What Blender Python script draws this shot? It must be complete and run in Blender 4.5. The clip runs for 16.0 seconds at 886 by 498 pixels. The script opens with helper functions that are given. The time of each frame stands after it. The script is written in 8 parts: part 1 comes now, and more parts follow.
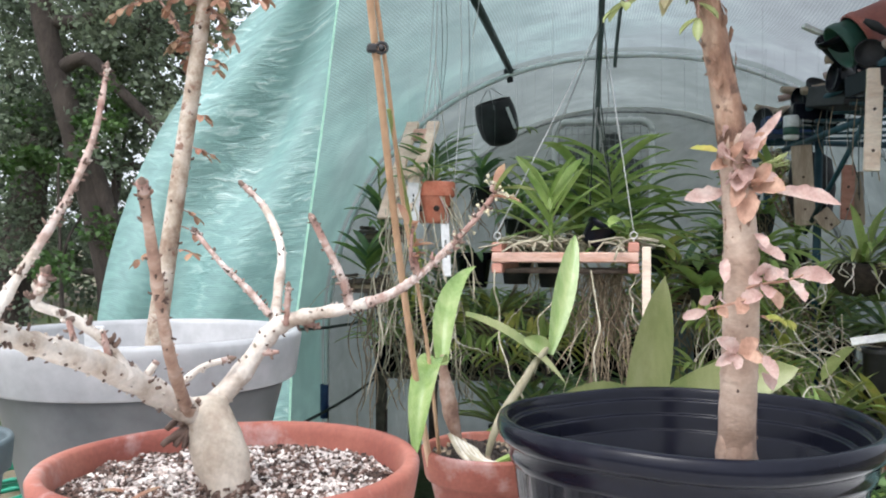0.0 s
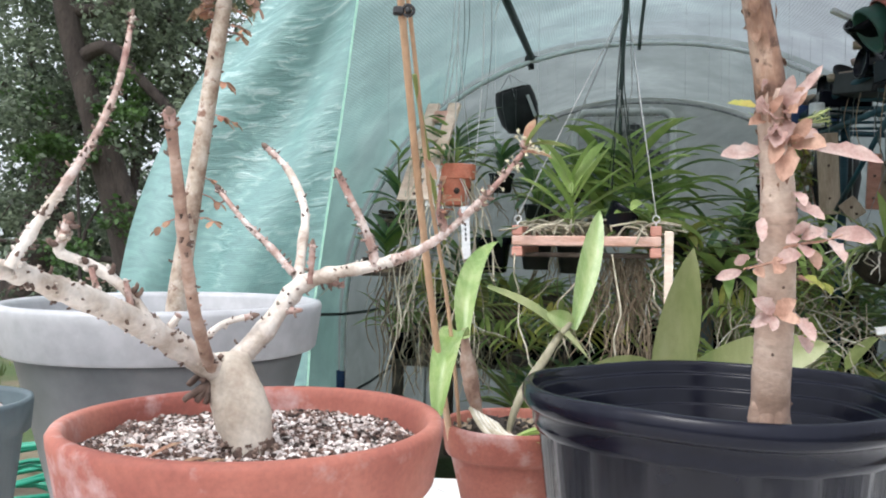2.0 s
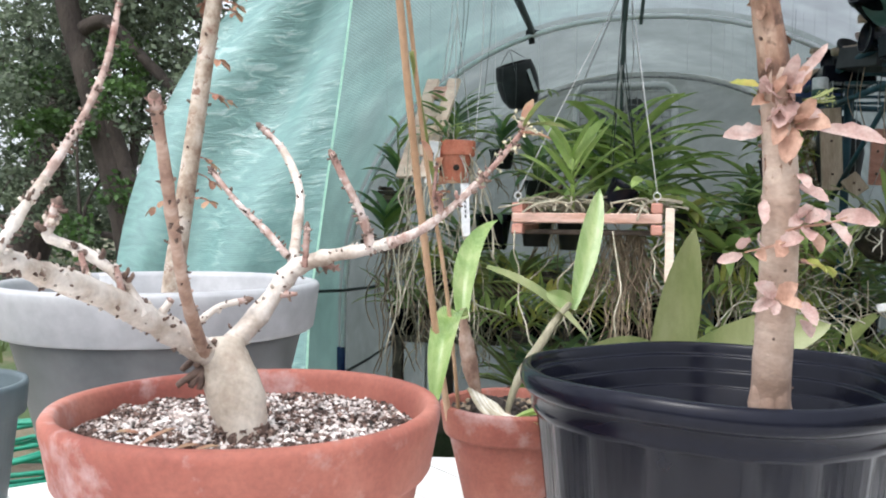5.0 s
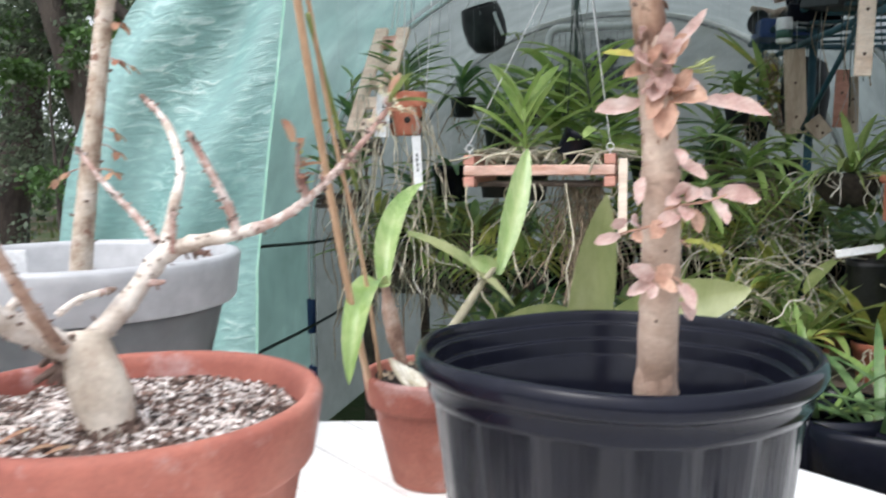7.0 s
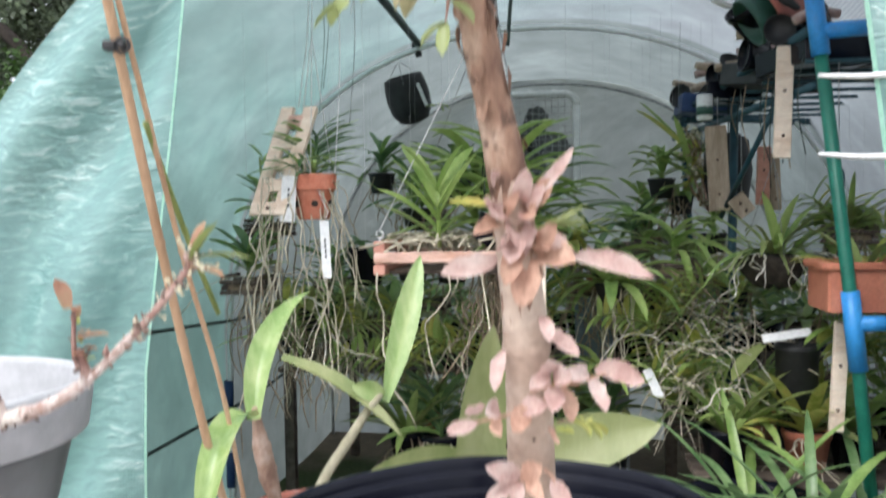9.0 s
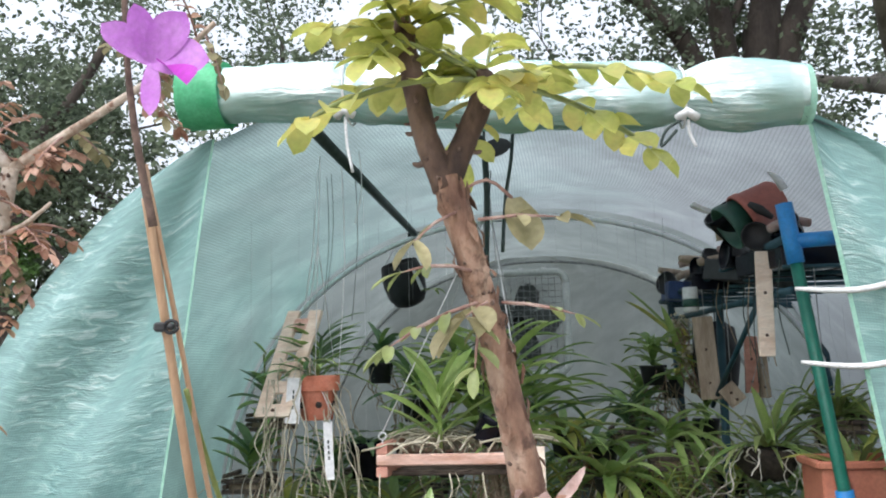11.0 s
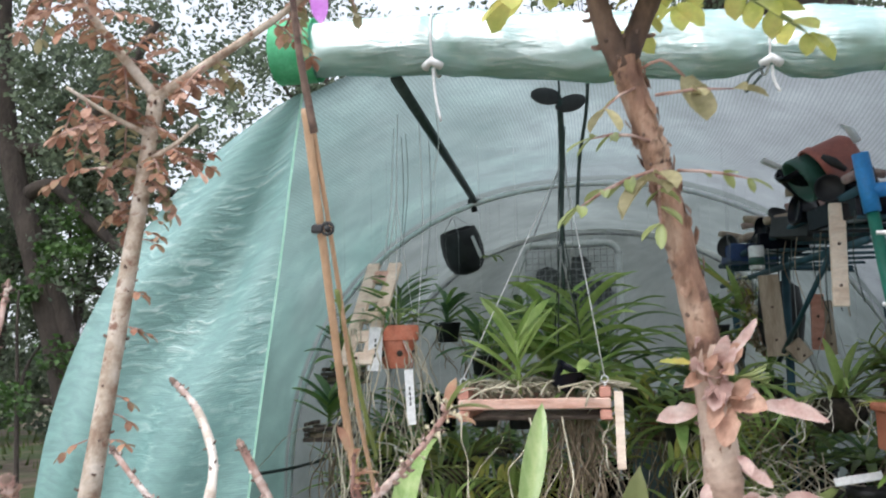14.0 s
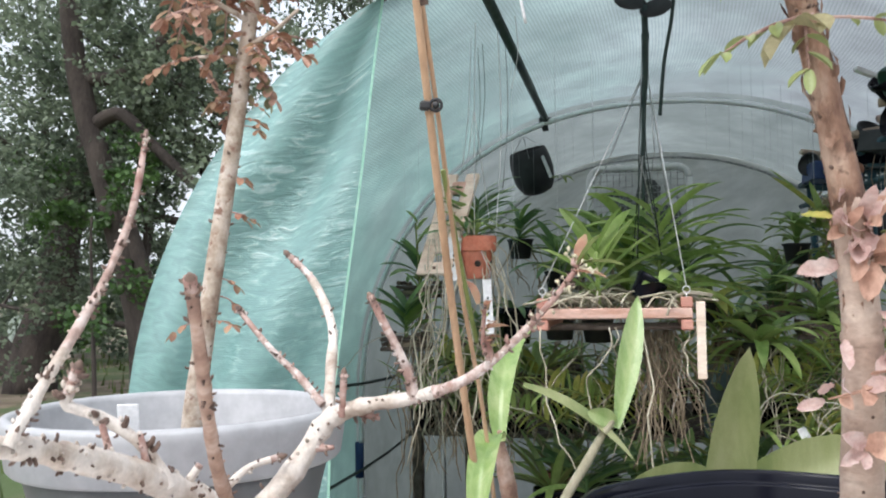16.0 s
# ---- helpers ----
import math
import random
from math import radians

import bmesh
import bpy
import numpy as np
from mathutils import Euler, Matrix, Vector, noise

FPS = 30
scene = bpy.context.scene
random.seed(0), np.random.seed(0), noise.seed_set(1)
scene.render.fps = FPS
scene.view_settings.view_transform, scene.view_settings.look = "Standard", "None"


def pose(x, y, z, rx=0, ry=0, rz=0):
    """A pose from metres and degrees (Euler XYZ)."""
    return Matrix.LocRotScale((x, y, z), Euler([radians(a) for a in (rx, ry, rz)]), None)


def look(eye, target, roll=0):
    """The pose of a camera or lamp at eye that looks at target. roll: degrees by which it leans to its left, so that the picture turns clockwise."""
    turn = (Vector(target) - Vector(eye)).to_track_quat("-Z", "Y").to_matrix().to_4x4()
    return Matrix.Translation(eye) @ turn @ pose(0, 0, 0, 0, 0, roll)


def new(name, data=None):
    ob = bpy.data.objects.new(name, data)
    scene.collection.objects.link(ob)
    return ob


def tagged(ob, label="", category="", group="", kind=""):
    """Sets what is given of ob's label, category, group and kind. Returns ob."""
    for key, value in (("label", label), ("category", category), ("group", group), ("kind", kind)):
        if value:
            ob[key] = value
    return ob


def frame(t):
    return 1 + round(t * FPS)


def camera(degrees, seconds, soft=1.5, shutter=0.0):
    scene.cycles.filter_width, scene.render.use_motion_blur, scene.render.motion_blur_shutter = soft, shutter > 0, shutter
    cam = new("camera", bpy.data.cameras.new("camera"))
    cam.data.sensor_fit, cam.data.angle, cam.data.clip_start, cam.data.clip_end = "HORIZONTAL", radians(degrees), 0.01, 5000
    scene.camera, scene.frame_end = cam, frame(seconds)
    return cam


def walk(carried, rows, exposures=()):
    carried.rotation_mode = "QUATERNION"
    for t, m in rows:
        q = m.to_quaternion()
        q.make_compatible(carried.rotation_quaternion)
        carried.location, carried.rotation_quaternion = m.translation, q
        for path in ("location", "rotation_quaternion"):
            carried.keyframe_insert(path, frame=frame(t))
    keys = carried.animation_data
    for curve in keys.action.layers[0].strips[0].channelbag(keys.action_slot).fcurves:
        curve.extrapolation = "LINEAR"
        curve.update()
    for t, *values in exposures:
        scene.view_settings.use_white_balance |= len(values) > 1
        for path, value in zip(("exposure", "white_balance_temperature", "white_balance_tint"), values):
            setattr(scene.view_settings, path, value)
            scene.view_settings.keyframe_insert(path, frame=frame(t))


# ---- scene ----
cam = camera(54.5, 16.0, soft=2.0, shutter=0.5)
METRES, EYE, TILT, LEAN, TURN = 0.85, 1.13, 0.0, 0.0, 0.0
ROWS = [
    (0.0, 0.0, 0.0, 0.0, 0.0, 0.0, -0.0),
    (0.5, -0.0062, 0.0028, -0.0109, 0.45, 0.09, -0.2),
    (1.0, -0.0092, 0.0002, -0.0101, 0.98, 0.25, -0.12),
    (1.5, -0.0165, 0.0043, -0.0196, 0.89, 0.34, -0.09),
    (2.0, -0.0111, 0.0171, -0.0364, 1.05, -0.33, -0.74),
    (2.5, -0.0187, 0.0158, -0.0375, 0.91, -0.22, -0.56),
    (3.0, -0.011, 0.0294, -0.0365, 1.04, -0.7, -0.12),
    (5.5, -0.0046, 0.0316, -0.028, 1.32, -3.1, -0.87),
    (6.0, 0.0086, 0.0417, -0.0455, 2.24, -7.1, -0.2),
    (6.5, 0.024, 0.0337, -0.03, 1.76, -7.0, 0.97),
    (7.0, 0.1014, 0.0747, 0.0071, 0.48, -5.93, 0.55),
    (7.5, 0.1582, 0.1661, 0.0043, -1.25, -3.69, 0.77),
    (8.0, 0.1721, 0.2186, 0.0064, -2.48, -3.66, 0.71),
    (8.5, 0.1884, 0.2305, 0.0065, -2.57, -3.83, 1.14),
    (9.0, 0.1894, 0.2204, 0.0836, -3.31, -2.25, 0.92),
    (9.5, 0.187, 0.1931, 0.15, -3.58, 2.4, 1.51),
    (10.0, 0.1789, 0.1632, 0.2073, -3.41, 6.2, 1.65),
    (12.5, 0.0696, 0.102, 0.1584, -5.13, 8.65, 1.3),
    (13.0, 0.0356, 0.1002, 0.1335, -3.3, 8.0, 1.19),
    (13.5, 0.0352, 0.0814, 0.1096, -2.79, 8.13, 1.34),
    (14.0, 0.0238, 0.0761, 0.098, -1.85, 7.36, 1.4),
    (14.5, -0.0, 0.0797, 0.0687, -0.86, 5.51, 1.36),
    (15.0, -0.0168, 0.0858, 0.0517, 0.89, 3.91, 1.08),
    (15.5, -0.0293, 0.0847, 0.0467, 1.91, 3.81, 1.22),
    (16.0, -0.0405, 0.0885, 0.0316, 1.84, 3.07, 0.77),
]
walk(cam, [(t, pose(0, 0, EYE, TILT, LEAN, TURN) @ pose(METRES * x, METRES * y, METRES * z, 90 + pitch, roll, yaw)) for t, x, y, z, yaw, pitch, roll in ROWS],
     exposures=[(0.0, -0.27), (3.0, -0.32), (5.5, -0.25), (6.5, -0.36), (7.5, -0.12), (8.5, -0.06), (9.5, -0.28), (10.0, -0.32), (12.5, -0.50), (16.0, -0.38)])

# ---- world and light: bright overcast day ----
world = bpy.data.worlds.new("sky")
scene.world = world
world.use_nodes = True
wn = world.node_tree
wn.nodes.clear()
scene.view_settings.use_white_balance = True
scene.view_settings.white_balance_temperature = 6150
sky = wn.nodes.new("ShaderNodeTexSky")
sky.sky_type = 'NISHITA'
sky.sun_disc = False
sky.sun_elevation = radians(58)
sky.sun_rotation = radians(215)
sky.dust_density = 9.0
sky.air_density = 1.0
soften = wn.nodes.new("ShaderNodeHueSaturation")
soften.inputs["Saturation"].default_value = 0.45
back = wn.nodes.new("ShaderNodeBackground")
back.inputs["Strength"].default_value = 0.50
wout = wn.nodes.new("ShaderNodeOutputWorld")
wn.links.new(sky.outputs[0], soften.inputs["Color"])
# an even bright cloud cover over the clear sky
cloud = wn.nodes.new("ShaderNodeMix")
cloud.data_type = 'RGBA'
cloud.inputs[0].default_value = 0.62
cloud.inputs[7].default_value = (3.7, 3.8, 4.0, 1.0)
wn.links.new(soften.outputs[0], cloud.inputs[6])
wn.links.new(cloud.outputs[2], back.inputs["Color"])
wn.links.new(back.outputs[0], wout.inputs["Surface"])
sun_data = bpy.data.lights.new("sun", 'SUN')
sun_data.energy = 1.05
sun_data.angle = radians(25)
sun_data.color = (1.0, 0.98, 0.95)
sun = new("sun", sun_data)
sun.matrix_world = look((-1.75, -2.5, 4.9), (0, 0, 0))

# ---- materials ----
def nodes_of(name):
    m = bpy.data.materials.new(name)
    m.use_nodes = True
    n = m.node_tree
    n.nodes.clear()
    out = n.nodes.new("ShaderNodeOutputMaterial")
    return m, n, out


def noise_node(n, scale, detail=4.0, stretch=None, rough=0.6):
    co = n.nodes.new("ShaderNodeTexCoord")
    src = co.outputs["Object"]
    if stretch:
        mp = n.nodes.new("ShaderNodeMapping")
        mp.inputs["Scale"].default_value = stretch
        n.links.new(src, mp.inputs["Vector"])
        src = mp.outputs["Vector"]
    t = n.nodes.new("ShaderNodeTexNoise")
    t.inputs["Scale"].default_value = scale
    t.inputs["Detail"].default_value = detail
    t.inputs["Roughness"].default_value = rough
    n.links.new(src, t.inputs["Vector"])
    return t


def ramp_node(n, source, stops):
    r = n.nodes.new("ShaderNodeValToRGB")
    e = r.color_ramp.elements
    while len(e) < len(stops):
        e.new(0.5)
    for el, (p, c) in zip(e, stops):
        el.position = p
        el.color = (*c, 1.0)
    n.links.new(source, r.inputs["Fac"])
    return r


def mixed(n, fac, a, b, blend='MIX'):
    x = n.nodes.new("ShaderNodeMix")
    x.data_type = 'RGBA'
    x.blend_type = blend
    if isinstance(fac, float):
        x.inputs[0].default_value = fac
    else:
        n.links.new(fac, x.inputs[0])
    for sock, val in ((x.inputs[6], a), (x.inputs[7], b)):
        if isinstance(val, tuple):
            sock.default_value = (*val, 1.0)
        else:
            n.links.new(val, sock)
    return x.outputs[2]


def bumped(n, height, strength, distance=0.002):
    b = n.nodes.new("ShaderNodeBump")
    b.inputs["Strength"].default_value = strength
    b.inputs["Distance"].default_value = distance
    n.links.new(height, b.inputs["Height"])
    return b.outputs["Normal"]


def surface(name, colours, scale=20.0, fine=180.0, rough=0.7, bump=0.4, depth=0.002, metal=0.0, stretch=None,
            patch=None, patch_scale=6.0, patch_at=(0.52, 0.62), spread=(0.35, 0.65), island=0.0, sheer=0.0, rough_var=0.1, spec=0.5):
    """A worn surface: two or three colours in soft blotches, fine grain, optional patches of another colour."""
    m, n, out = nodes_of(name)
    p = n.nodes.new("ShaderNodeBsdfPrincipled")
    big = noise_node(n, scale, 5.0, stretch)
    small = noise_node(n, fine, 3.0, stretch)
    lo, hi = spread
    stops = [(lo + (hi - lo) * i / max(1, len(colours) - 1), c) for i, c in enumerate(colours)]
    col = ramp_node(n, big.outputs["Fac"], stops).outputs["Color"]
    grain = ramp_node(n, small.outputs["Fac"], [(0.3, (0.86, 0.86, 0.86)), (0.7, (1.10, 1.10, 1.10))]).outputs["Color"]
    col = mixed(n, 1.0, col, grain, 'MULTIPLY')
    if patch:
        pn = noise_node(n, patch_scale, 6.0, None, 0.65)
        pf = ramp_node(n, pn.outputs["Fac"], [(patch_at[0], (0, 0, 0)), (patch_at[1], (1, 1, 1))]).outputs["Color"]
        col = mixed(n, pf, col, patch)
    if island:
        g = n.nodes.new("ShaderNodeNewGeometry")
        hs = n.nodes.new("ShaderNodeHueSaturation")
        mr = n.nodes.new("ShaderNodeMapRange")
        mr.inputs["To Min"].default_value = 1.0 - island
        mr.inputs["To Max"].default_value = 1.0 + island
        n.links.new(g.outputs["Random Per Island"], mr.inputs["Value"])
        n.links.new(mr.outputs[0], hs.inputs["Value"])
        n.links.new(col, hs.inputs["Color"])
        col = hs.outputs["Color"]
    n.links.new(col, p.inputs["Base Color"])
    rr = n.nodes.new("ShaderNodeMapRange")
    rr.inputs["To Min"].default_value = max(0.02, rough - rough_var)
    rr.inputs["To Max"].default_value = min(1.0, rough + rough_var)
    n.links.new(small.outputs["Fac"], rr.inputs["Value"])
    n.links.new(rr.outputs[0], p.inputs["Roughness"])
    p.inputs["Metallic"].default_value = metal
    p.inputs["Specular IOR Level"].default_value = spec
    if bump:
        add = n.nodes.new("ShaderNodeMath")
        add.operation = 'ADD'
        n.links.new(big.outputs["Fac"], add.inputs[0])
        n.links.new(small.outputs["Fac"], add.inputs[1])
        n.links.new(bumped(n, add.outputs[0], bump, depth), p.inputs["Normal"])
    if sheer:
        tl = n.nodes.new("ShaderNodeBsdfTranslucent")
        n.links.new(col, tl.inputs["Color"])
        mx = n.nodes.new("ShaderNodeMixShader")
        mx.inputs[0].default_value = sheer
        n.links.new(p.outputs[0], mx.inputs[1])
        n.links.new(tl.outputs[0], mx.inputs[2])
        n.links.new(mx.outputs[0], out.inputs["Surface"])
    else:
        n.links.new(p.outputs[0], out.inputs["Surface"])
    return m


def fabric_material(name, dark, light, weave=60.0, gloss=0.3, sheer=0.5, scrim=0.0, painted_glints=0.0, glint=0.5, depth=0.012, dirt_shade=0.0, ior=1.6, patch=0.0, crease_scale=13.0, crease_run=5.0, side_tint=None, wander=0.15, soft=0.075):
    """Woven translucent greenhouse sheeting: creases with a painted tone, white glints painted along them and a fine
    reinforcing grid.
    """
    m, n, out = nodes_of(name)
    p = n.nodes.new("ShaderNodeBsdfPrincipled")
    co = n.nodes.new("ShaderNodeTexCoord")

    def flow(scale, stretch, detail=5.0, rough=0.65, turn=0.0, bent=0.15):
        mp = n.nodes.new("ShaderNodeMapping")
        mp.inputs["Scale"].default_value = stretch
        mp.inputs["Rotation"].default_value = (0, 0, turn)
        n.links.new(co.outputs["UV"], mp.inputs["Vector"])
        t = n.nodes.new("ShaderNodeTexNoise")
        t.inputs["Scale"].default_value = scale
        t.inputs["Detail"].default_value = detail
        t.inputs["Roughness"].default_value = rough
        t.inputs["Distortion"].default_value = bent
        n.links.new(mp.outputs["Vector"], t.inputs["Vector"])
        return t

    big = flow(1.6, (1.0, 0.7, 1.0), 5.0)
    crease = flow(crease_scale, (1.0, crease_run, 1.0), 5.0, 0.62, 0.05, wander)
    slack = flow(2.4, (2.2, 0.7, 1.0), 3.0, 0.5, -0.5)
    col = ramp_node(n, big.outputs["Fac"], [(0.3, dark), (0.7, light)]).outputs["Color"]
    if side_tint:
        # greys towards one side, painting in teal light on the other; ragged edge
        sep = n.nodes.new("ShaderNodeSeparateXYZ")
        n.links.new(co.outputs["UV"], sep.inputs[0])
        rag = n.nodes.new("ShaderNodeMath")
        rag.operation = 'MULTIPLY_ADD'
        rag.inputs[1].default_value = 1.2
        n.links.new(big.outputs["Fac"], rag.inputs[0])
        n.links.new(sep.outputs["X"], rag.inputs[2])
        near = n.nodes.new("ShaderNodeMapRange")
        near.inputs["From Min"].default_value = side_tint[0] + 0.6
        near.inputs["From Max"].default_value = side_tint[1] + 0.6
        n.links.new(rag.outputs[0], near.inputs["Value"])
        col = mixed(n, near.outputs[0], col, side_tint[2])
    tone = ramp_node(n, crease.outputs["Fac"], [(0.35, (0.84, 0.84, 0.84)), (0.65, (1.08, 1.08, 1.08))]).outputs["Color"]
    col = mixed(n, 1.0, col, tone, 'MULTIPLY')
    if painted_glints:
        # white dashes on the creases stand for glints of bright sky
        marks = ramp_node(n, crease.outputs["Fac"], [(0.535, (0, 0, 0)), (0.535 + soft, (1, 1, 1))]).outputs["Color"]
        where = ramp_node(n, slack.outputs["Fac"], [(0.38 + patch, (0, 0, 0)), (0.55 + patch, (painted_glints, painted_glints, painted_glints))]).outputs["Color"]
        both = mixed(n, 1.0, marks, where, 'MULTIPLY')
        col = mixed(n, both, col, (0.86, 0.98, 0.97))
    if dirt_shade:
        # cloudy mottling: a dirt film, with patches of tree shade painted in
        mottle = flow(2.0, (1.0, 1.0, 1.0), 6.0, 0.62, 0.6)
        d = 1.0 - dirt_shade
        film = ramp_node(n, mottle.outputs["Fac"], [(0.34, (d, d, d)), (0.52, (0.86, 0.86, 0.86)), (0.70, (1.16, 1.16, 1.16))]).outputs["Color"]
        col = mixed(n, 1.0, col, film, 'MULTIPLY')
    bands = []
    for axis in ('X', 'Y'):
        w = n.nodes.new("ShaderNodeTexWave")
        w.wave_type = 'BANDS'
        w.bands_direction = axis
        w.inputs["Scale"].default_value = weave
        w.inputs["Distortion"].default_value = 0.5
        w.inputs["Detail"].default_value = 1.0
        w.inputs["Detail Scale"].default_value = 0.4
        n.links.new(co.outputs["UV"], w.inputs["Vector"])
        bands.append(w)
    if scrim:
        grid = n.nodes.new("ShaderNodeMath")
        grid.operation = 'MAXIMUM'
        n.links.new(bands[0].outputs["Fac"], grid.inputs[0])
        n.links.new(bands[1].outputs["Fac"], grid.inputs[1])
        g = ramp_node(n, grid.outputs[0], [(0.6, (1, 1, 1)), (0.98, (1 - scrim, 1 - scrim, 1 - scrim))]).outputs["Color"]
        col = mixed(n, 1.0, col, g, 'MULTIPLY')
    n.links.new(col, p.inputs["Base Color"])
    p.inputs["Roughness"].default_value = gloss
    p.inputs["IOR"].default_value = ior
    p.inputs["Specular IOR Level"].default_value = glint
    add = n.nodes.new("ShaderNodeMath")
    add.operation = 'MULTIPLY_ADD'
    add.inputs[1].default_value = 0.03
    n.links.new(bands[1].outputs["Fac"], add.inputs[0])
    taut = ramp_node(n, slack.outputs["Fac"], [(0.36 + patch, (0.10, 0.10, 0.10)), (0.58 + patch, (1, 1, 1))]).outputs["Color"]
    fold = n.nodes.new("ShaderNodeMath")
    fold.operation = 'MULTIPLY'
    n.links.new(crease.outputs["Fac"], fold.inputs[0])
    n.links.new(taut, fold.inputs[1])
    n.links.new(fold.outputs[0], add.inputs[2])
    nor = bumped(n, add.outputs[0], 1.0, depth)
    n.links.new(nor, p.inputs["Normal"])
    tl = n.nodes.new("ShaderNodeBsdfTranslucent")
    n.links.new(col, tl.inputs["Color"])
    mx = n.nodes.new("ShaderNodeMixShader")
    mx.inputs[0].default_value = sheer
    n.links.new(p.outputs[0], mx.inputs[1])
    n.links.new(tl.outputs[0], mx.inputs[2])
    n.links.new(mx.outputs[0], out.inputs["Surface"])
    return m


TERRACOTTA = surface("terracotta", [(0.235, 0.068, 0.049), (0.325, 0.110, 0.077), (0.435, 0.185, 0.137)], 5.5, 220, 0.75, 0.25, 0.001,
                     patch=(0.52, 0.40, 0.39), patch_scale=13.0, patch_at=(0.54, 0.78))
CLAY_SMALL = surface("orange_clay", [(0.60, 0.185, 0.11), (0.73, 0.29, 0.195)], 30, 260, 0.8, 0.2, 0.001)
BLACK_PLASTIC = surface("black_plastic", [(0.0045, 0.005, 0.0095), (0.009, 0.010, 0.017)], 7, 60, 0.14, 0.05, 0.0006,
                        patch=(0.016, 0.017, 0.024), patch_scale=14.0, patch_at=(0.60, 0.85), rough_var=0.05, spec=0.17)
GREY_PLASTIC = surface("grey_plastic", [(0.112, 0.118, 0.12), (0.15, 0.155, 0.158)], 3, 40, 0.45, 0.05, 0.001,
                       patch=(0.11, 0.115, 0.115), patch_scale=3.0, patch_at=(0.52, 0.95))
# planter rim: the body's plastic in lighter grey, painting in light from above
GREY_PALE = surface("pale_grey_plastic", [(0.36, 0.365, 0.375), (0.44, 0.445, 0.455)], 3, 40, 0.45, 0.05, 0.001,
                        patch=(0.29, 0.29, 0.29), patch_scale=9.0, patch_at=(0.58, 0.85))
POT_SLATE = surface("dark_blue_grey_plastic", [(0.06, 0.085, 0.095), (0.09, 0.125, 0.135)], 6, 120, 0.5, 0.12, 0.001)
SLATE_PLASTIC = surface("blue_grey_plastic", [(0.13, 0.17, 0.19), (0.18, 0.23, 0.25)], 6, 120, 0.5, 0.12, 0.001)
WHITE_PAINT = surface("white_paint", [(0.82, 0.81, 0.79), (0.90, 0.89, 0.87)], 6, 60, 0.6, 0.25, 0.001, stretch=(1, 8, 1),
                      patch=(0.56, 0.51, 0.46), patch_scale=24.0, patch_at=(0.66, 0.78))
CAUDEX_SKIN = surface("caudex_skin", [(0.36, 0.29, 0.225), (0.52, 0.455, 0.375), (0.63, 0.57, 0.49)], 22, 240, 0.55, 0.4, 0.001,
                      patch=(0.24, 0.17, 0.12), patch_scale=60.0, patch_at=(0.62, 0.74))
PALE_BARK = surface("pale_bark", [(0.30, 0.235, 0.185), (0.49, 0.42, 0.355), (0.62, 0.565, 0.51)], 34, 240, 0.7, 0.7, 0.0014,
                    patch=(0.32, 0.23, 0.17), patch_scale=80.0, patch_at=(0.60, 0.70), spread=(0.30, 0.58))
BLUSH_BARK = surface("blushed_bark", [(0.27, 0.17, 0.14), (0.47, 0.375, 0.335), (0.64, 0.58, 0.55)], 60, 240, 0.75, 0.6, 0.0014,
                     patch=(0.30, 0.185, 0.15), patch_scale=90.0, patch_at=(0.54, 0.64))
STEM_BARK = surface("stem_bark", [(0.26, 0.18, 0.13), (0.46, 0.38, 0.30), (0.60, 0.53, 0.46)], 40, 200, 0.78, 0.6, 0.0014,
                    patch=(0.22, 0.12, 0.085), patch_scale=60.0, patch_at=(0.58, 0.66))
RED_TWIG = surface("red_brown_twig", [(0.20, 0.098, 0.078), (0.33, 0.205, 0.17), (0.45, 0.335, 0.295)], 60, 260, 0.7, 0.6, 0.0012)
BROWN_TWIG = surface("pinkish_brown_twig", [(0.24, 0.155, 0.125), (0.40, 0.295, 0.25), (0.54, 0.455, 0.415)], 60, 260, 0.7, 0.6, 0.0012)
TAN_TWIG = surface("tan_twig", [(0.23, 0.135, 0.10), (0.36, 0.235, 0.175), (0.48, 0.355, 0.29)], 50, 260, 0.7, 0.6, 0.0012)
TRUNK_BARK = surface("trunk_bark", [(0.225, 0.148, 0.108), (0.345, 0.25, 0.195), (0.47, 0.37, 0.30)], 13, 190, 0.8, 0.55, 0.0016, stretch=(1, 1, 1.5),
                     patch=(0.20, 0.115, 0.08), patch_scale=40.0, patch_at=(0.62, 0.72))
PEEL_BARK = surface("peeling_bark", [(0.12, 0.06, 0.04), (0.26, 0.15, 0.10), (0.41, 0.29, 0.215)], 42, 190, 0.8, 0.9, 0.003, stretch=(1, 1, 0.5),
                    patch=(0.085, 0.045, 0.03), patch_scale=50.0, patch_at=(0.56, 0.66))
LIMB_BARK = surface("dark_limb_bark", [(0.035, 0.02, 0.015), (0.085, 0.05, 0.036), (0.17, 0.11, 0.08)], 40, 190, 0.8, 0.8, 0.002, stretch=(1, 1, 0.5))
DARK_SCAR = surface("leaf_scar", [(0.085, 0.055, 0.045), (0.20, 0.135, 0.105)], 90, 300, 0.85, 0.3, 0.001)
GRIT_DARK = surface("bark_grit", [(0.035, 0.022, 0.018), (0.19, 0.12, 0.095)], 80, 300, 0.9, 0.3, 0.001, island=0.6)
SOIL = surface("potting_soil", [(0.025, 0.020, 0.017), (0.07, 0.055, 0.045)], 60, 300, 0.95, 0.8, 0.004)
PERLITE = surface("perlite_grit", [(0.38, 0.31, 0.275), (0.67, 0.63, 0.60)], 60, 300, 0.85, 0.3, 0.001, island=0.5)
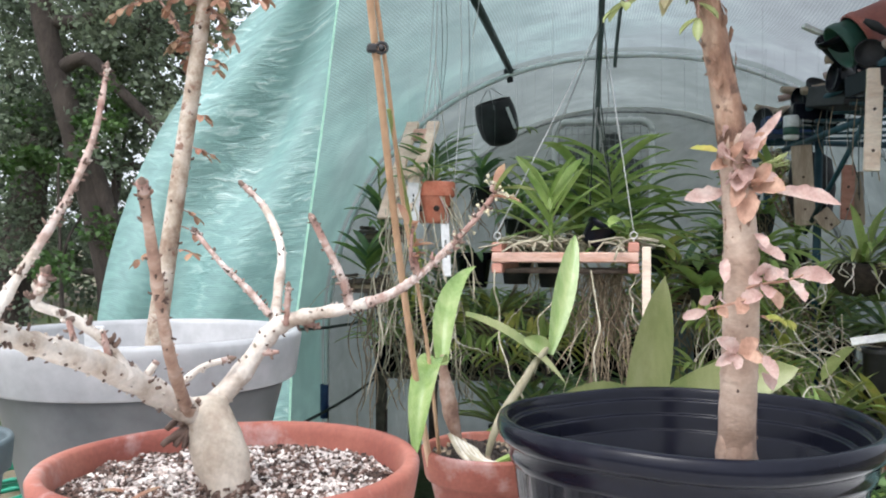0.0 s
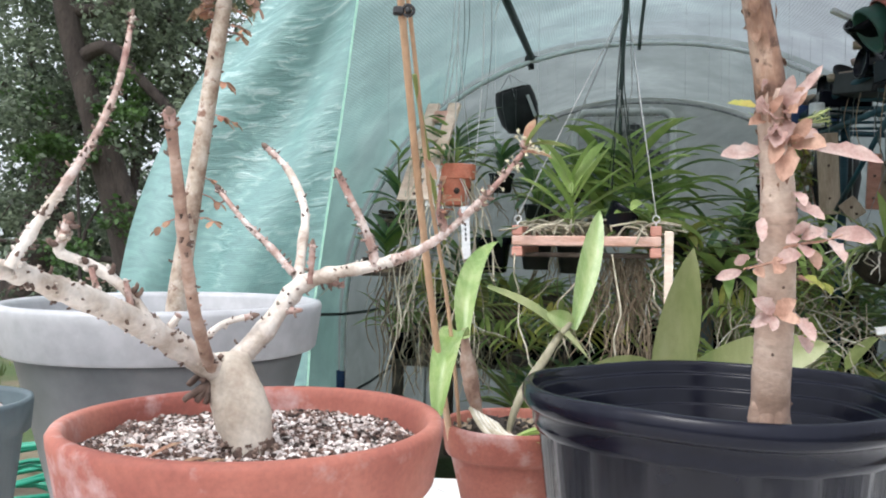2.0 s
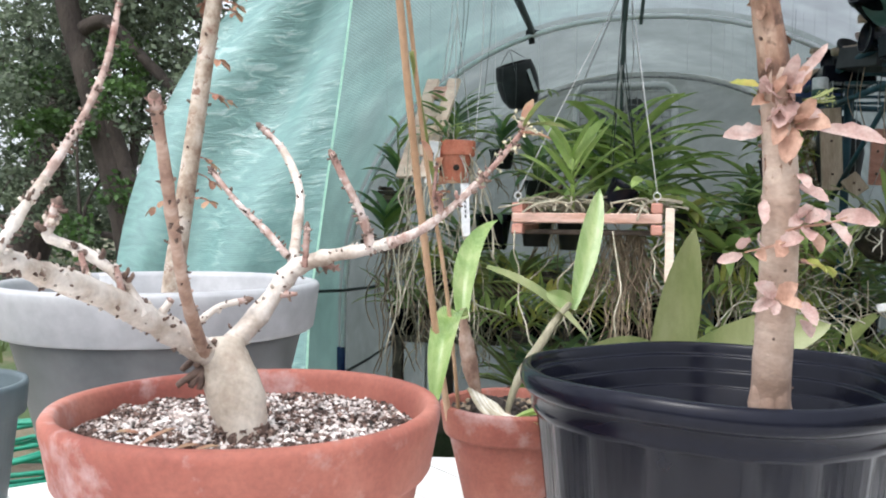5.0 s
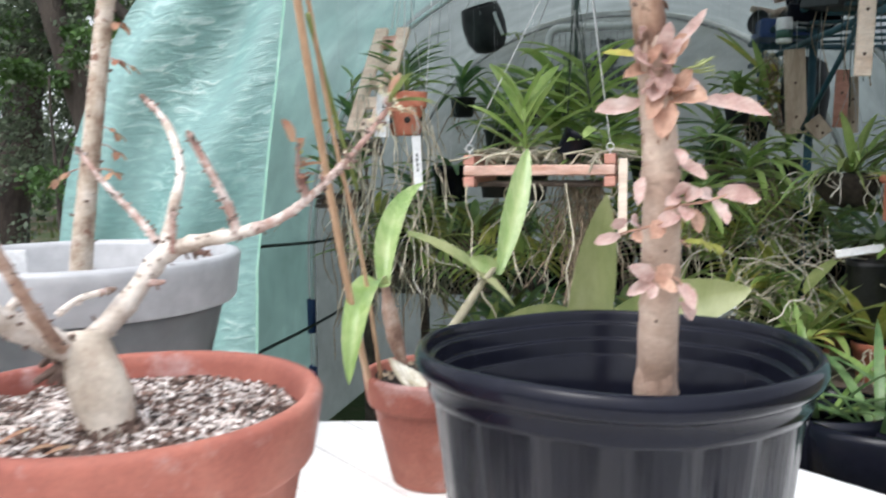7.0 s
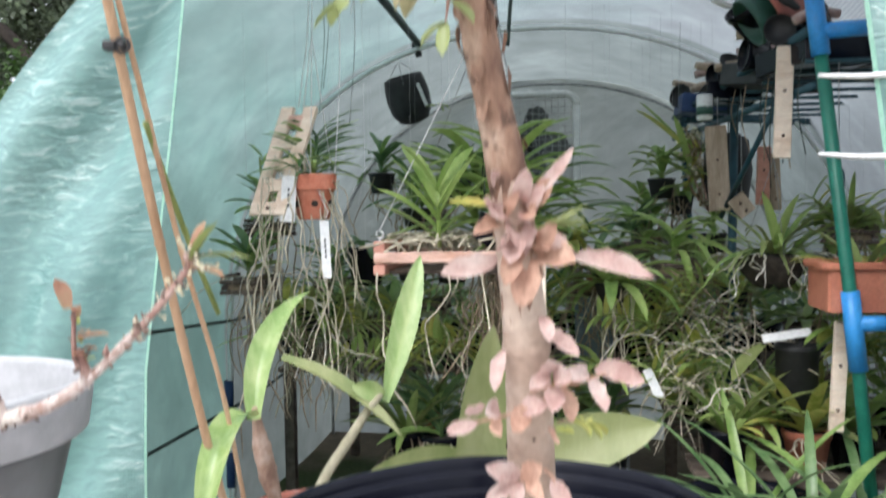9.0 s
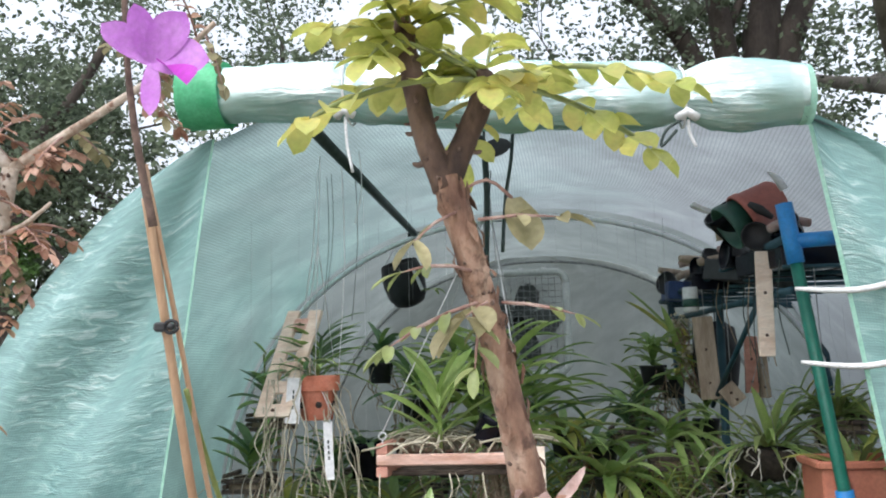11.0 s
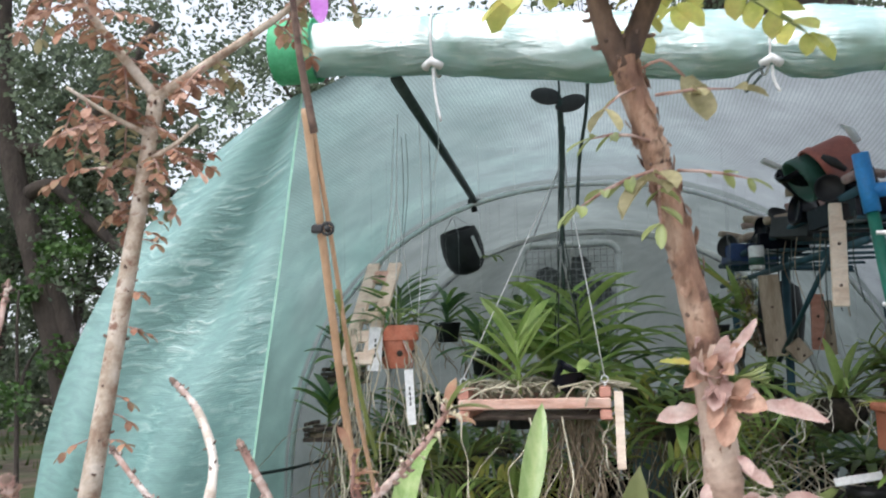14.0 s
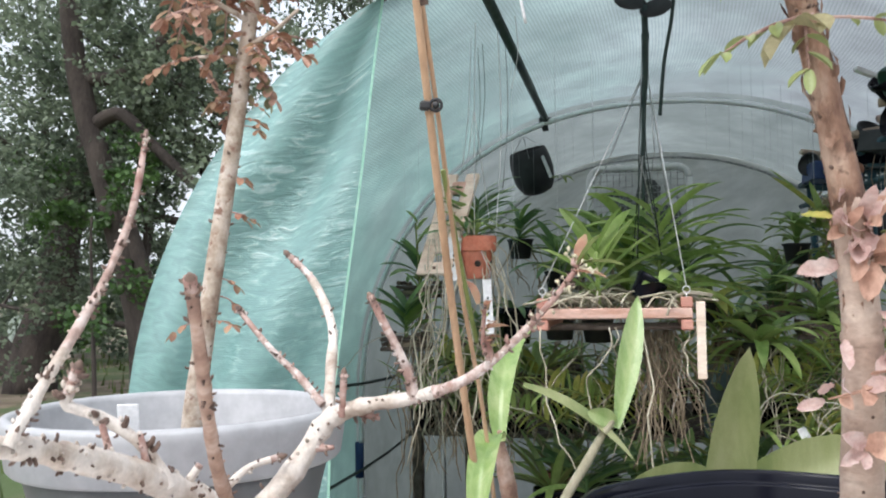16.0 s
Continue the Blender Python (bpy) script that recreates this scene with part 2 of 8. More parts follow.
BAMBOO = surface("bamboo", [(0.38, 0.23, 0.13), (0.52, 0.34, 0.21), (0.60, 0.43, 0.29)], 14, 200, 0.5, 0.2, 0.0008, stretch=(1, 1, 0.12))
GREEN_CANE = surface("green_cane", [(0.16, 0.20, 0.05), (0.26, 0.30, 0.09)], 24, 200, 0.5, 0.2, 0.0008, stretch=(1, 1, 0.2))
LEAF_LIGHT = surface("light_green_leaf", [(0.27, 0.40, 0.10), (0.43, 0.53, 0.20)], 20, 300, 0.36, 0.1, 0.0006, sheer=0.35, stretch=(1, 1, 0.3), island=0.2)
LEAF_PALE = surface("pale_orchid_leaf", [(0.19, 0.30, 0.085), (0.27, 0.375, 0.13), (0.38, 0.46, 0.20)], 9, 700, 0.28, 0.05, 0.0004, sheer=0.2, stretch=(5, 5, 0.6))
LEAF_PADDLE = surface("stiff_olive_leaf", [(0.21, 0.255, 0.095), (0.29, 0.32, 0.135), (0.36, 0.375, 0.185)], 7, 600, 0.35, 0.08, 0.0004, sheer=0.3, stretch=(4, 4, 0.7))
LEAF_MID = surface("green_leaf", [(0.18, 0.30, 0.075), (0.33, 0.45, 0.155)], 20, 140, 0.36, 0.2, 0.0006, sheer=0.35, island=0.3)
LEAF_DARK = surface("dark_green_leaf", [(0.085, 0.17, 0.065), (0.19, 0.29, 0.125)], 20, 140, 0.36, 0.2, 0.0006, sheer=0.3, island=0.35)
LEAF_YELLOW = surface("yellow_green_leaf", [(0.34, 0.39, 0.08), (0.50, 0.52, 0.14), (0.57, 0.51, 0.15)], 30, 160, 0.5, 0.3, 0.0006, sheer=0.35, island=0.2)
LEAF_OLIVE = surface("olive_leaf", [(0.19, 0.24, 0.075), (0.31, 0.35, 0.14)], 16, 150, 0.42, 0.25, 0.0006, sheer=0.22)
LEAF_PINK = surface("dried_pink_leaf", [(0.43, 0.265, 0.235), (0.53, 0.375, 0.335), (0.61, 0.49, 0.45)], 55, 420, 0.75, 0.5, 0.0007, sheer=0.3, island=0.22)
LEAF_SALMON = surface("salmon_dried_leaf", [(0.44, 0.25, 0.18), (0.56, 0.37, 0.28)], 60, 240, 0.75, 0.3, 0.0005, sheer=0.3, island=0.2)
CANE_SKIN = surface("grey_olive_cane", [(0.24, 0.22, 0.14), (0.42, 0.39, 0.29)], 40, 220, 0.7, 0.3, 0.0008, stretch=(1, 1, 0.3))
LEAF_RUST = surface("rusty_leaf", [(0.25, 0.115, 0.075), (0.37, 0.20, 0.13), (0.38, 0.28, 0.17)], 40, 200, 0.75, 0.4, 0.0006, sheer=0.35, island=0.35)
LEAF_BUFF = surface("buff_olive_leaf", [(0.24, 0.22, 0.11), (0.38, 0.34, 0.20)], 40, 200, 0.7, 0.3, 0.0006, sheer=0.35, island=0.3)
ROOT_PALE = surface("pale_root", [(0.36, 0.32, 0.23), (0.58, 0.53, 0.42)], 50, 250, 0.85, 0.3, 0.0006, island=0.25)
ROOT_WHITE = surface("white_root", [(0.50, 0.46, 0.38), (0.74, 0.71, 0.64)], 50, 250, 0.85, 0.3, 0.0006, island=0.2)
ROOT_BROWN = surface("brown_root", [(0.19, 0.14, 0.095), (0.38, 0.30, 0.21)], 50, 250, 0.9, 0.3, 0.0006, island=0.35)
FLOWER_PURPLE = surface("purple_petal", [(0.52, 0.17, 0.62), (0.66, 0.30, 0.74)], 30, 200, 0.6, 0.2, 0.0005, sheer=0.35)
FLOWER_DEEP = surface("magenta_lip", [(0.40, 0.03, 0.42), (0.55, 0.06, 0.55)], 30, 200, 0.6, 0.2, 0.0005, sheer=0.2)
FLOWER_CREAM = surface("cream_blossom", [(0.62, 0.56, 0.38), (0.74, 0.70, 0.55)], 60, 200, 0.7, 0.0, sheer=0.3, island=0.2)
RAW_WOOD = surface("raw_cedar", [(0.66, 0.50, 0.38), (0.78, 0.64, 0.52), (0.84, 0.72, 0.60)], 18, 160, 0.75, 0.35, 0.001, stretch=(0.25, 2, 2))
BASKET_WOOD = surface("rosy_cedar", [(0.52, 0.29, 0.21), (0.64, 0.41, 0.33), (0.70, 0.49, 0.41)], 18, 160, 0.75, 0.35, 0.001, stretch=(0.25, 2, 2))
PINK_WOOD = surface("stained_cedar", [(0.46, 0.20, 0.15), (0.60, 0.31, 0.24)], 24, 160, 0.7, 0.35, 0.001, stretch=(0.4, 2, 2))
GREY_WOOD = surface("weathered_wood", [(0.34, 0.26, 0.19), (0.50, 0.40, 0.31)], 20, 160, 0.85, 0.45, 0.001, stretch=(2, 2, 0.3))
DARK_WOOD = surface("dark_slat", [(0.075, 0.055, 0.045), (0.17, 0.13, 0.105)], 30, 160, 0.8, 0.4, 0.001)
FAN_WHITE = surface("white_fan_plastic", [(0.86, 0.86, 0.85), (0.93, 0.93, 0.92)], 20, 120, 0.35, 0.0, spec=0.8)
WHITE_TAG = surface("white_plastic_tag", [(0.72, 0.73, 0.74), (0.82, 0.82, 0.82)], 20, 120, 0.45, 0.05, 0.0005)
GALV = surface("galvanised_tube", [(0.86, 0.87, 0.88), (0.95, 0.96, 0.97)], 40, 200, 0.34, 0.0, 0.0004, metal=0.15, spec=1.0)
DARK_STEEL = surface("dark_green_tube", [(0.012, 0.030, 0.028), (0.03, 0.055, 0.05)], 30, 200, 0.55, 0.2, 0.0006)
GREEN_PIPE = surface("green_coated_pipe", [(0.010, 0.13, 0.09), (0.02, 0.19, 0.13)], 16, 160, 0.4, 0.1, 0.0004)
BLUE_FITTING = surface("blue_plastic", [(0.03, 0.24, 0.62), (0.05, 0.31, 0.72)], 16, 160, 0.4, 0.05, 0.0004)
BLUE_DARK = surface("dark_blue_plastic", [(0.015, 0.04, 0.14), (0.03, 0.07, 0.20)], 16, 160, 0.5, 0.05, 0.0004)
TEAL_STEEL = surface("blue_green_steel", [(0.012, 0.05, 0.07), (0.03, 0.09, 0.12)], 16, 160, 0.55, 0.1, 0.0006)
WIRE = surface("grey_wire", [(0.30, 0.31, 0.31), (0.48, 0.49, 0.49)], 40, 200, 0.5, 0.0, metal=0.4)
CORD_WHITE = surface("white_cord", [(0.62, 0.63, 0.63), (0.76, 0.76, 0.76)], 60, 200, 0.8, 0.0)
CORD_DARK = surface("dark_cord", [(0.02, 0.035, 0.03), (0.05, 0.07, 0.065)], 60, 200, 0.8, 0.0)
FABRIC = fabric_material("teal_sheeting", (0.170, 0.345, 0.326), (0.285, 0.475, 0.450), 60.0, 0.22, 0.16, scrim=0.12, painted_glints=0.42, glint=0.7, depth=0.0065, ior=1.65, patch=0.05, crease_scale=17.0, crease_run=3.0, wander=1.0, soft=0.15)
FABRIC_ROLL = fabric_material("silvery_teal_sheeting", (0.17, 0.41, 0.37), (0.29, 0.53, 0.49), 120.0, 0.26, 0.03, painted_glints=0.25, glint=1.0, depth=0.010, ior=2.6, crease_scale=9.0)
FABRIC_ROOF = fabric_material("teal_roof_sheeting", (0.225, 0.375, 0.345), (0.29, 0.44, 0.41), 34.0, 0.45, 0.66, scrim=0.30, dirt_shade=0.22, depth=0.004, crease_scale=6.0, crease_run=0.8, side_tint=(1.4, 3.1, (0.385, 0.42, 0.437)))
# darker copy of the roof sheeting, with tree shade put into its colour
FABRIC_BACK = fabric_material("grey_green_sheeting", (0.218, 0.250, 0.245), (0.255, 0.290, 0.285), 45.0, 0.55, 0.62, dirt_shade=0.10, depth=0.003, crease_scale=6.0, crease_run=0.8)
FABRIC_END = fabric_material("grey_end_sheeting", (0.44, 0.485, 0.475), (0.50, 0.54, 0.53), 45.0, 0.55, 0.74, dirt_shade=0.12, depth=0.003, crease_scale=6.0, crease_run=0.8)
SEAM_GREEN = surface("lime_binding", [(0.32, 0.60, 0.47), (0.44, 0.70, 0.58)], 40, 200, 0.7, 0.2, 0.0006, sheer=0.3)
LIME = surface("bright_green_sheeting", [(0.07, 0.42, 0.19), (0.14, 0.56, 0.29)], 30, 200, 0.6, 0.2, 0.0006, sheer=0.2)
GROUND = surface("leaf_litter_ground", [(0.09, 0.065, 0.045), (0.17, 0.13, 0.09), (0.24, 0.19, 0.14)], 1.4, 24, 0.95, 0.8, 0.02,
                 patch=(0.055, 0.085, 0.025), patch_scale=0.45, patch_at=(0.46, 0.56))
TREE_BARK = surface("oak_bark", [(0.03, 0.023, 0.02), (0.075, 0.06, 0.05)], 5, 40, 0.95, 0.9, 0.02, stretch=(1, 1, 0.4))
MOSSY_BARK = surface("mossy_grey_bark", [(0.07, 0.065, 0.055), (0.16, 0.15, 0.13)], 6, 40, 0.95, 0.9, 0.02, stretch=(1, 1, 0.3))
OAK_LEAF = surface("oak_foliage", [(0.075, 0.105, 0.07), (0.19, 0.235, 0.15)], 1.0, 8, 0.6, 0.0, sheer=0.4, island=0.55)
BUSH_LEAF = surface("bright_foliage", [(0.04, 0.095, 0.022), (0.085, 0.16, 0.04)], 1.0, 8, 0.5, 0.0, sheer=0.3, island=0.4)
GRASS = surface("grass_blades", [(0.06, 0.09, 0.02), (0.12, 0.16, 0.045)], 2.0, 12, 0.7, 0.0, sheer=0.25, island=0.3)
HOSE = surface("green_hose", [(0.01, 0.20, 0.12), (0.02, 0.28, 0.17)], 14, 100, 0.4, 0.05, 0.0006)
CLAY_RED = surface("red_brown_plastic", [(0.36, 0.11, 0.085), (0.47, 0.17, 0.13)], 12, 160, 0.55, 0.1, 0.0006)
ORANGE_CLAY = surface("orange_tray", [(0.46, 0.15, 0.09), (0.57, 0.215, 0.135)], 12, 160, 0.7, 0.1, 0.0006)
CHAIR_PLASTIC = surface("pale_green_plastic", [(0.52, 0.60, 0.52), (0.60, 0.68, 0.60)], 6, 90, 0.5, 0.05, 0.0006)
DARK_GREEN_PLASTIC = surface("dark_green_plastic", [(0.02, 0.07, 0.05), (0.035, 0.11, 0.08)], 12, 160, 0.45, 0.1, 0.0006)
RUBBER = surface("black_rubber", [(0.012, 0.012, 0.014), (0.03, 0.03, 0.032)], 20, 160, 0.6, 0.2, 0.0006)

# ---- mesh helpers ----
RND = random.Random(7)


class Shape:
    """Collects vertices and faces of one mesh, with a material slot per face."""

    def __init__(self):
        self.v, self.f, self.m, self.keen = [], [], [], []

    def add(self, verts, faces, slot=0, keen=False):
        o = len(self.v)
        self.v.extend(verts)
        self.f.extend(tuple(i + o for i in f) for f in faces)
        self.m.extend([slot] * len(faces))
        self.keen.extend([keen] * len(faces))
        return self

    def tube(self, pts, radii, sides=8, slot=0, wobble=0.0, steps=0, closed=True):
        pts = [Vector(p) for p in pts]
        if isinstance(radii, (int, float)):
            radii = [radii] * len(pts)
        if steps:
            pts, radii = smooth_line(pts, list(radii), steps)
        side = None
        verts, faces = [], []
        n = len(pts)
        for i, p in enumerate(pts):
            d = (pts[min(n - 1, i + 1)] - pts[max(0, i - 1)])
            d = d.normalized() if d.length > 1e-9 else Vector((0, 0, 1))
            if side is None:
                side = d.orthogonal().normalized()
            side = (side - d * side.dot(d))
            side = side.normalized() if side.length > 1e-6 else d.orthogonal().normalized()
            other = d.cross(side)
            for k in range(sides):
                a = 2 * math.pi * k / sides
                r = radii[i] * (1 + (RND.uniform(-wobble, wobble) if wobble else 0))
                verts.append(p + side * (math.cos(a) * r) + other * (math.sin(a) * r))
        for i in range(n - 1):
            for k in range(sides):
                k2 = (k + 1) % sides
                faces.append((i * sides + k, i * sides + k2, (i + 1) * sides + k2, (i + 1) * sides + k))
        if closed:
            faces.append(tuple(reversed(range(sides))))
            faces.append(tuple((n - 1) * sides + k for k in range(sides)))
        return self.add(verts, faces, slot)

    def lathe(self, profile, centre=(0, 0, 0), seg=48, slot=0, bend=None, ring=False):
        cx, cy, cz = centre
        verts, faces = [], []
        n = len(profile)
        for r, z in profile:
            for k in range(seg):
                a = 2 * math.pi * k / seg
                rr, zz = (bend(r, z, a) if bend else (r, z))
                verts.append(Vector((cx + rr * math.cos(a), cy + rr * math.sin(a), cz + zz)))
        for i in range(n - 1):
            for k in range(seg):
                k2 = (k + 1) % seg
                faces.append((i * seg + k, i * seg + k2, (i + 1) * seg + k2, (i + 1) * seg + k))
        if ring:
            for k in range(seg):
                k2 = (k + 1) % seg
                faces.append(((n - 1) * seg + k, (n - 1) * seg + k2, k2, k))
        else:
            if profile[0][0] > 1e-5:
                faces.append(tuple(reversed(range(seg))))
            if profile[-1][0] > 1e-5:
                faces.append(tuple((n - 1) * seg + k for k in range(seg)))
        return self.add(verts, faces, slot)

    def box(self, m, size, slot=0, bevel=0.0):
        """A box with chamfered long edges, at the pose m."""
        x, y, z = (s / 2 for s in size)
        b = min(bevel, x * 0.9, y * 0.9, z * 0.9)
        if b <= 0:
            vs = [(sx * x, sy * y, sz * z) for sx in (-1, 1) for sy in (-1, 1) for sz in (-1, 1)]
            fs = [(0, 1, 3, 2), (4, 6, 7, 5), (0, 4, 5, 1), (2, 3, 7, 6), (0, 2, 6, 4), (1, 5, 7, 3)]
            return self.add([m @ Vector(v) for v in vs], fs, slot, True)
        vs, fs = [], []
        for zz, inset in ((-z, b), (-z + b, 0), (z - b, 0), (z, b)):
            x0, y0 = x - inset, y - inset
            c = b * 0.7 if inset == 0 else b * 0.3
            vs += [(x0 - c, -y0, zz), (x0, -y0 + c, zz), (x0, y0 - c, zz), (x0 - c, y0, zz),
                   (-x0 + c, y0, zz), (-x0, y0 - c, zz), (-x0, -y0 + c, zz), (-x0 + c, -y0, zz)]
        for i in range(3):
            for k in range(8):
                k2 = (k + 1) % 8
                fs.append((i * 8 + k, i * 8 + k2, (i + 1) * 8 + k2, (i + 1) * 8 + k))
        fs.append(tuple(reversed(range(8))))
        fs.append(tuple(24 + k for k in range(8)))
        return self.add([m @ Vector(v) for v in vs], fs, slot, True)

    def blade(self, base, way, length, width, droop=0.3, fold=0.25, slot=0, n=7, up=None, tip=0.7, grow=0.5, twist=0.0, curl=0.0, neck=0.5, ripple=0.0, cup=False, bend=0.0):
        """An arching leaf with a folded midrib. grow: where along it is widest; tip: how blunt its end is; neck: width at the base."""
        base, way = Vector(base), Vector(way).normalized()
        up = Vector(up) if up else Vector((0, 0, 1))
        side = way.cross(up)
        side = side.normalized() if side.length > 1e-4 else way.orthogonal().normalized()
        if twist:
            side = Matrix.Rotation(twist, 3, way) @ side
        verts, faces = [], []
        p, d, step = base.copy(), way.copy(), length / n
        for i in range(n + 1):
            s = i / n
            if s < grow:
                q = s / grow
                w = neck + (1 - neck) * math.sin(q * math.pi / 2)
            else:
                q = (s - grow) / (1 - grow)
                w = max(0.0, 1 - q ** (1.2 + 3.0 * tip)) ** 0.8
            w *= width / 2
            nrm = side.cross(d).normalized()
            if i == n:
                verts.append(p.copy())
            else:
                lift = nrm * (w * fold)
                ra, rb = (RND.uniform(-ripple, ripple) * w for _ in range(2))
                verts += [p - side * (w + ra * 0.4) + lift + nrm * ra, p.copy(), p + side * (w + rb * 0.4) + lift + nrm * rb]
            if cup and i < n:
                del verts[-3:]
                verts += [p + side * (w * q) + nrm * (w * fold * abs(q) ** 1.4) for q in (-1, -0.55, -0.12, 0.12, 0.55, 1)]
            d = (d + Vector((0, 0, -1)) * (droop / n) + nrm * (curl / n) + side * (bend / n) + side * (RND.uniform(-ripple, ripple) * 0.12)).normalized()
            p = p + d * step
        if cup:
            for i in range(n - 1):
                faces += [(i * 6 + k, i * 6 + k + 1, i * 6 + k + 7, i * 6 + k + 6) for k in range(5)]
            a = (n - 1) * 6
            faces += [(a + k, a + k + 1, a + 6) for k in range(5)]
            return self.add(verts, faces, slot)
        for i in range(n - 1):
            a = i * 3
            faces += [(a, a + 1, a + 4, a + 3), (a + 1, a + 2, a + 5, a + 4)]
        a = (n - 1) * 3
        faces += [(a, a + 1, a + 3), (a + 1, a + 2, a + 3)]
        return self.add(verts, faces, slot)

    def lump(self, c, r, slot=0, flat=1.0):
        """A small irregular eight-cornered grain."""
        c = Vector(c)
        q = Euler((RND.uniform(0, 6.28), RND.uniform(0, 6.28), RND.uniform(0, 6.28))).to_matrix()
        vs = []
        for v in ((1, 0, 0), (-1, 0, 0), (0, 1, 0), (0, -1, 0), (0, 0, 1), (0, 0, -1)):
            d = q @ (Vector(v) * r * RND.uniform(0.65, 1.2))
            d.z *= flat
            vs.append(c + d)
        return self.add(vs, [(0, 2, 4), (2, 1, 4), (1, 3, 4), (3, 0, 4), (2, 0, 5), (1, 2, 5), (3, 1, 5), (0, 3, 5)], slot)

    def mesh(self, name, mats, origin=(0, 0, 0), flat=False):
        me = bpy.data.meshes.new(name)
        o = Vector(origin)
        me.from_pydata([tuple(Vector(v) - o) for v in self.v], [], self.f)
        for m in mats:
            me.materials.append(m)
        me.polygons.foreach_set("material_index", self.m)
        if not flat:
            me.polygons.foreach_set("use_smooth", [not k for k in self.keen])
        me.validate()
        me.update()
        return me


def smooth_line(pts, radii, steps):
    """A Catmull-Rom line through pts, with the radii carried along."""
    out, rad = [], []
    n = len(pts)
    for i in range(n - 1):
        a, b, c, d = pts[max(0, i - 1)], pts[i], pts[i + 1], pts[min(n - 1, i + 2)]
        for k in range(steps):
            t = k / steps
            out.append(0.5 * ((2 * b) + (c - a) * t + (2 * a - 5 * b + 4 * c - d) * t * t + (3 * b - a - 3 * c + d) * t ** 3))
            rad.append(radii[i] + (radii[i + 1] - radii[i]) * t)
    return out + [pts[-1]], rad + [radii[-1]]


def on_line(pts, s):
    """The place and direction at the share s of a smooth line."""
    fine, _ = smooth_line([Vector(p) for p in pts], [0] * len(pts), 8)
    i = min(len(fine) - 2, int(s * (len(fine) - 1)))
    return fine[i], (fine[i + 1] - fine[i]).normalized()


def thing(name, at, label, category, group="", turn=0.0):
    e = new(name)
    e.empty_display_size = 0.05
    e.matrix_world = pose(*at, 0, 0, turn)
    return tagged(e, label, category, group)


def part(name, shape, mats, parent, label="", flat=False, kind=""):
    """Links a shape, given in world coordinates, as one mesh object under parent."""
    if not isinstance(mats, (list, tuple)):
        mats = [mats]
    holder = parent
    origin = Vector((0, 0, 0))
    inv = Matrix.Identity(4)
    while holder is not None:
        inv = inv @ holder.matrix_basis.inverted() if holder.parent is None else inv
        holder = holder.parent
    if isinstance(shape, Shape):
        s = Shape()
        s.v = [inv @ Vector(v) for v in shape.v]
        s.f, s.m, s.keen = shape.f, shape.m, shape.keen
        data = s.mesh(name, mats, (0, 0, 0), flat)
    else:
        data = shape
    ob = new(name, data)
    ob.parent = parent
    if label or kind:
        tagged(ob, label, kind=kind)
    return ob


def solid(name, shape, mats, label, category, group="", kind="", flat=False):
    """A thing that is one mesh, its origin at its own middle bottom."""
    if not isinstance(mats, (list, tuple)):
        mats = [mats]
    xs, ys, zs = zip(*[tuple(v) for v in shape.v])
    o = ((min(xs) + max(xs)) / 2, (min(ys) + max(ys)) / 2, min(zs))
    ob = new(name, shape.mesh(name, mats, o, flat))
    ob.location = o
    return tagged(ob, label, category, group, kind)


def ground_plan(u, v, z):
    """A place in the greenhouse: u across, v inwards from its front, z up."""
    a = radians(12.0)
    return Vector((0.355 + u * math.cos(a) + v * math.sin(a), 1.80 - u * math.sin(a) + v * math.cos(a), z))


G = ground_plan


def uv_grid(name, rows, mats, tile=1.0):
    """A sheet through a grid of places, with UVs in metres along it."""
    nr, nc = len(rows), len(rows[0])
    me = bpy.data.meshes.new(name)
    vs = [tuple(p) for r in rows for p in r]
    fs = [(i * nc + j, i * nc + j + 1, (i + 1) * nc + j + 1, (i + 1) * nc + j) for i in range(nr - 1) for j in range(nc - 1)]
    me.from_pydata(vs, [], fs)
    for m in mats:
        me.materials.append(m)
    us = [[0.0] * nc for _ in range(nr)]
    ws = [[0.0] * nc for _ in range(nr)]
    for i in range(nr):
        for j in range(1, nc):
            us[i][j] = us[i][j - 1] + (Vector(rows[i][j]) - Vector(rows[i][j - 1])).length
    for j in range(nc):
        for i in range(1, nr):
            ws[i][j] = ws[i - 1][j] + (Vector(rows[i][j]) - Vector(rows[i - 1][j])).length
    lay = me.uv_layers.new(name="sheet")
    for poly in me.polygons:
        for li in poly.loop_indices:
            vi = me.loops[li].vertex_index
            i, j = divmod(vi, nc)
            lay.data[li].uv = (us[i][j] * tile, ws[i][j] * tile)
    me.polygons.foreach_set("use_smooth", [True] * len(me.polygons))
    me.update()
    return me

# ---- ground ----
def build_ground():
    rings = [0.0, 2, 4, 6, 8, 11, 15, 20, 28, 40, 70, 150, 400, 1500]
    s = Shape()
    seg = 48
    vs = []
    for r in rings[1:]:
        for k in range(seg):
            a = 2 * math.pi * k / seg
            x, y = r * math.cos(a), r * math.sin(a) + 2
            z = 0.0 if r < 5 else 0.10 * noise.noise(Vector((x * 0.15, y * 0.15, 0.3)))
            vs.append((x, y, z))
    vs.append((0, 2, 0))
    fs = [(len(vs) - 1, k, (k + 1) % seg) for k in range(seg)]
    for i in range(len(rings) - 2):
        for k in range(seg):
            k2 = (k + 1) % seg
            fs.append((i * seg + k, (i + 1) * seg + k, (i + 1) * seg + k2, i * seg + k2))
    s.add([Vector(v) for v in vs], fs)
    ob = new("ground", s.mesh("ground", [GROUND]))
    tagged(ob, "bare brown earth with leaf litter and patchy grass", "ground", kind="structure")


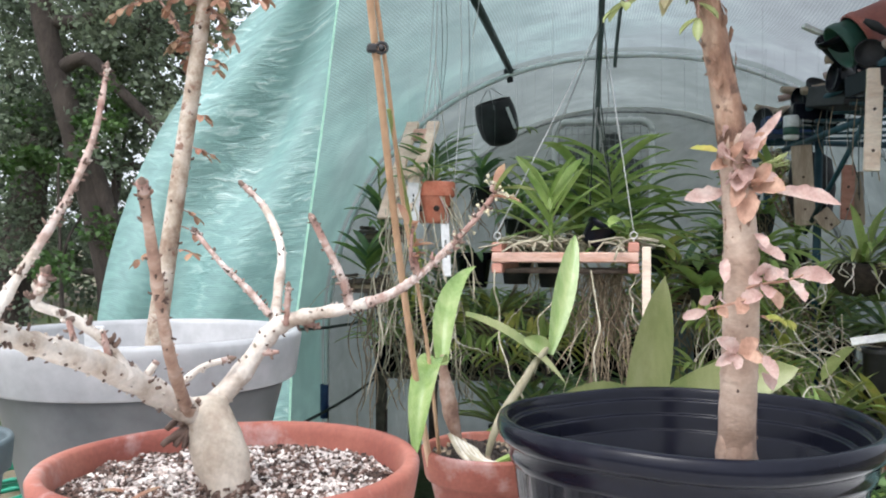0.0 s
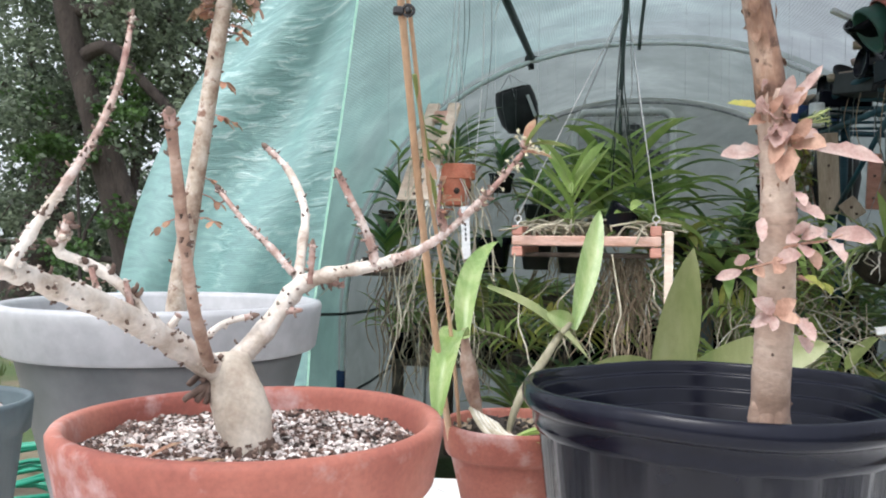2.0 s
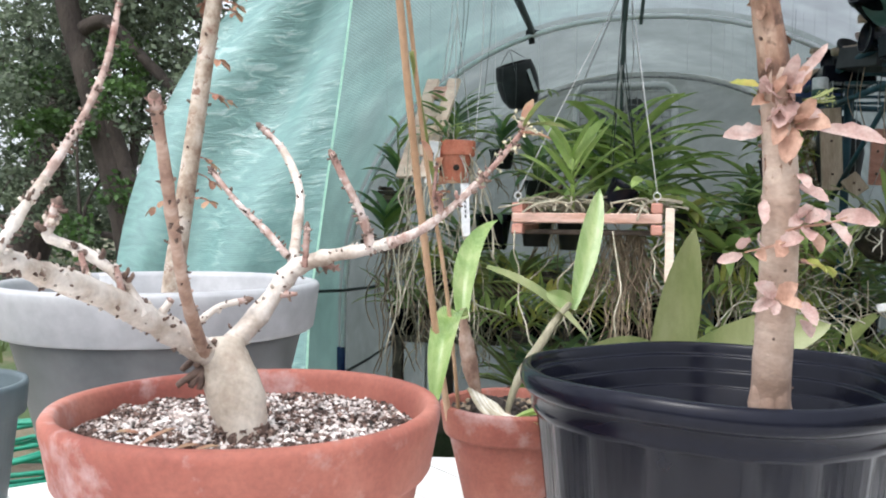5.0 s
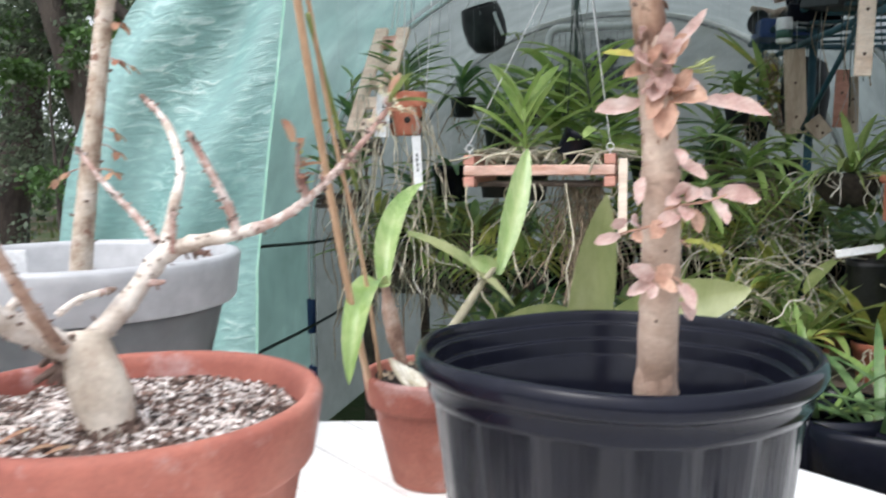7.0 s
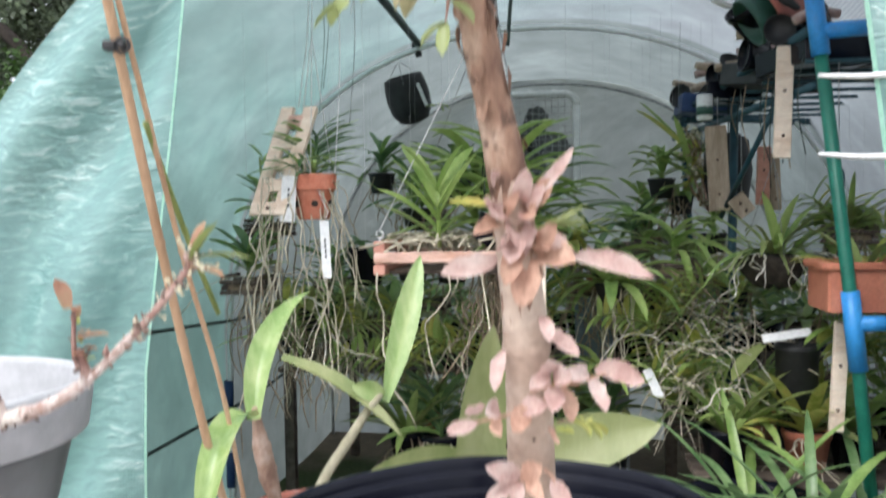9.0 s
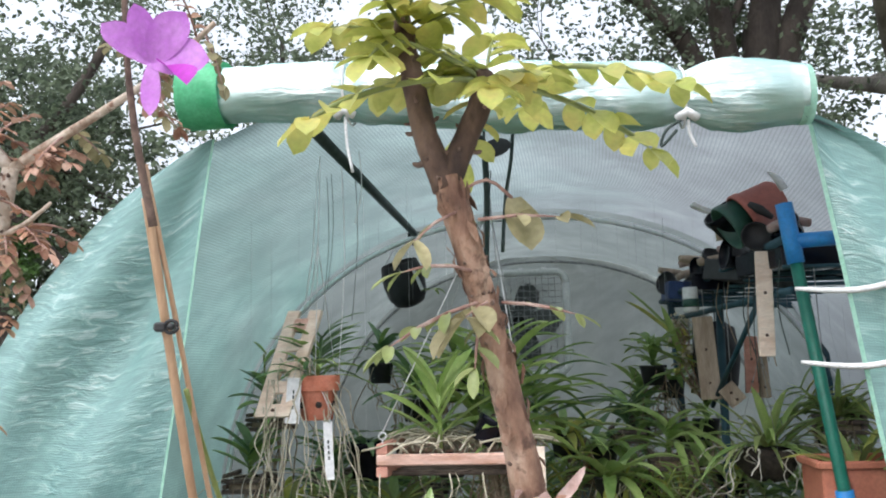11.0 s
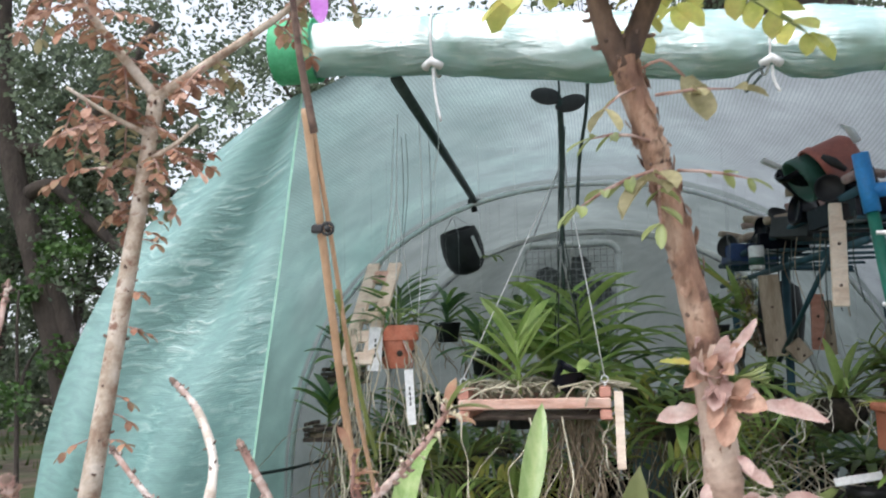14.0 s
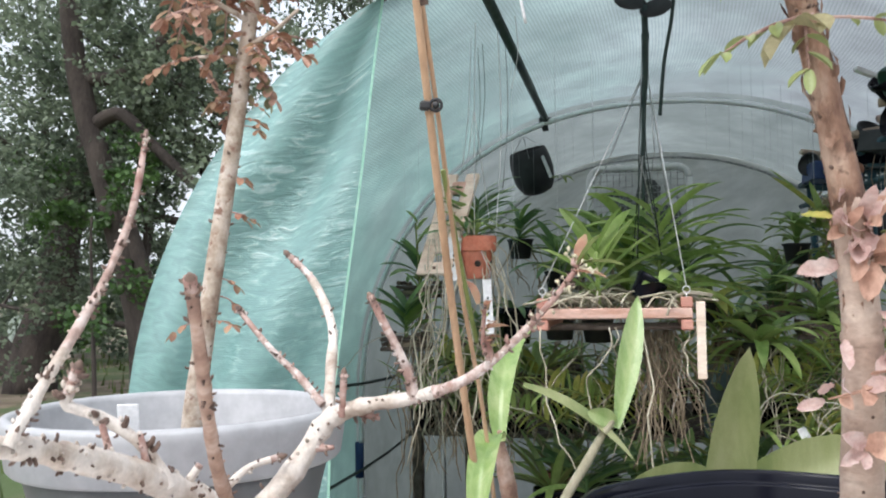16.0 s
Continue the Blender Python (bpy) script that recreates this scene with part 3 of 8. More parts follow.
build_ground()


def build_grass():
    s = Shape()
    for _ in range(9000):
        x, y = RND.uniform(-22, -2.0), RND.uniform(5.0, 24)
        if RND.random() > 0.35 + 0.65 * (noise.noise(Vector((x * 0.3, y * 0.3, 1.7))) > -0.1):
            continue
        h = RND.uniform(0.06, 0.22)
        a = RND.uniform(0, 6.28)
        d = Vector((math.cos(a), math.sin(a), 0)) * RND.uniform(0.01, 0.03)
        lean = Vector((RND.uniform(-0.06, 0.06), RND.uniform(-0.06, 0.06), 0))
        b = Vector((x, y, -0.03))
        s.add([b - d, b + d, b + lean + Vector((0, 0, h))], [(0, 1, 2)])
    ob = new("grass", s.mesh("grass", [GRASS]))
    tagged(ob, "patchy rough green grass under the trees", "grass", kind="stuff")


build_grass()

# ---- greenhouse: a round-topped tunnel ----
HALF, LEG, CURVE = 1.20, 0.70, 2.2
LENGTH = 3.0


def hoop_at(q, grow=0.0):
    """Across and up for the share q of the arch, from one foot to the other."""
    legs = 0.18
    if q < legs:
        return -(HALF + grow), LEG * q / legs
    if q > 1 - legs:
        return HALF + grow, LEG * (1 - q) / legs
    th = math.pi * (1 - (q - legs) / (1 - 2 * legs))
    c, sn = math.cos(th), max(0.0, math.sin(th))
    return math.copysign(abs(c) ** (2 / CURVE), c) * (HALF + grow), LEG + sn ** (2 / CURVE) * (HALF + grow)


def arch_half(z, grow=0.0):
    if z <= LEG:
        return HALF + grow
    q = min(1.0, (z - LEG) / (HALF + grow))
    return (HALF + grow) * (1 - q ** CURVE) ** (1 / CURVE)


def sheet(name, rows, mats, parent, label=""):
    me = uv_grid(name, [[parent.matrix_basis.inverted() @ Vector(p) for p in r] for r in rows], mats)
    ob = new(name, me)
    ob.parent = parent
    if label:
        tagged(ob, label)
    return ob


def build_greenhouse():
    g = thing("greenhouse", G(0, 0, 0), "round-topped tunnel greenhouse of teal translucent sheeting with rolled-up door", "greenhouse", turn=-12.0)
    # cover over the hoops, sagging a little between them
    rows = []
    for i in range(27):
        v = 1.56 * i / 12 if i < 13 else 1.56 + (LENGTH - 1.56) * (i - 14) / 12 if i > 13 else 1.56
        sag = -0.018 * math.sin(math.pi * ((v / 1.5) % 1.0))
        row = []
        for j in range(65):
            u, z = hoop_at(j / 64, 0.012)
            k = noise.noise(Vector((u * 1.5, v * 1.5, z * 1.5)))
            row.append(G(u * (1 + sag + 0.006 * k), v, z * (1 + 0.6 * sag * (z > 0.5) + 0.004 * k)))
        rows.append(row)
    sheet("roof_cover", rows[:13], [FABRIC_ROOF], g, "pale teal woven sheeting with a fine reinforcing grid")
    sheet("roof_cover", rows[14:], [FABRIC_BACK], g, "sheeting over the back half, darker for the tree shade there")
    # back wall
    rows = []
    for i in range(25):
        z = 1.935 * i / 24
        w = max(0.02, arch_half(z, 0.036))
        rows.append([G(-w + 2 * w * j / 24, LENGTH + 0.02 * noise.noise(Vector((j * 0.3, z * 2, 5.0))), z) for j in range(25)])
    sheet("back_wall", rows, [FABRIC_END], g, "grey-green sheeting of the closed end wall")

    # front panels beside the door, with diagonal folds
    def seam_left(z):
        return -0.575 - 0.12 * (1.82 - z) / 0.84 if z > 0.9 else -0.706 - 0.03 * (0.9 - z)

    def seam_right(z):
        return 0.625 + 0.125 * (1.75 - z)

    for side in (-1, 1):
        rows = []
        for i in range(61):
            z = 1.80 * i / 60
            edge = arch_half(z, 0.018)
            if side < 0:
                a, b = -edge, min(seam_left(z), -0.575)
                a = min(a, b - 0.003)
            else:
                a, b = min(seam_right(z), edge - 0.003), edge
            row = []
            for j in range(41):
                u = a + (b - a) * j / 40
                s = j / 40
                diag = u * 1.0 + side * (z - 1.8) * 0.60
                k = 0.024 * math.sin(diag * 21 + 2.0 * noise.noise(Vector((u * 3, z * 2, 1.0)))) * min(1, 4 * s, 4 * (1 - s))
                k += 0.012 * noise.noise(Vector((u * 6, z * 2.5, 9.0)))
                belly = -0.03 * math.sin(math.pi * s) * (1 - z / 2.2)
                row.append(G(u, k + belly - 0.012, z))
            rows.append(row)
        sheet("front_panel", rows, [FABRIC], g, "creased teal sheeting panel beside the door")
        seam = Shape()
        line = []
        for i in range(37):
            z = 1.80 * i / 36
            u = min(seam_left(z), -0.575) if side < 0 else min(seam_right(z), arch_half(z, 0.018) - 0.003)
            k = -0.014 + 0.012 * noise.noise(Vector((u * 6, z * 2.5, 9.0)))
            line.append(G(u, k, z))
        for i in range(36):
            p, q = line[i], line[i + 1]
            w = G(0.0036, -0.002, 0) - G(0, 0, 0)
            n0 = G(0, -0.005, 0) - G(0, 0, 0)
            seam.add([p - w + n0, p + w + n0, q + w + n0, q - w + n0], [(0, 1, 2, 3)])
        part("seam_binding", seam, SEAM_GREEN, g, "pale lime binding tape")

    # hoops
    for v, q0, q1 in ((0.03, 0, 18), (0.03, 44, 60), (1.55, 0, 60), (2.95, 0, 60)):
        s = Shape()
        s.tube([G(hoop_at(q / 60)[0] * 0.988, v, hoop_at(q / 60)[1] * 0.988) for q in range(q0, q1 + 1)], 0.0110 if v < 2 else 0.0070, 12)
        part("hoop", s, GALV if v < 2 else WIRE, g, "galvanised steel hoop tube" if v < 2 else "dull grey hoop tube at the end wall")
    # clips on the hoop legs
    for v, z in ((1.55, 0.50), (1.55, 0.22), (0.03, 0.35)):
        s = Shape()
        s.tube([G(-1.194, v, z - 0.07), G(-1.194, v, z + 0.07)], 0.019, 10)
        part("leg_sleeve", s, BLUE_DARK, g, "dark blue plastic sleeve on the hoop leg")
    # long bar under the roof
    s = Shape()
    s.tube([G(-0.360, -0.05, 1.806), G(-0.385, 0.7, 1.816), G(-0.42, 1.58, 1.835)], 0.0130, 10)
    part("ridge_bar", s, DARK_STEEL, g, "dark green coated steel bar")
    s = Shape()
    s.tube([G(-0.43, 1.55, 1.86), G(-0.42, 1.555, 1.79)], 0.012, 8)
    s.tube([G(-0.445, 1.55, 1.83), G(-0.395, 1.555, 1.83)], 0.012, 8)
    part("bar_clamp", s, RUBBER, g)
    # low side ropes along the wall
    for z0, z1 in ((0.86, 0.78), (0.44, 0.52)):
        s = Shape()
        s.tube([G(-1.17, 0.1 + 0.35 * k, z0 + (z1 - z0) * k / 8 + 0.015 * math.sin(k)) for k in range(9)], 0.006, 6)
        part("side_rope", s, CORD_DARK, g, "dark cord along the side sheeting")

    # the rolled-up door
    roll = Shape()
    n = 64
    pts, rad = [], []
    for i in range(n + 1):
        q = i / n
        u = -0.565 + 1.165 * q
        z = 1.878 - 0.08 * max(0, q - 0.25) / 0.75 - 0.012 * math.sin(math.pi * q)
        r = 0.058 + 0.010 * math.sin(math.pi * q) + 0.004 * noise.noise(Vector((u * 9, 0, 0)))
        r *= 1 - 0.34 * math.exp(-((u - 0.38) / 0.030) ** 2) + 0.12 * math.exp(-((u - 0.50) / 0.06) ** 2) - 0.10 * math.exp(-((u + 0.27) / 0.03) ** 2)
        pts.append(G(u, -0.065, z))
        rad.append(r)
    vs, fs = [], []
    side, upv = G(0, 1, 0) - G(0, 0, 0), Vector((0, 0, 1))
    seg = 40
    for p, r in zip(pts, rad):
        for k in range(seg):
            a = 2 * math.pi * k / seg
            wr = r * (1 + 0.13 * noise.noise(Vector((p.x * 10 + math.cos(a), 1.5 * math.cos(a), 3.0 + 1.5 * math.sin(a)))) + 0.09 * noise.noise(Vector((p.x * 26, 3 * math.cos(a), 8.0 + 3 * math.sin(a)))))
            vs.append(p + side * (math.cos(a) * wr) + upv * (math.sin(a) * wr))
    for i in range(n):
        for k in range(seg):
            k2 = (k + 1) % seg
            fs.append((i * seg + k, i * seg + k2, (i + 1) * seg + k2, (i + 1) * seg + k))
    roll.add(vs, fs)
    me = roll.mesh("rolled_door", [FABRIC_ROLL], (0, 0, 0))
    lay = me.uv_layers.new(name="sheet")
    for poly in me.polygons:
        for li in poly.loop_indices:
            i, k = divmod(me.loops[li].vertex_index, seg)
            lay.data[li].uv = (i * 0.02, k * 0.011)
    me.transform(g.matrix_basis.inverted())
    door = new("rolled_door", me)
    door.parent = g
    tagged(door, "teal door sheet rolled up above the opening")
    for end, at, r, mat in ((-1, -0.567, 0.064, LIME), (1, 0.600, 0.052, SEAM_GREEN)):
        s = Shape()
        z = 1.878 if end < 0 else 1.797
        for turn in range(5):
            rr = r * (1 - turn * 0.19)
            s.tube([G(at - (0.045 if end < 0 else 0.0), -0.065 + rr * math.cos(a), z + rr * math.sin(a)) for a in [2 * math.pi * k / 24 for k in range(25)]], 0.005, 6)
        ring = [[G(at - (0.05 if end < 0 else 0.01) + (0.09 if end < 0 else 0.022) * i, -0.065 + (r + 0.004) * math.cos(2 * math.pi * k / 32), z + (r + 0.004) * math.sin(2 * math.pi * k / 32)) for k in range(33)] for i in range(2)]
        s.add([p for rr in ring for p in rr], [(k, k + 1, 34 + k, 33 + k) for k in range(32)])
        part("roll_end", s, mat, door, "bright green bound edge of the rolled sheet")
    for u, drop in ((-0.27, 0.11), (0.38, 0.05)):
        s = Shape()
        zc = 1.878 - 0.08 * max(0, (u + 0.565) / 1.165 - 0.25) / 0.75 - 0.012
        rr = 0.066 if u < 0 else 0.056
        s.tube([G(u, -0.065 + rr * math.cos(a), zc + rr * math.sin(a)) for a in [2 * math.pi * k / 20 for k in range(21)]], 0.0025, 6)
        s.tube([G(u - 0.016, -0.11, zc - rr + 0.004), G(u, -0.125, zc - rr + 0.012), G(u + 0.018, -0.11, zc - rr + 0.004)], 0.009, 8)
        zz = zc - rr
        s.tube([G(u + 0.002, -0.115, zz), G(u + 0.004, -0.11, zz - drop * 0.5), G(u + 0.014, -0.108, zz - drop)], 0.0032, 6, steps=3)
        if u > 0:
            s.tube([G(u - 0.01, -0.115, zz), G(u - 0.04, -0.12, zz - 0.02), G(u - 0.05, -0.12, zz - 0.05), G(u - 0.02, -0.12, zz - 0.02)], 0.003, 6, slot=1, steps=4)
        part("door_tie", s, [CORD_WHITE, CORD_DARK], door, "white toggle tie holding the roll")
    # slack white straps at the outer side of the opening
    for z in (1.30, 1.44):
        s = Shape()
        s.tube([G(0.58, 0.02, z), G(0.68, -0.03, z - 0.01), G(0.80, -0.035, z + 0.012), G(1.0, -0.035, z + 0.03)], [0.004, 0.006, 0.006, 0.006], 6, steps=4)
        part("strap", s, CORD_WHITE, g, "white strap across the side panel")
    return g


build_greenhouse()

# ---- trees behind ----
def leaf_cloud(s, centres, count, spread, size, rng, flat=0.8, bare=()):
    """Many small leaf blades scattered in uneven clumps, none close before the bare boughs."""
    for c0, r0 in centres:
        hearts = [(Vector(c0) + Vector((rng.uniform(-1, 1), rng.uniform(-1, 1), rng.uniform(-0.8, 0.8))) * r0 * 0.8, r0 * rng.uniform(0.24, 0.46)) for _ in range(5)]
        for i in range(count):
            c, r = hearts[i % 5]
            while True:
                q = Vector((rng.uniform(-1, 1), rng.uniform(-1, 1), rng.uniform(-1, 1)))
                if q.length < 1:
                    break
            q = q * (0.45 + 0.55 * q.length)
            p = Vector(c) + Vector((q.x * r, q.y * r, q.z * r * flat)) * spread
            if any(p.y < b.y + 0.3 and (p.x - b.x) ** 2 + (p.z - b.z) ** 2 < w * w for b, w in bare):
                continue
            l = rng.uniform(0.6, 1.3) * size
            a = Vector((rng.uniform(-1, 1), rng.uniform(-1, 1), rng.uniform(-0.8, 0.5))).normalized()
            b = a.orthogonal().normalized() * l * 0.32
            b = Matrix.Rotation(rng.uniform(0, 6.28), 3, a) @ b
            s.add([p, p + a * l * 0.45 + b, p + a * l, p + a * l * 0.45 - b], [(0, 1, 2, 3)])


def limbs(s, rng, start, way, length, radius, depth, tips, bend=0.35):
    pts, rad = [Vector(start)], [radius]
    d = Vector(way).normalized()
    n = 6
    for i in range(n):
        d = (d + Vector((rng.uniform(-1, 1), rng.uniform(-1, 1), rng.uniform(-0.4, 0.6))) * bend * 0.5).normalized()
        pts.append(pts[-1] + d * length / n)
        rad.append(radius * (1 - 0.62 * (i + 1) / n))
    s.tube(pts, rad, 8 if radius > 0.06 else 5, wobble=0.06, steps=2)
    if depth == 0:
        tips.append((pts[-1], length * 0.6))
        tips.append((pts[3], length * 0.45))
        return
    for k in range(3 if depth > 1 else 4):
        i = rng.randint(2, n)
        side = Vector((rng.uniform(-1, 1), rng.uniform(-1, 1), rng.uniform(-0.2, 0.7)))
        limbs(s, rng, pts[i], d * 0.5 + side, length * rng.uniform(0.5, 0.75), rad[i] * 0.65, depth - 1, tips, bend)
    tips.append((pts[-1], length * 0.4))


def build_tree(at, label, seed, trunks, reach, depth, leaves, size, bark=None, leaf=None, extra=(), boughs=()):
    rng = random.Random(seed)
    t = thing("tree", at, label, "tree", "trees behind the greenhouse")
    wood, tips = Shape(), []
    for way, length, radius in trunks:
        limbs(wood, rng, Vector(at) + Vector((0, 0, -0.1)), way, length, radius, depth, tips, reach)
    part("trunk", wood, bark or TREE_BARK, t)
    for line, r0, r1 in boughs:
        s = Shape()
        n = len(line)
        s.tube(line, [r0 + (r1 - r0) * i / (n - 1) for i in range(n)], 10, wobble=0.07, steps=6)
        part("bough", s, bark or TREE_BARK, t)
        for i in range(1, n):
            for _ in range(2):
                limbs(wood, rng, line[i], (rng.uniform(-1, 1), rng.uniform(-1, 1), rng.uniform(-0.2, 0.8)), rng.uniform(0.8, 1.6), r1 * 0.4, 0, tips, 0.5)
    crown = Shape()
    tips = tips + [(Vector(at) + Vector(e[:3]), e[3]) for e in extra]
    bare = []
    for line, r0, r1 in boughs:
        for a, b in zip(line, line[1:]):
            bare += [(Vector(a).lerp(Vector(b), k / 4), r0 + 0.10) for k in range(4) if a[2] < 4.2]
    leaf_cloud(crown, tips, max(20, leaves // len(tips)), 0.9, size, rng, bare=bare)
    part("crown", crown, leaf or OAK_LEAF, t)
    return t


build_tree((-3.55, 9.0, 0), "old dark oak with forked leaning trunk and dense crown", 3,
           [((0.1, 0.3, 1), 3.0, 0.09)], 0.5, 2, 30000, 0.070,
           extra=[(-0.2, 0.6, 3.8, 1.2), (-1.6, 0.6, 3.4, 1.2), (-0.9, -0.2, 2.9, 0.8), (-0.4, -0.3, 4.4, 1.0), (0.8, 0.0, 5.2, 1.0), (2.2, 0.5, 5.0, 1.0), (-1.2, 0.0, 5.6, 1.2), (1.5, 0.5, 6.2, 1.2),
                  (-1.3, 0.9, 2.4, 1.0), (-2.0, 0.9, 1.9, 1.0), (-1.2, 1.1, 1.5, 0.8), (-2.3, 0.9, 3.0, 1.1), (-2.0, 0.8, 4.2, 1.2), (-1.7, 1.0, 1.0, 0.7), (-2.6, 1.0, 5.2, 1.2)],
           boughs=[([(-3.42, 9.0, -0.1), (-3.47, 9.0, 0.75), (-3.62, 9.0, 1.45), (-3.92, 9.0, 2.54), (-4.22, 9.0, 3.75), (-4.32, 9.0, 5.2)], 0.17, 0.10),
                   ([(-3.17, 8.9, -0.1), (-3.33, 8.95, 0.98), (-3.72, 9.0, 2.17), (-3.92, 9.0, 2.70)], 0.11, 0.08),
                   ([(-4.02, 9.0, 3.0), (-3.67, 8.9, 3.1), (-3.27, 8.8, 2.72), (-2.82, 8.7, 2.30)], 0.08, 0.05),
                   ([(-4.17, 9.0, 3.5), (-3.67, 9.1, 3.6), (-3.17, 9.2, 4.2), (-2.77, 9.3, 5.0)], 0.08, 0.05)])
build_tree((-5.7, 11.0, 0), "dark oak with thick upright trunk and hanging foliage", 5,
           [((0.05, 0.0, 1), 4.2, 0.34), ((-0.5, 0.2, 1), 3.8, 0.2)], 0.45, 2, 30000, 0.075,
           extra=[(-1.6, 0.5, 3.4, 1.2), (-0.6, 0.6, 2.2, 1.0), (-1.4, 0.5, 1.6, 1.0), (-0.3, 0.5, 4.4, 1.2), (-1.8, 0.5, 5.0, 1.3), (-2.6, 0.4, 2.4, 1.2), (-2.6, 0.4, 4.0, 1.3), (-0.4, 0.4, 5.6, 1.2)])
build_tree((-1.4, 11.5, 0), "broad oak with spreading limbs and thin crown", 8,
           [((0.1, 0.0, 1), 4.6, 0.26), ((-0.45, 0.1, 1), 4.0, 0.18)], 0.5, 2, 22000, 0.08,
           extra=[(-3.2, 0.5, 5.6, 1.0), (-2.2, 0.4, 6.0, 1.1), (-1.3, 0.5, 5.5, 1.0), (-0.6, 0.4, 6.2, 1.0), (0.4, 0.5, 6.4, 1.0), (-1.6, 0.5, 4.9, 0.8), (-2.6, 0.6, 6.8, 1.1), (-3.6, 0.6, 4.7, 0.8), (-0.9, 0.6, 6.9, 1.0)])
build_tree((4.3, 9.0, 0), "dark leafy oak with several heavy forking limbs", 11,
           [((-0.3, 0.5, 1), 4.4, 0.14)], 0.4, 2, 15000, 0.075,
           boughs=[([(4.3, 9.0, -0.1), (4.32, 9.0, 1.4), (4.36, 9.0, 2.9), (4.4, 9.0, 4.7), (4.52, 9.0, 5.5), (4.6, 9.0, 7.2)], 0.34, 0.12),
                   ([(4.34, 9.0, 2.6), (4.15, 9.0, 3.6), (4.0, 9.0, 4.72), (3.92, 9.0, 5.46), (3.7, 9.0, 7.0)], 0.16, 0.10),
                   ([(4.36, 9.0, 2.9), (4.5, 8.9, 3.9), (4.66, 8.9, 4.73), (4.96, 8.9, 5.48), (5.5, 8.9, 6.7)], 0.18, 0.12),
                   ([(4.3, 9.0, 2.4), (3.95, 9.1, 3.8), (3.64, 9.1, 4.75), (3.37, 9.1, 5.11), (2.7, 9.1, 5.7)], 0.14, 0.08),
                   ([(4.0, 9.0, 4.9), (4.2, 9.0, 5.3), (4.6, 9.1, 5.9)], 0.06, 0.04)])
build_tree((4.6, 7.2, 0), "grey mossy trunk hung with fine twigs", 14,
           [((0.05, 0.0, 1), 4.6, 0.3)], 0.25, 2, 14000, 0.075, bark=MOSSY_BARK)
build_tree((-3.75, 8.5, 0), "slim young tree with bright green leaves before the oak", 17,
           [((-0.04, 0.0, 1), 2.1, 0.03)], 0.15, 0, 2600, 0.07, leaf=BUSH_LEAF, extra=[(0.35, 0.1, 2.35, 0.5), (-0.35, 0.2, 1.9, 0.4)])


def build_thicket():
    rng = random.Random(23)
    s = Shape()
    cs = []
    for i in range(40):
        x = -17 + i * 0.75 + rng.uniform(-0.4, 0.4)
        y = 17 + rng.uniform(-2, 4)
        for k in range(3):
            if -7.6 < x < -4.2 and k and rng.random() < 0.8:
                continue
            cs.append((Vector((x + rng.uniform(-1, 1), y + rng.uniform(-1, 1), 0.6 + k * 1.5 + rng.uniform(-0.5, 0.5))), rng.uniform(0.8, 1.5)))
        if rng.random() < (0.2 if -7.6 < x < -4.2 else 0.85):
            cs.append((Vector((x, y + 1, 5.6 + rng.uniform(-0.6, 1.4))), 1.5))
        if rng.random() < 0.5:
            cs.append((Vector((x, y + 1, 8.0 + rng.uniform(-0.6, 1.4))), 1.4))
    for i in range(110):
        cs.append((Vector((-16 + i * 0.17, 15.5 + rng.uniform(-0.5, 2.5), rng.uniform(0.3, 2.5))), rng.uniform(0.5, 1.0)))
    leaf_cloud(s, cs, 190, 1.1, 0.15, rng)
    ob = new("far_woods", s.mesh("far_woods", [OAK_LEAF]))
    tagged(ob, "far belt of dark green woodland with sky gaps", "woods", kind="stuff")


build_thicket()

# ---- the round white table ----
TABLE_Z = 0.72


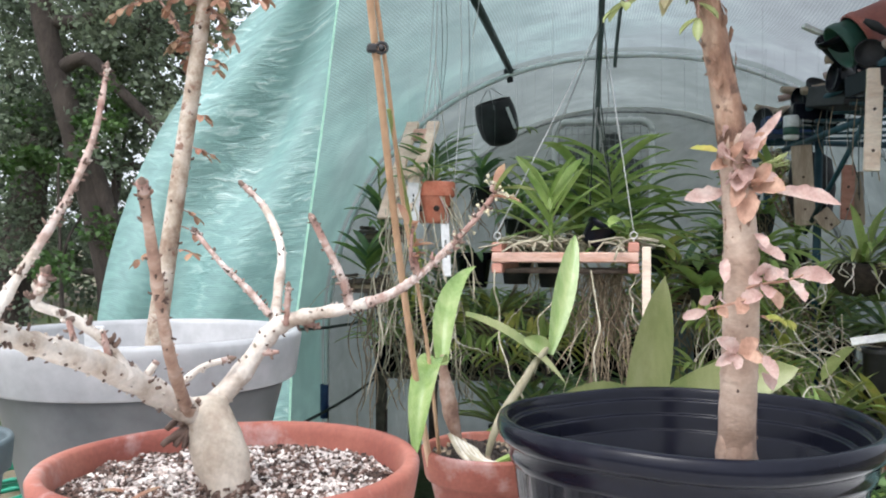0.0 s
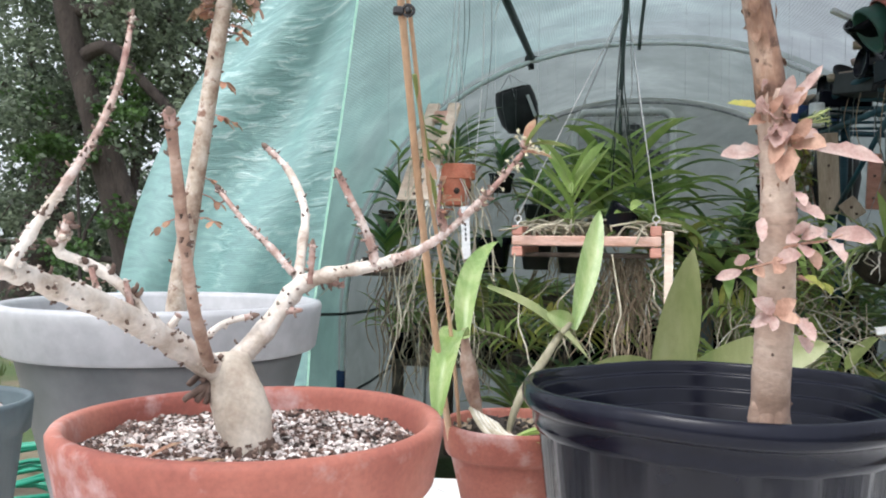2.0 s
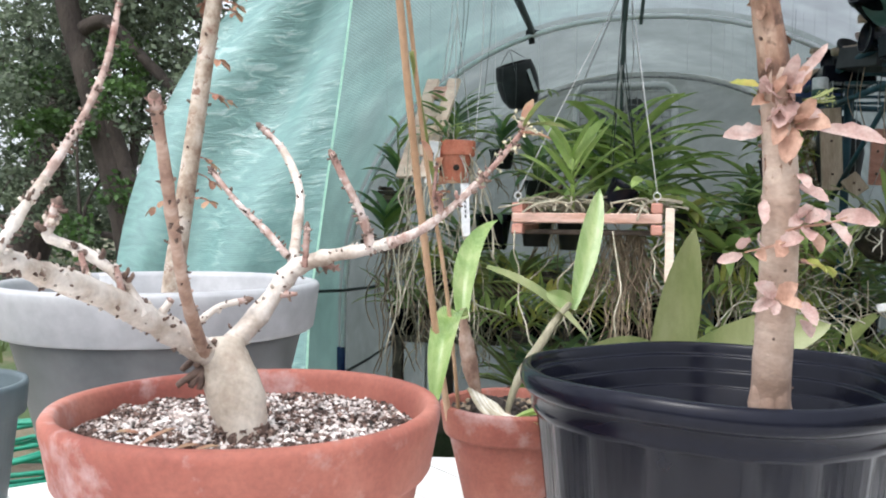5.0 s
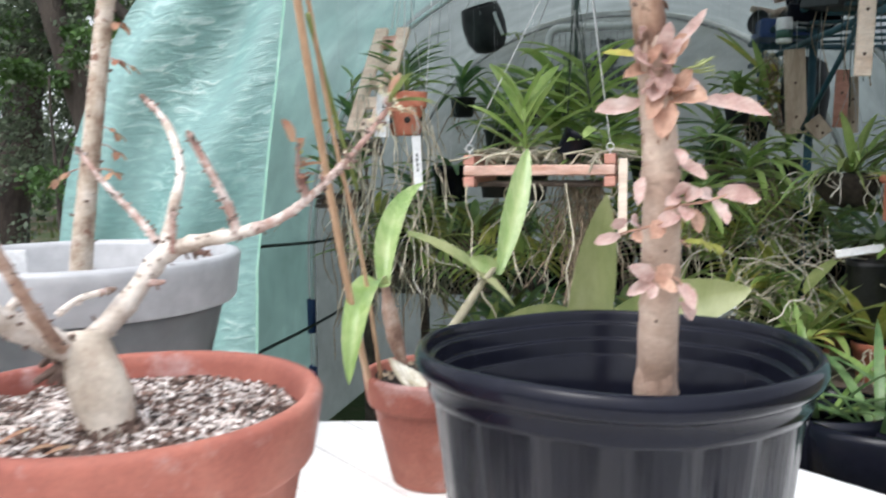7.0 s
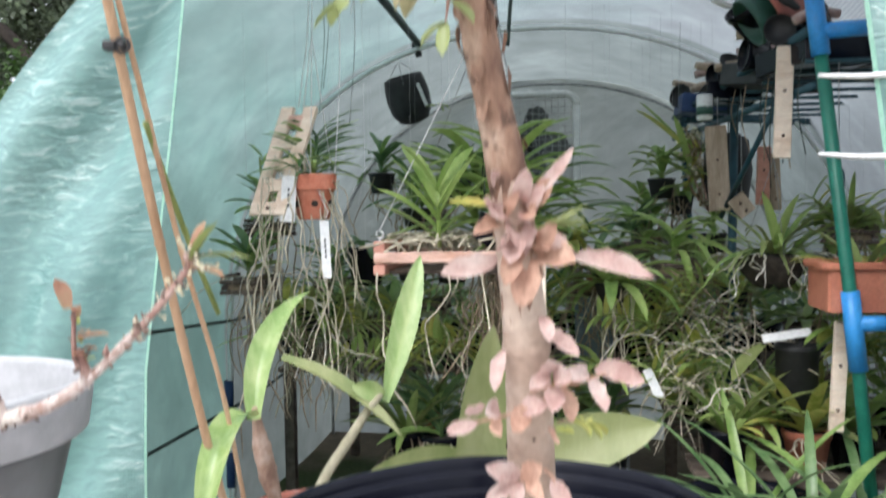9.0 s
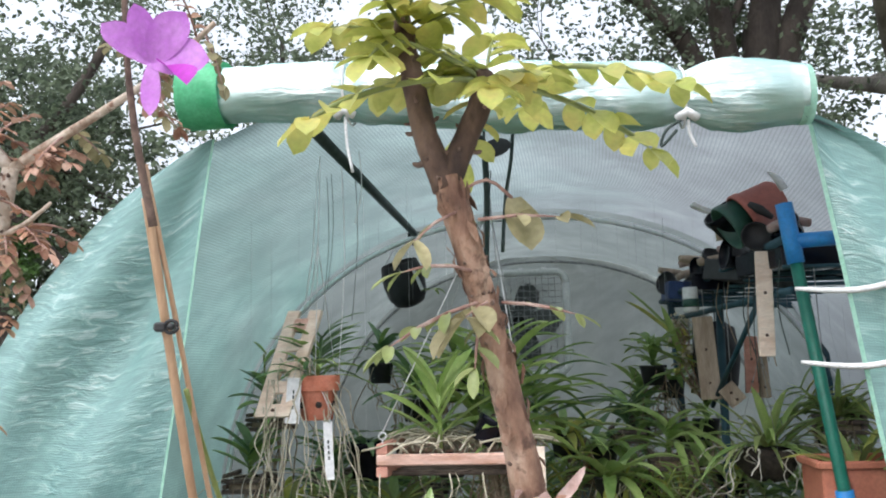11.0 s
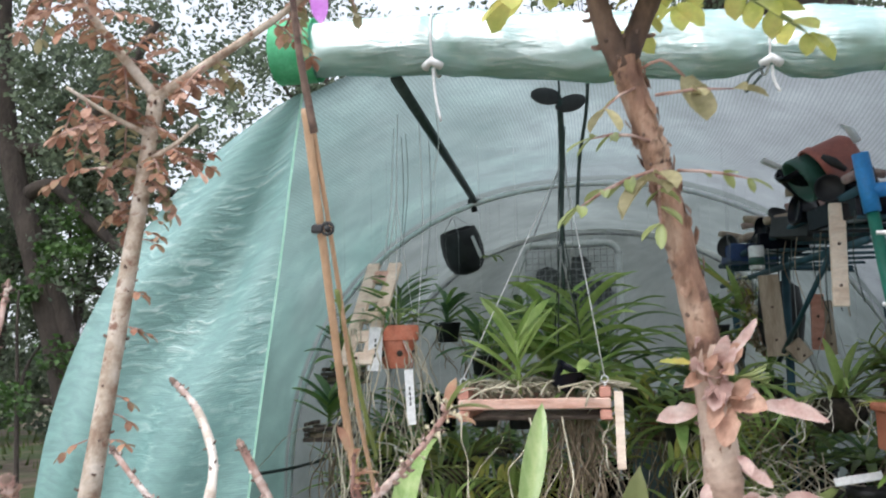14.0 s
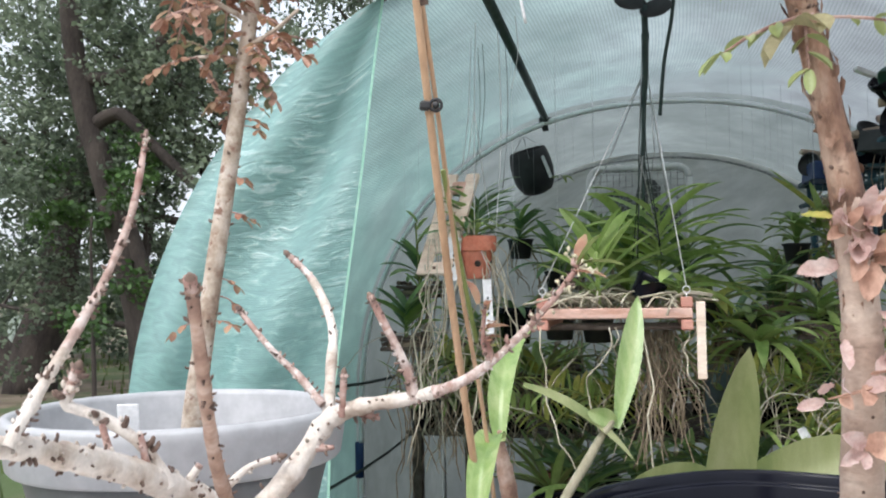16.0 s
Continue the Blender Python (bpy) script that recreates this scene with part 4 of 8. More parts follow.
def build_table():
    cx, cy, r = -0.09, 0.55, 0.86
    t = thing("garden_table", (cx, cy, 0), "round white painted wooden plank table, worn and dusty", "table")
    way = Vector((0.60, -0.80, 0)).normalized()
    across = Vector((0.80, 0.60, 0)).normalized()
    pitch = 0.094
    k = -int(r / pitch)
    while k * pitch < r:
        off = k * pitch
        half = math.sqrt(max(0.0, r * r - off * off))
        if half > 0.12:
            c = Vector((cx, cy, TABLE_Z - 0.014)) + across * off
            s = Shape()
            w = (pitch - 0.004) / 2
            lo_e = math.sqrt(max(0.02, r * r - (off - w) ** 2))
            hi_e = math.sqrt(max(0.02, r * r - (off + w) ** 2))
            ch = 0.0025
            zt, zb = 0.014, -0.012
            lo = [c - across * w - way * lo_e, c + across * w - way * hi_e, c + across * w + way * hi_e, c - across * w + way * lo_e]
            mid = sum(lo, Vector()) / 4
            top = [p + (mid - p).normalized() * ch + Vector((0, 0, zt)) for p in lo]
            rim = [p + Vector((0, 0, zt - ch)) for p in lo]
            bot = [p + Vector((0, 0, zb)) for p in lo]
            s.add(top + rim + bot, [(0, 1, 2, 3), (11, 10, 9, 8)] + [(i, 4 + i, 4 + (i + 1) % 4, (i + 1) % 4) for i in range(4)]
                  + [(4 + i, 8 + i, 8 + (i + 1) % 4, 4 + (i + 1) % 4) for i in range(4)])
            part("plank", s, WHITE_PAINT, t, flat=True)
        k += 1
    s = Shape()
    for off in (-0.42, 0.42):
        c = Vector((cx, cy, TABLE_Z - 0.052)) + way * off
        m = Matrix.Translation(c) @ Matrix.Rotation(math.atan2(across.y, across.x), 4, 'Z')
        s.box(m, (1.4, 0.07, 0.05), bevel=0.004)
    part("batten", s, WHITE_PAINT, t, flat=True)
    for sx, sy in ((-1, -1), (-1, 1), (1, -1), (1, 1)):
        s = Shape()
        top = Vector((cx, cy, TABLE_Z - 0.078)) + way * 0.42 * sx + across * 0.45 * sy
        foot = Vector((cx, cy, 0.0)) + way * 0.46 * sx + across * 0.52 * sy
        s.tube([foot, top], 0.035, 8)
        part("leg", s, WHITE_PAINT, t)


build_table()

# ---- pots on the table ----
def grit(s, centre, radius, z, count, size, rng, dark=0.35, heap=0.0):
    """Loose potting grit: light and dark grains in uneven drifts."""
    for _ in range(count):
        a, q = rng.uniform(0, 6.283), math.sqrt(rng.random()) * radius
        x, y = centre[0] + q * math.cos(a), centre[1] + q * math.sin(a)
        zz = z + heap * (1 - q / radius) + 0.004 * noise.noise(Vector((x * 40, y * 40, 0.5)))
        drift = noise.noise(Vector((x * 22, y * 22, 3.5))) + 0.5 * noise.noise(Vector((x * 60, y * 60, 1.5)))
        s.lump((x, y, zz + rng.uniform(-0.001, 0.002)), size * rng.uniform(0.45, 1.35), slot=1 if rng.random() < dark - 0.55 * drift else 0, flat=0.8)


def build_terracotta_pot():
    c = (-0.182, 0.74)
    p = thing("flower_pot", (*c, TABLE_Z), "wide terracotta flower pot with chalky stains and gritty soil", "flower pot")
    s = Shape()
    prof = [(0.106, 0.0), (0.110, 0.003), (0.1435, 0.168), (0.1445, 0.172), (0.151, 0.175), (0.1535, 0.179), (0.1610, 0.220), (0.1615, 0.226), (0.1585, 0.2305),
            (0.1510, 0.2310), (0.1480, 0.228), (0.1460, 0.220), (0.1410, 0.175), (0.141, 0.16), (0.02, 0.15)]
    wave = lambda r, z, a: (r * (1 + 0.003 * math.sin(3 * a + 1.0) + 0.0015 * math.sin(7 * a)), z + (0.0012 * math.sin(2 * a) if z > 0.19 else 0))
    s.lathe(prof, (*c, TABLE_Z), 96, bend=wave)
    part("pot", s, TERRACOTTA, p)
    s = Shape()
    s.lathe([(0.1450, 0.206), (0.10, 0.2075), (0.05, 0.2095), (0.001, 0.211)], (*c, TABLE_Z), 48)
    part("soil", s, SOIL, p, "dark potting soil")
    s = Shape()
    grit(s, c, 0.141, TABLE_Z + 0.208, 8600, 0.0027, random.Random(31), 0.52, 0.004)
    part("grit", s, [PERLITE, GRIT_DARK], p, "white perlite and dark bark grit", flat=True, kind="stuff")
    s = Shape()
    rng = random.Random(5)
    for x, y, l in ((-0.245, 0.665, 0.03), (-0.215, 0.655, 0.018), (-0.20, 0.648, 0.02), (-0.26, 0.70, 0.02)):
        s = Shape()
        s.blade((x, y, TABLE_Z + 0.212), (rng.uniform(-1, 1), rng.uniform(-0.3, 0.3), 0.15), l, 0.009, 0.2, 0.4, n=4, tip=0.3)
        part("dead_leaf", s, LEAF_RUST, p, "dry brown leaf on the soil")


build_terracotta_pot()


def build_nursery_pot():
    c = (0.233, 0.83)
    p = thing("nursery_pot", (*c, TABLE_Z), "round black plastic nursery pot with rolled rim, scuffed", "plant pot")
    s = Shape()
    prof = [(0.135, 0.0), (0.139, 0.004), (0.160, 0.205), (0.166, 0.207), (0.168, 0.214), (0.168, 0.226), (0.174, 0.228), (0.1775, 0.233), (0.1785, 0.240),
            (0.1765, 0.247), (0.1735, 0.2495), (0.1715, 0.2500), (0.1695, 0.2495), (0.1676, 0.2465), (0.1668, 0.2400), (0.1664, 0.2376), (0.1655, 0.2370), (0.1622, 0.2366),
            (0.1612, 0.2362), (0.1606, 0.2345), (0.1596, 0.2235), (0.1592, 0.2222), (0.1584, 0.2216), (0.1553, 0.2212), (0.1544, 0.2208), (0.1538, 0.2190), (0.1528, 0.2065), (0.1523, 0.2050), (0.1516, 0.2045), (0.1498, 0.2040), (0.1490, 0.2030), (0.146, 0.14), (0.143, 0.10), (0.02, 0.09)]

    def ribs(r, z, a):
        k = 0.0
        if 0.006 < z < 0.2055 and r > 0.136 and 0.1 < r < 0.161 and r > 0.1355 + z * 0.108:
            k = 0.0026 * math.cos(a * 18)
        w = 0.0016 * math.sin(2 * a + 0.6) + 0.0010 * math.sin(5 * a)
        return r * (1 + 0.012 * math.cos(2 * a)) + k, z + (w if z > 0.2 else 0)

    s.lathe(prof, (*c, TABLE_Z), 144, bend=ribs)
    part("pot", s, BLACK_PLASTIC, p)
    s = Shape()
    s.lathe([(0.1455, 0.150), (0.10, 0.152), (0.05, 0.153), (0.001, 0.154)], (*c, TABLE_Z), 40)
    part("soil", s, SOIL, p, "dark potting soil")
    s = Shape()
    grit(s, c, 0.141, TABLE_Z + 0.154, 2600, 0.0040, random.Random(41), 0.45, 0.003)
    part("grit", s, [PERLITE, GRIT_DARK], p, "white perlite and brown bark grit", flat=True, kind="stuff")


build_nursery_pot()


def build_grey_pot():
    c = (-0.415, 1.20)
    p = thing("planter", (*c, TABLE_Z), "large pale grey plastic planter with thick rolled rim", "plant pot")
    s = Shape()
    sway = lambda r, z, a: (r * (1 + 0.004 * math.sin(2 * a + 0.4)), z)
    s.lathe([(0.128, 0.0), (0.134, 0.004), (0.188, 0.222), (0.190, 0.2305), (0.186, 0.2305), (0.176, 0.20), (0.02, 0.19)], (*c, TABLE_Z), 96, bend=sway)
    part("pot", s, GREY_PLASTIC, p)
    s = Shape()
    s.lathe([(0.184, 0.231), (0.203, 0.231), (0.2065, 0.235), (0.2130, 0.280), (0.2145, 0.290), (0.2120, 0.295),
             (0.2050, 0.2965), (0.2000, 0.294), (0.1975, 0.288), (0.1930, 0.252), (0.1845, 0.236)], (*c, TABLE_Z), 96, bend=sway, ring=True)
    part("rim", s, GREY_PALE, p, "thick rim, paler for the light on it")
    s = Shape()
    s.lathe([(0.178, 0.208), (0.10, 0.210), (0.001, 0.211)], (*c, TABLE_Z), 40)
    part("soil", s, SOIL, p, "dark potting soil")
    s = Shape()
    grit(s, c, 0.17, TABLE_Z + 0.211, 900, 0.0045, random.Random(43), 0.6, 0.002)
    part("grit", s, [PERLITE, GRIT_DARK], p, flat=True, kind="stuff")
    s = Shape()
    m = pose(-0.452, 1.12, TABLE_Z + 0.258, 8, 0, 4)
    s.box(m, (0.026, 0.002, 0.105), bevel=0.0006)
    solid("plant_tag", s, WHITE_TAG, "blank white plastic plant tag standing in grey planter", "plant tag")


build_grey_pot()


def build_left_pot():
    c = (-0.530, 0.85)
    p = thing("plant_pot", (*c, TABLE_Z), "small blue-grey plastic pot filled with perlite grit", "plant pot")
    s = Shape()
    prof = [(0.060, 0.0), (0.063, 0.003), (0.086, 0.185), (0.093, 0.187), (0.0955, 0.215), (0.0945, 0.219), (0.0905, 0.2195), (0.0885, 0.214), (0.084, 0.18), (0.02, 0.17)]
    s.lathe(prof, (*c, TABLE_Z), 64)
    part("pot", s, POT_SLATE, p)
    s = Shape()
    s.lathe([(0.0855, 0.196), (0.001, 0.199)], (*c, TABLE_Z), 32)
    part("soil", s, SOIL, p)
    s = Shape()
    grit(s, c, 0.083, TABLE_Z + 0.199, 700, 0.004, random.Random(47), 0.3)
    part("grit", s, [PERLITE, GRIT_DARK], p, flat=True, kind="stuff")


build_left_pot()

# ---- bare caudex plant in the terracotta pot ----
def scars(s, pts, radii, count, rng, size=0.0013, slot=0, lo=0.05, hi=0.99, tall=(0.7, 2.6)):
    """Small dark knobs of old leaf scars along a branch."""
    fine, fat = smooth_line([Vector(p) for p in pts], list(radii) if len(radii) == len(pts) else [radii[0] + (radii[-1] - radii[0]) * i / (len(pts) - 1) for i in range(len(pts))], 8)
    for _ in range(count):
        i = min(len(fine) - 2, int(rng.uniform(lo, hi) * len(fine)))
        p, d, r = fine[i], (fine[i + 1] - fine[i]).normalized(), fat[i]
        side = Matrix.Rotation(rng.uniform(0, 6.283), 3, d) @ d.orthogonal().normalized()
        k = size * rng.uniform(0.6, 1.4)
        j = rng.uniform(*tall)
        s.tube([p + side * (r * 0.75), p + side * (r + k * j * 0.6), p + side * (r + k * j) + d * k * 0.5, p + side * (r + k * j * 1.3) + d * k * 1.1], [k * 1.15, k * 0.7, k * 0.72, k * 0.2], 6, slot=slot)


def build_caudex_plant():
    base = (-0.177, 0.70, 0.932)
    t = thing("caudex_plant", base, "leafless caudex plant with pale knobbly branches and red-brown tips", "plant")
    rng = random.Random(61)
    s = Shape()
    s.tube([(-0.174, 0.698, 0.925), (-0.175, 0.699, 0.937), (-0.180, 0.702, 0.955), (-0.186, 0.704, 0.972), (-0.192, 0.707, 0.988), (-0.197, 0.710, 1.003), (-0.198, 0.711, 1.008)],
           [0.0135, 0.0180, 0.0224, 0.0222, 0.0196, 0.0180, 0.012], 24, wobble=0.025, steps=4)
    s.tube([(-0.174, 0.698, 0.924), (-0.1745, 0.6985, 0.932), (-0.1755, 0.699, 0.939)], [0.0170, 0.0172, 0.0184], 24, slot=1, wobble=0.12, steps=2, closed=False)
    for k in range(16):
        a, z = rng.uniform(0, 6.28), rng.uniform(0.99, 1.008)
        s.lump((-0.205 + 0.014 * math.cos(a), 0.703 + 0.014 * math.sin(a), z), rng.uniform(0.003, 0.006), slot=1)
    for k in range(9):
        p0 = Vector((-0.204 + rng.uniform(-0.004, 0.004), 0.698, rng.uniform(0.982, 0.998)))
        w = Vector((rng.uniform(-1.0, -0.2), rng.uniform(-0.6, 0.1), rng.uniform(-1.0, -0.1))).normalized()
        l = rng.uniform(0.014, 0.032)
        s.tube([p0, p0 + w * l * 0.5 + Vector((0, 0, 0.002)), p0 + w * l], [0.0042, 0.0034, 0.0022], 7, slot=1, wobble=0.15, steps=3)
    for k in range(70):
        a, q = rng.uniform(0, 6.28), rng.uniform(0.016, 0.025)
        s.lump((-0.175 + q * math.cos(a), 0.699 + q * math.sin(a), rng.uniform(0.929, 0.938) + (0.025 - q) * 0.6), rng.uniform(0.0018, 0.0036), slot=1)
    part("caudex", s, [CAUDEX_SKIN, DARK_SCAR], t, "swollen smooth cream-grey base")

    def branch(name, pts, radii, count, mats, label="", sides=12, steps=5, size=0.0010, tip=None, blush=0.8):
        b = Shape()
        radii = [0.76 * r for r in radii]
        fine, fat = smooth_line([Vector(q) for q in pts], radii, steps)
        fat = [r * (1 + rng.uniform(-0.13, 0.15)) for r in fat]
        k0, k1 = int(blush * len(fine)), int((0.62 + 0.38 * blush) * len(fine))
        for lo, hi, slot in ((0, k0, 0), (k0, k1, 2), (k1, len(fine) - 1, 3)):
            if hi > lo:
                b.tube(fine[lo:hi + 1], fat[lo:hi + 1], sides, wobble=0.05, slot=slot, closed=hi == len(fine) - 1)
        scars(b, pts, radii, int(count * 1.5), rng, size * 1.1, slot=1)
        scars(b, pts, radii, count, rng, size * 1.25, slot=0, tall=(0.3, 1.0))
        scars(b, pts, radii, 9 if tip else 0, rng, size * 0.8, slot=1, lo=0.86)
        if tip:
            p, d = on_line(pts, 0.999)
            b.tube([p - d * 0.004, p + d * 0.003, p + d * 0.007], [radii[-1] * 1.05, radii[-1] * 1.15, radii[-1] * 0.4], 8, slot=1)
        return part(name, b, mats, t, label)

    pale, red = [PALE_BARK, DARK_SCAR, BLUSH_BARK, RED_TWIG], [RED_TWIG, DARK_SCAR, RED_TWIG, RED_TWIG]
    branch("branch", [(-0.195, 0.715, 0.996), (-0.171, 0.733, 1.025), (-0.147, 0.748, 1.060), (-0.119, 0.742, 1.072), (-0.078, 0.720, 1.081),
                      (-0.041, 0.708, 1.094), (-0.012, 0.702, 1.115), (0.020, 0.699, 1.147), (0.045, 0.698, 1.178)],
           [0.0125, 0.0115, 0.0105, 0.0085, 0.0066, 0.0052, 0.0042, 0.0032, 0.0022], 34, pale, tip=True, blush=0.55)
    branch("branch", [(-0.200, 0.700, 0.994), (-0.232, 0.66, 1.026), (-0.254, 0.61, 1.052), (-0.271, 0.57, 1.067), (-0.279, 0.535, 1.078), (-0.284, 0.50, 1.083)],
           [0.0130, 0.0125, 0.0115, 0.0105, 0.0090, 0.0075], 56, pale, size=0.0012, blush=1.0)
    branch("twig", [(-0.276, 0.518, 1.080), (-0.271, 0.54, 1.106), (-0.267, 0.57, 1.134), (-0.262, 0.60, 1.166), (-0.260, 0.635, 1.206), (-0.262, 0.66, 1.243), (-0.263, 0.673, 1.273)],
           [0.0056, 0.0048, 0.0042, 0.0038, 0.0034, 0.0031, 0.0024], 44, [PALE_BARK, DARK_SCAR, BROWN_TWIG, RED_TWIG], "long rising twig with reddish tip", tip=True, blush=0.30)
    branch("twig", [(-0.234, 0.642, 1.034), (-0.248, 0.635, 1.060), (-0.271, 0.63, 1.079), (-0.294, 0.625, 1.089), (-0.293, 0.623, 1.097), (-0.287, 0.622, 1.113)],
           [0.0062, 0.0058, 0.0054, 0.005, 0.0048, 0.0042], 16, pale, tip=True, size=0.0018)
    branch("stem", [(-0.204, 0.690, 0.998), (-0.198, 0.63, 1.044), (-0.184, 0.56, 1.094), (-0.169, 0.50, 1.130), (-0.161, 0.46, 1.166)],
           [0.0070, 0.0062, 0.0053, 0.0047, 0.0038], 22, [TAN_TWIG, DARK_SCAR, TAN_TWIG, RED_TWIG], "upright tan-brown stem", tip=True)
    branch("twig", [(-0.152, 0.755, 1.072), (-0.175, 0.77, 1.094), (-0.200, 0.782, 1.115), (-0.231, 0.797, 1.148)], [0.0044, 0.004, 0.0036, 0.003], 18, [BLUSH_BARK, DARK_SCAR, RED_TWIG, RED_TWIG], tip=True)
    branch("twig", [(-0.148, 0.752, 1.060), (-0.153, 0.80, 1.094), (-0.160, 0.85, 1.131), (-0.184, 0.89, 1.172), (-0.216, 0.917, 1.201)],
           [0.0066, 0.006, 0.0054, 0.0048, 0.0036], 14, pale, "white-barked curving twig", tip=True, blush=0.72)
    branch("twig", [(-0.077, 0.718, 1.080), (-0.081, 0.716, 1.097), (-0.088, 0.714, 1.115), (-0.109, 0.711, 1.157)], [0.0050, 0.0046, 0.0042, 0.0036], 16, [BLUSH_BARK, DARK_SCAR, RED_TWIG, RED_TWIG], tip=True)
    branch("twig", [(-0.135, 0.742, 1.064), (-0.133, 0.740, 1.098)], [0.0036, 0.003], 6, red, tip=True)
    branch("twig", [(-0.211, 0.70, 1.022), (-0.198, 0.71, 1.033), (-0.178, 0.72, 1.038)], [0.004, 0.0036, 0.0032], 6, pale, tip=True)
    branch("twig", [(-0.232, 0.665, 1.028), (-0.222, 0.668, 1.043)], [0.0042, 0.0036], 3, pale)
    for p, d in (((-0.02, 0.703, 1.108), (-0.2, -0.3, 1)), ((-0.125, 0.745, 1.068), (1, 0.2, -0.35)), ((-0.16, 0.74, 1.04), (1, -0.2, 0.1)), ((-0.26, 0.61, 1.06), (-0.3, 0, 1)), ((-0.245, 0.63, 1.05), (-0.2, 0, 1))):
        q, w = Vector(p), Vector(d).normalized()
        branch("spur", [q, q + w * 0.012, q + w * 0.02], [0.004, 0.0034, 0.0022], 2, red, sides=8, steps=2)
    branch("twig", [(-0.020, 0.703, 1.108), (-0.026, 0.698, 1.122), (-0.024, 0.694, 1.150)], [0.0028, 0.0024, 0.0016], 8, red, sides=8, steps=3)
    for q in range(9):
        pp = Vector((-0.020, 0.703, 1.108)).lerp(Vector((-0.024, 0.694, 1.152)), 0.25 + q / 12)
        w = Vector((rng.uniform(-1, 1), rng.uniform(-0.6, 0.2), rng.uniform(-0.1, 0.6)))
        s = Shape()
        s.blade(pp, w, rng.uniform(0.007, 0.013), 0.006, 0.3, 0.4, n=4, tip=0.4, ripple=0.3)
        part("bud_leaf", s, LEAF_RUST if q % 3 else LEAF_YELLOW, t, "small withered bud leaf")
    for q in range(12):
        pp, d = on_line([(-0.012, 0.702, 1.115), (0.020, 0.699, 1.147), (0.045, 0.698, 1.178)], rng.uniform(0.1, 1.0))
        side = Matrix.Rotation(rng.uniform(0, 6.28), 3, d) @ d.orthogonal().normalized()
        s = Shape()
        s.tube([pp, pp + side * 0.005, pp + side * 0.007 + d * 0.003], [0.0022, 0.0018, 0.0006], 6)
        part("spur", s, RED_TWIG if q % 2 else DARK_SCAR, t)
    # budding tips of the long branch
    for p, d, l in (((0.043, 0.698, 1.176), (0.5, -0.2, 1), 0.030), ((0.045, 0.698, 1.178), (1.0, 0.1, 0.25), 0.034), ((0.044, 0.698, 1.178), (0.2, 0.2, 1), 0.024),
                    ((0.04, 0.698, 1.172), (1.0, -0.4, 0.1), 0.026), ((-0.03, 0.698, 1.15), (-0.3, 0.2, 1), 0.02), ((-0.028, 0.70, 1.13), (0.8, 0.1, 0.4), 0.022)):
        s = Shape()
        s.blade(p, d, l, 0.011, 0.5, 0.4, n=5, tip=0.4)
        part("bud_leaf", s, LEAF_OLIVE if l > 0.027 else LEAF_RUST, t, "small unfolding leaf")
    s = Shape()
    tip_line = [(-0.012, 0.702, 1.115), (0.020, 0.699, 1.147), (0.045, 0.698, 1.178)]
    for k in range(34):
        p, d = on_line(tip_line, 0.999 if k < 16 else rng.uniform(0.3, 0.8))
        w = Vector((rng.uniform(-0.4, 1), rng.uniform(-0.8, 0.5), rng.uniform(-0.5, 0.9))).normalized()
        l = rng.uniform(0.006, 0.016) if k < 16 else rng.uniform(0.004, 0.007)
        s.tube([p, p + w * l], [0.0006, 0.0004], 4)
        s.lump(p + w * l, rng.uniform(0.0012, 0.0024))
    part("blossom", s, FLOWER_CREAM, t, "tiny pale blossoms", flat=True)
    return t


build_caudex_plant()


# ---- tree in the black nursery pot ----
def sprig(s, base, way, length, pairs, size, droop=0.4, stem_slot=1, leaf_slot=0, rng=RND, fold=0.35, tip_leaf=True, broad=0.52):
    """A pinnate leaf: a thin stalk with paired oval leaflets."""
    p, d = Vector(base), Vector(way).normalized()
    pts = [p.copy()]
    n = pairs + 1
    side = d.cross(Vector((0, 0, 1)))
    side = side.normalized() if side.length > 0.05 else Vector((1, 0, 0))
    for i in range(n):
        d = (d + Vector((0, 0, -droop / n))).normalized()
        p = p + d * (length / n)
        pts.append(p.copy())
        if i >= 0 and i < n:
            for sg in (-1, 1):
                if rng.random() < 0.12:
                    continue
                w = d * 0.45 + side * sg + Vector((0, 0, rng.uniform(-0.5, 0.25)))
                l = size * rng.uniform(0.75, 1.15)
                s.blade(p, w, l, l * broad, rng.uniform(0.2, 0.8), fold, slot=leaf_slot, n=5, tip=0.55, grow=0.5, neck=0.35, twist=rng.uniform(-0.5, 0.5))
    s.tube(pts, [length * 0.012 + 0.0006] * (len(pts) - 1) + [0.0004], 5, slot=stem_slot)
    if tip_leaf:
        s.blade(p, d, size * 1.1, size * broad, 0.5, fold, slot=leaf_slot, n=5, tip=0.55, neck=0.35)


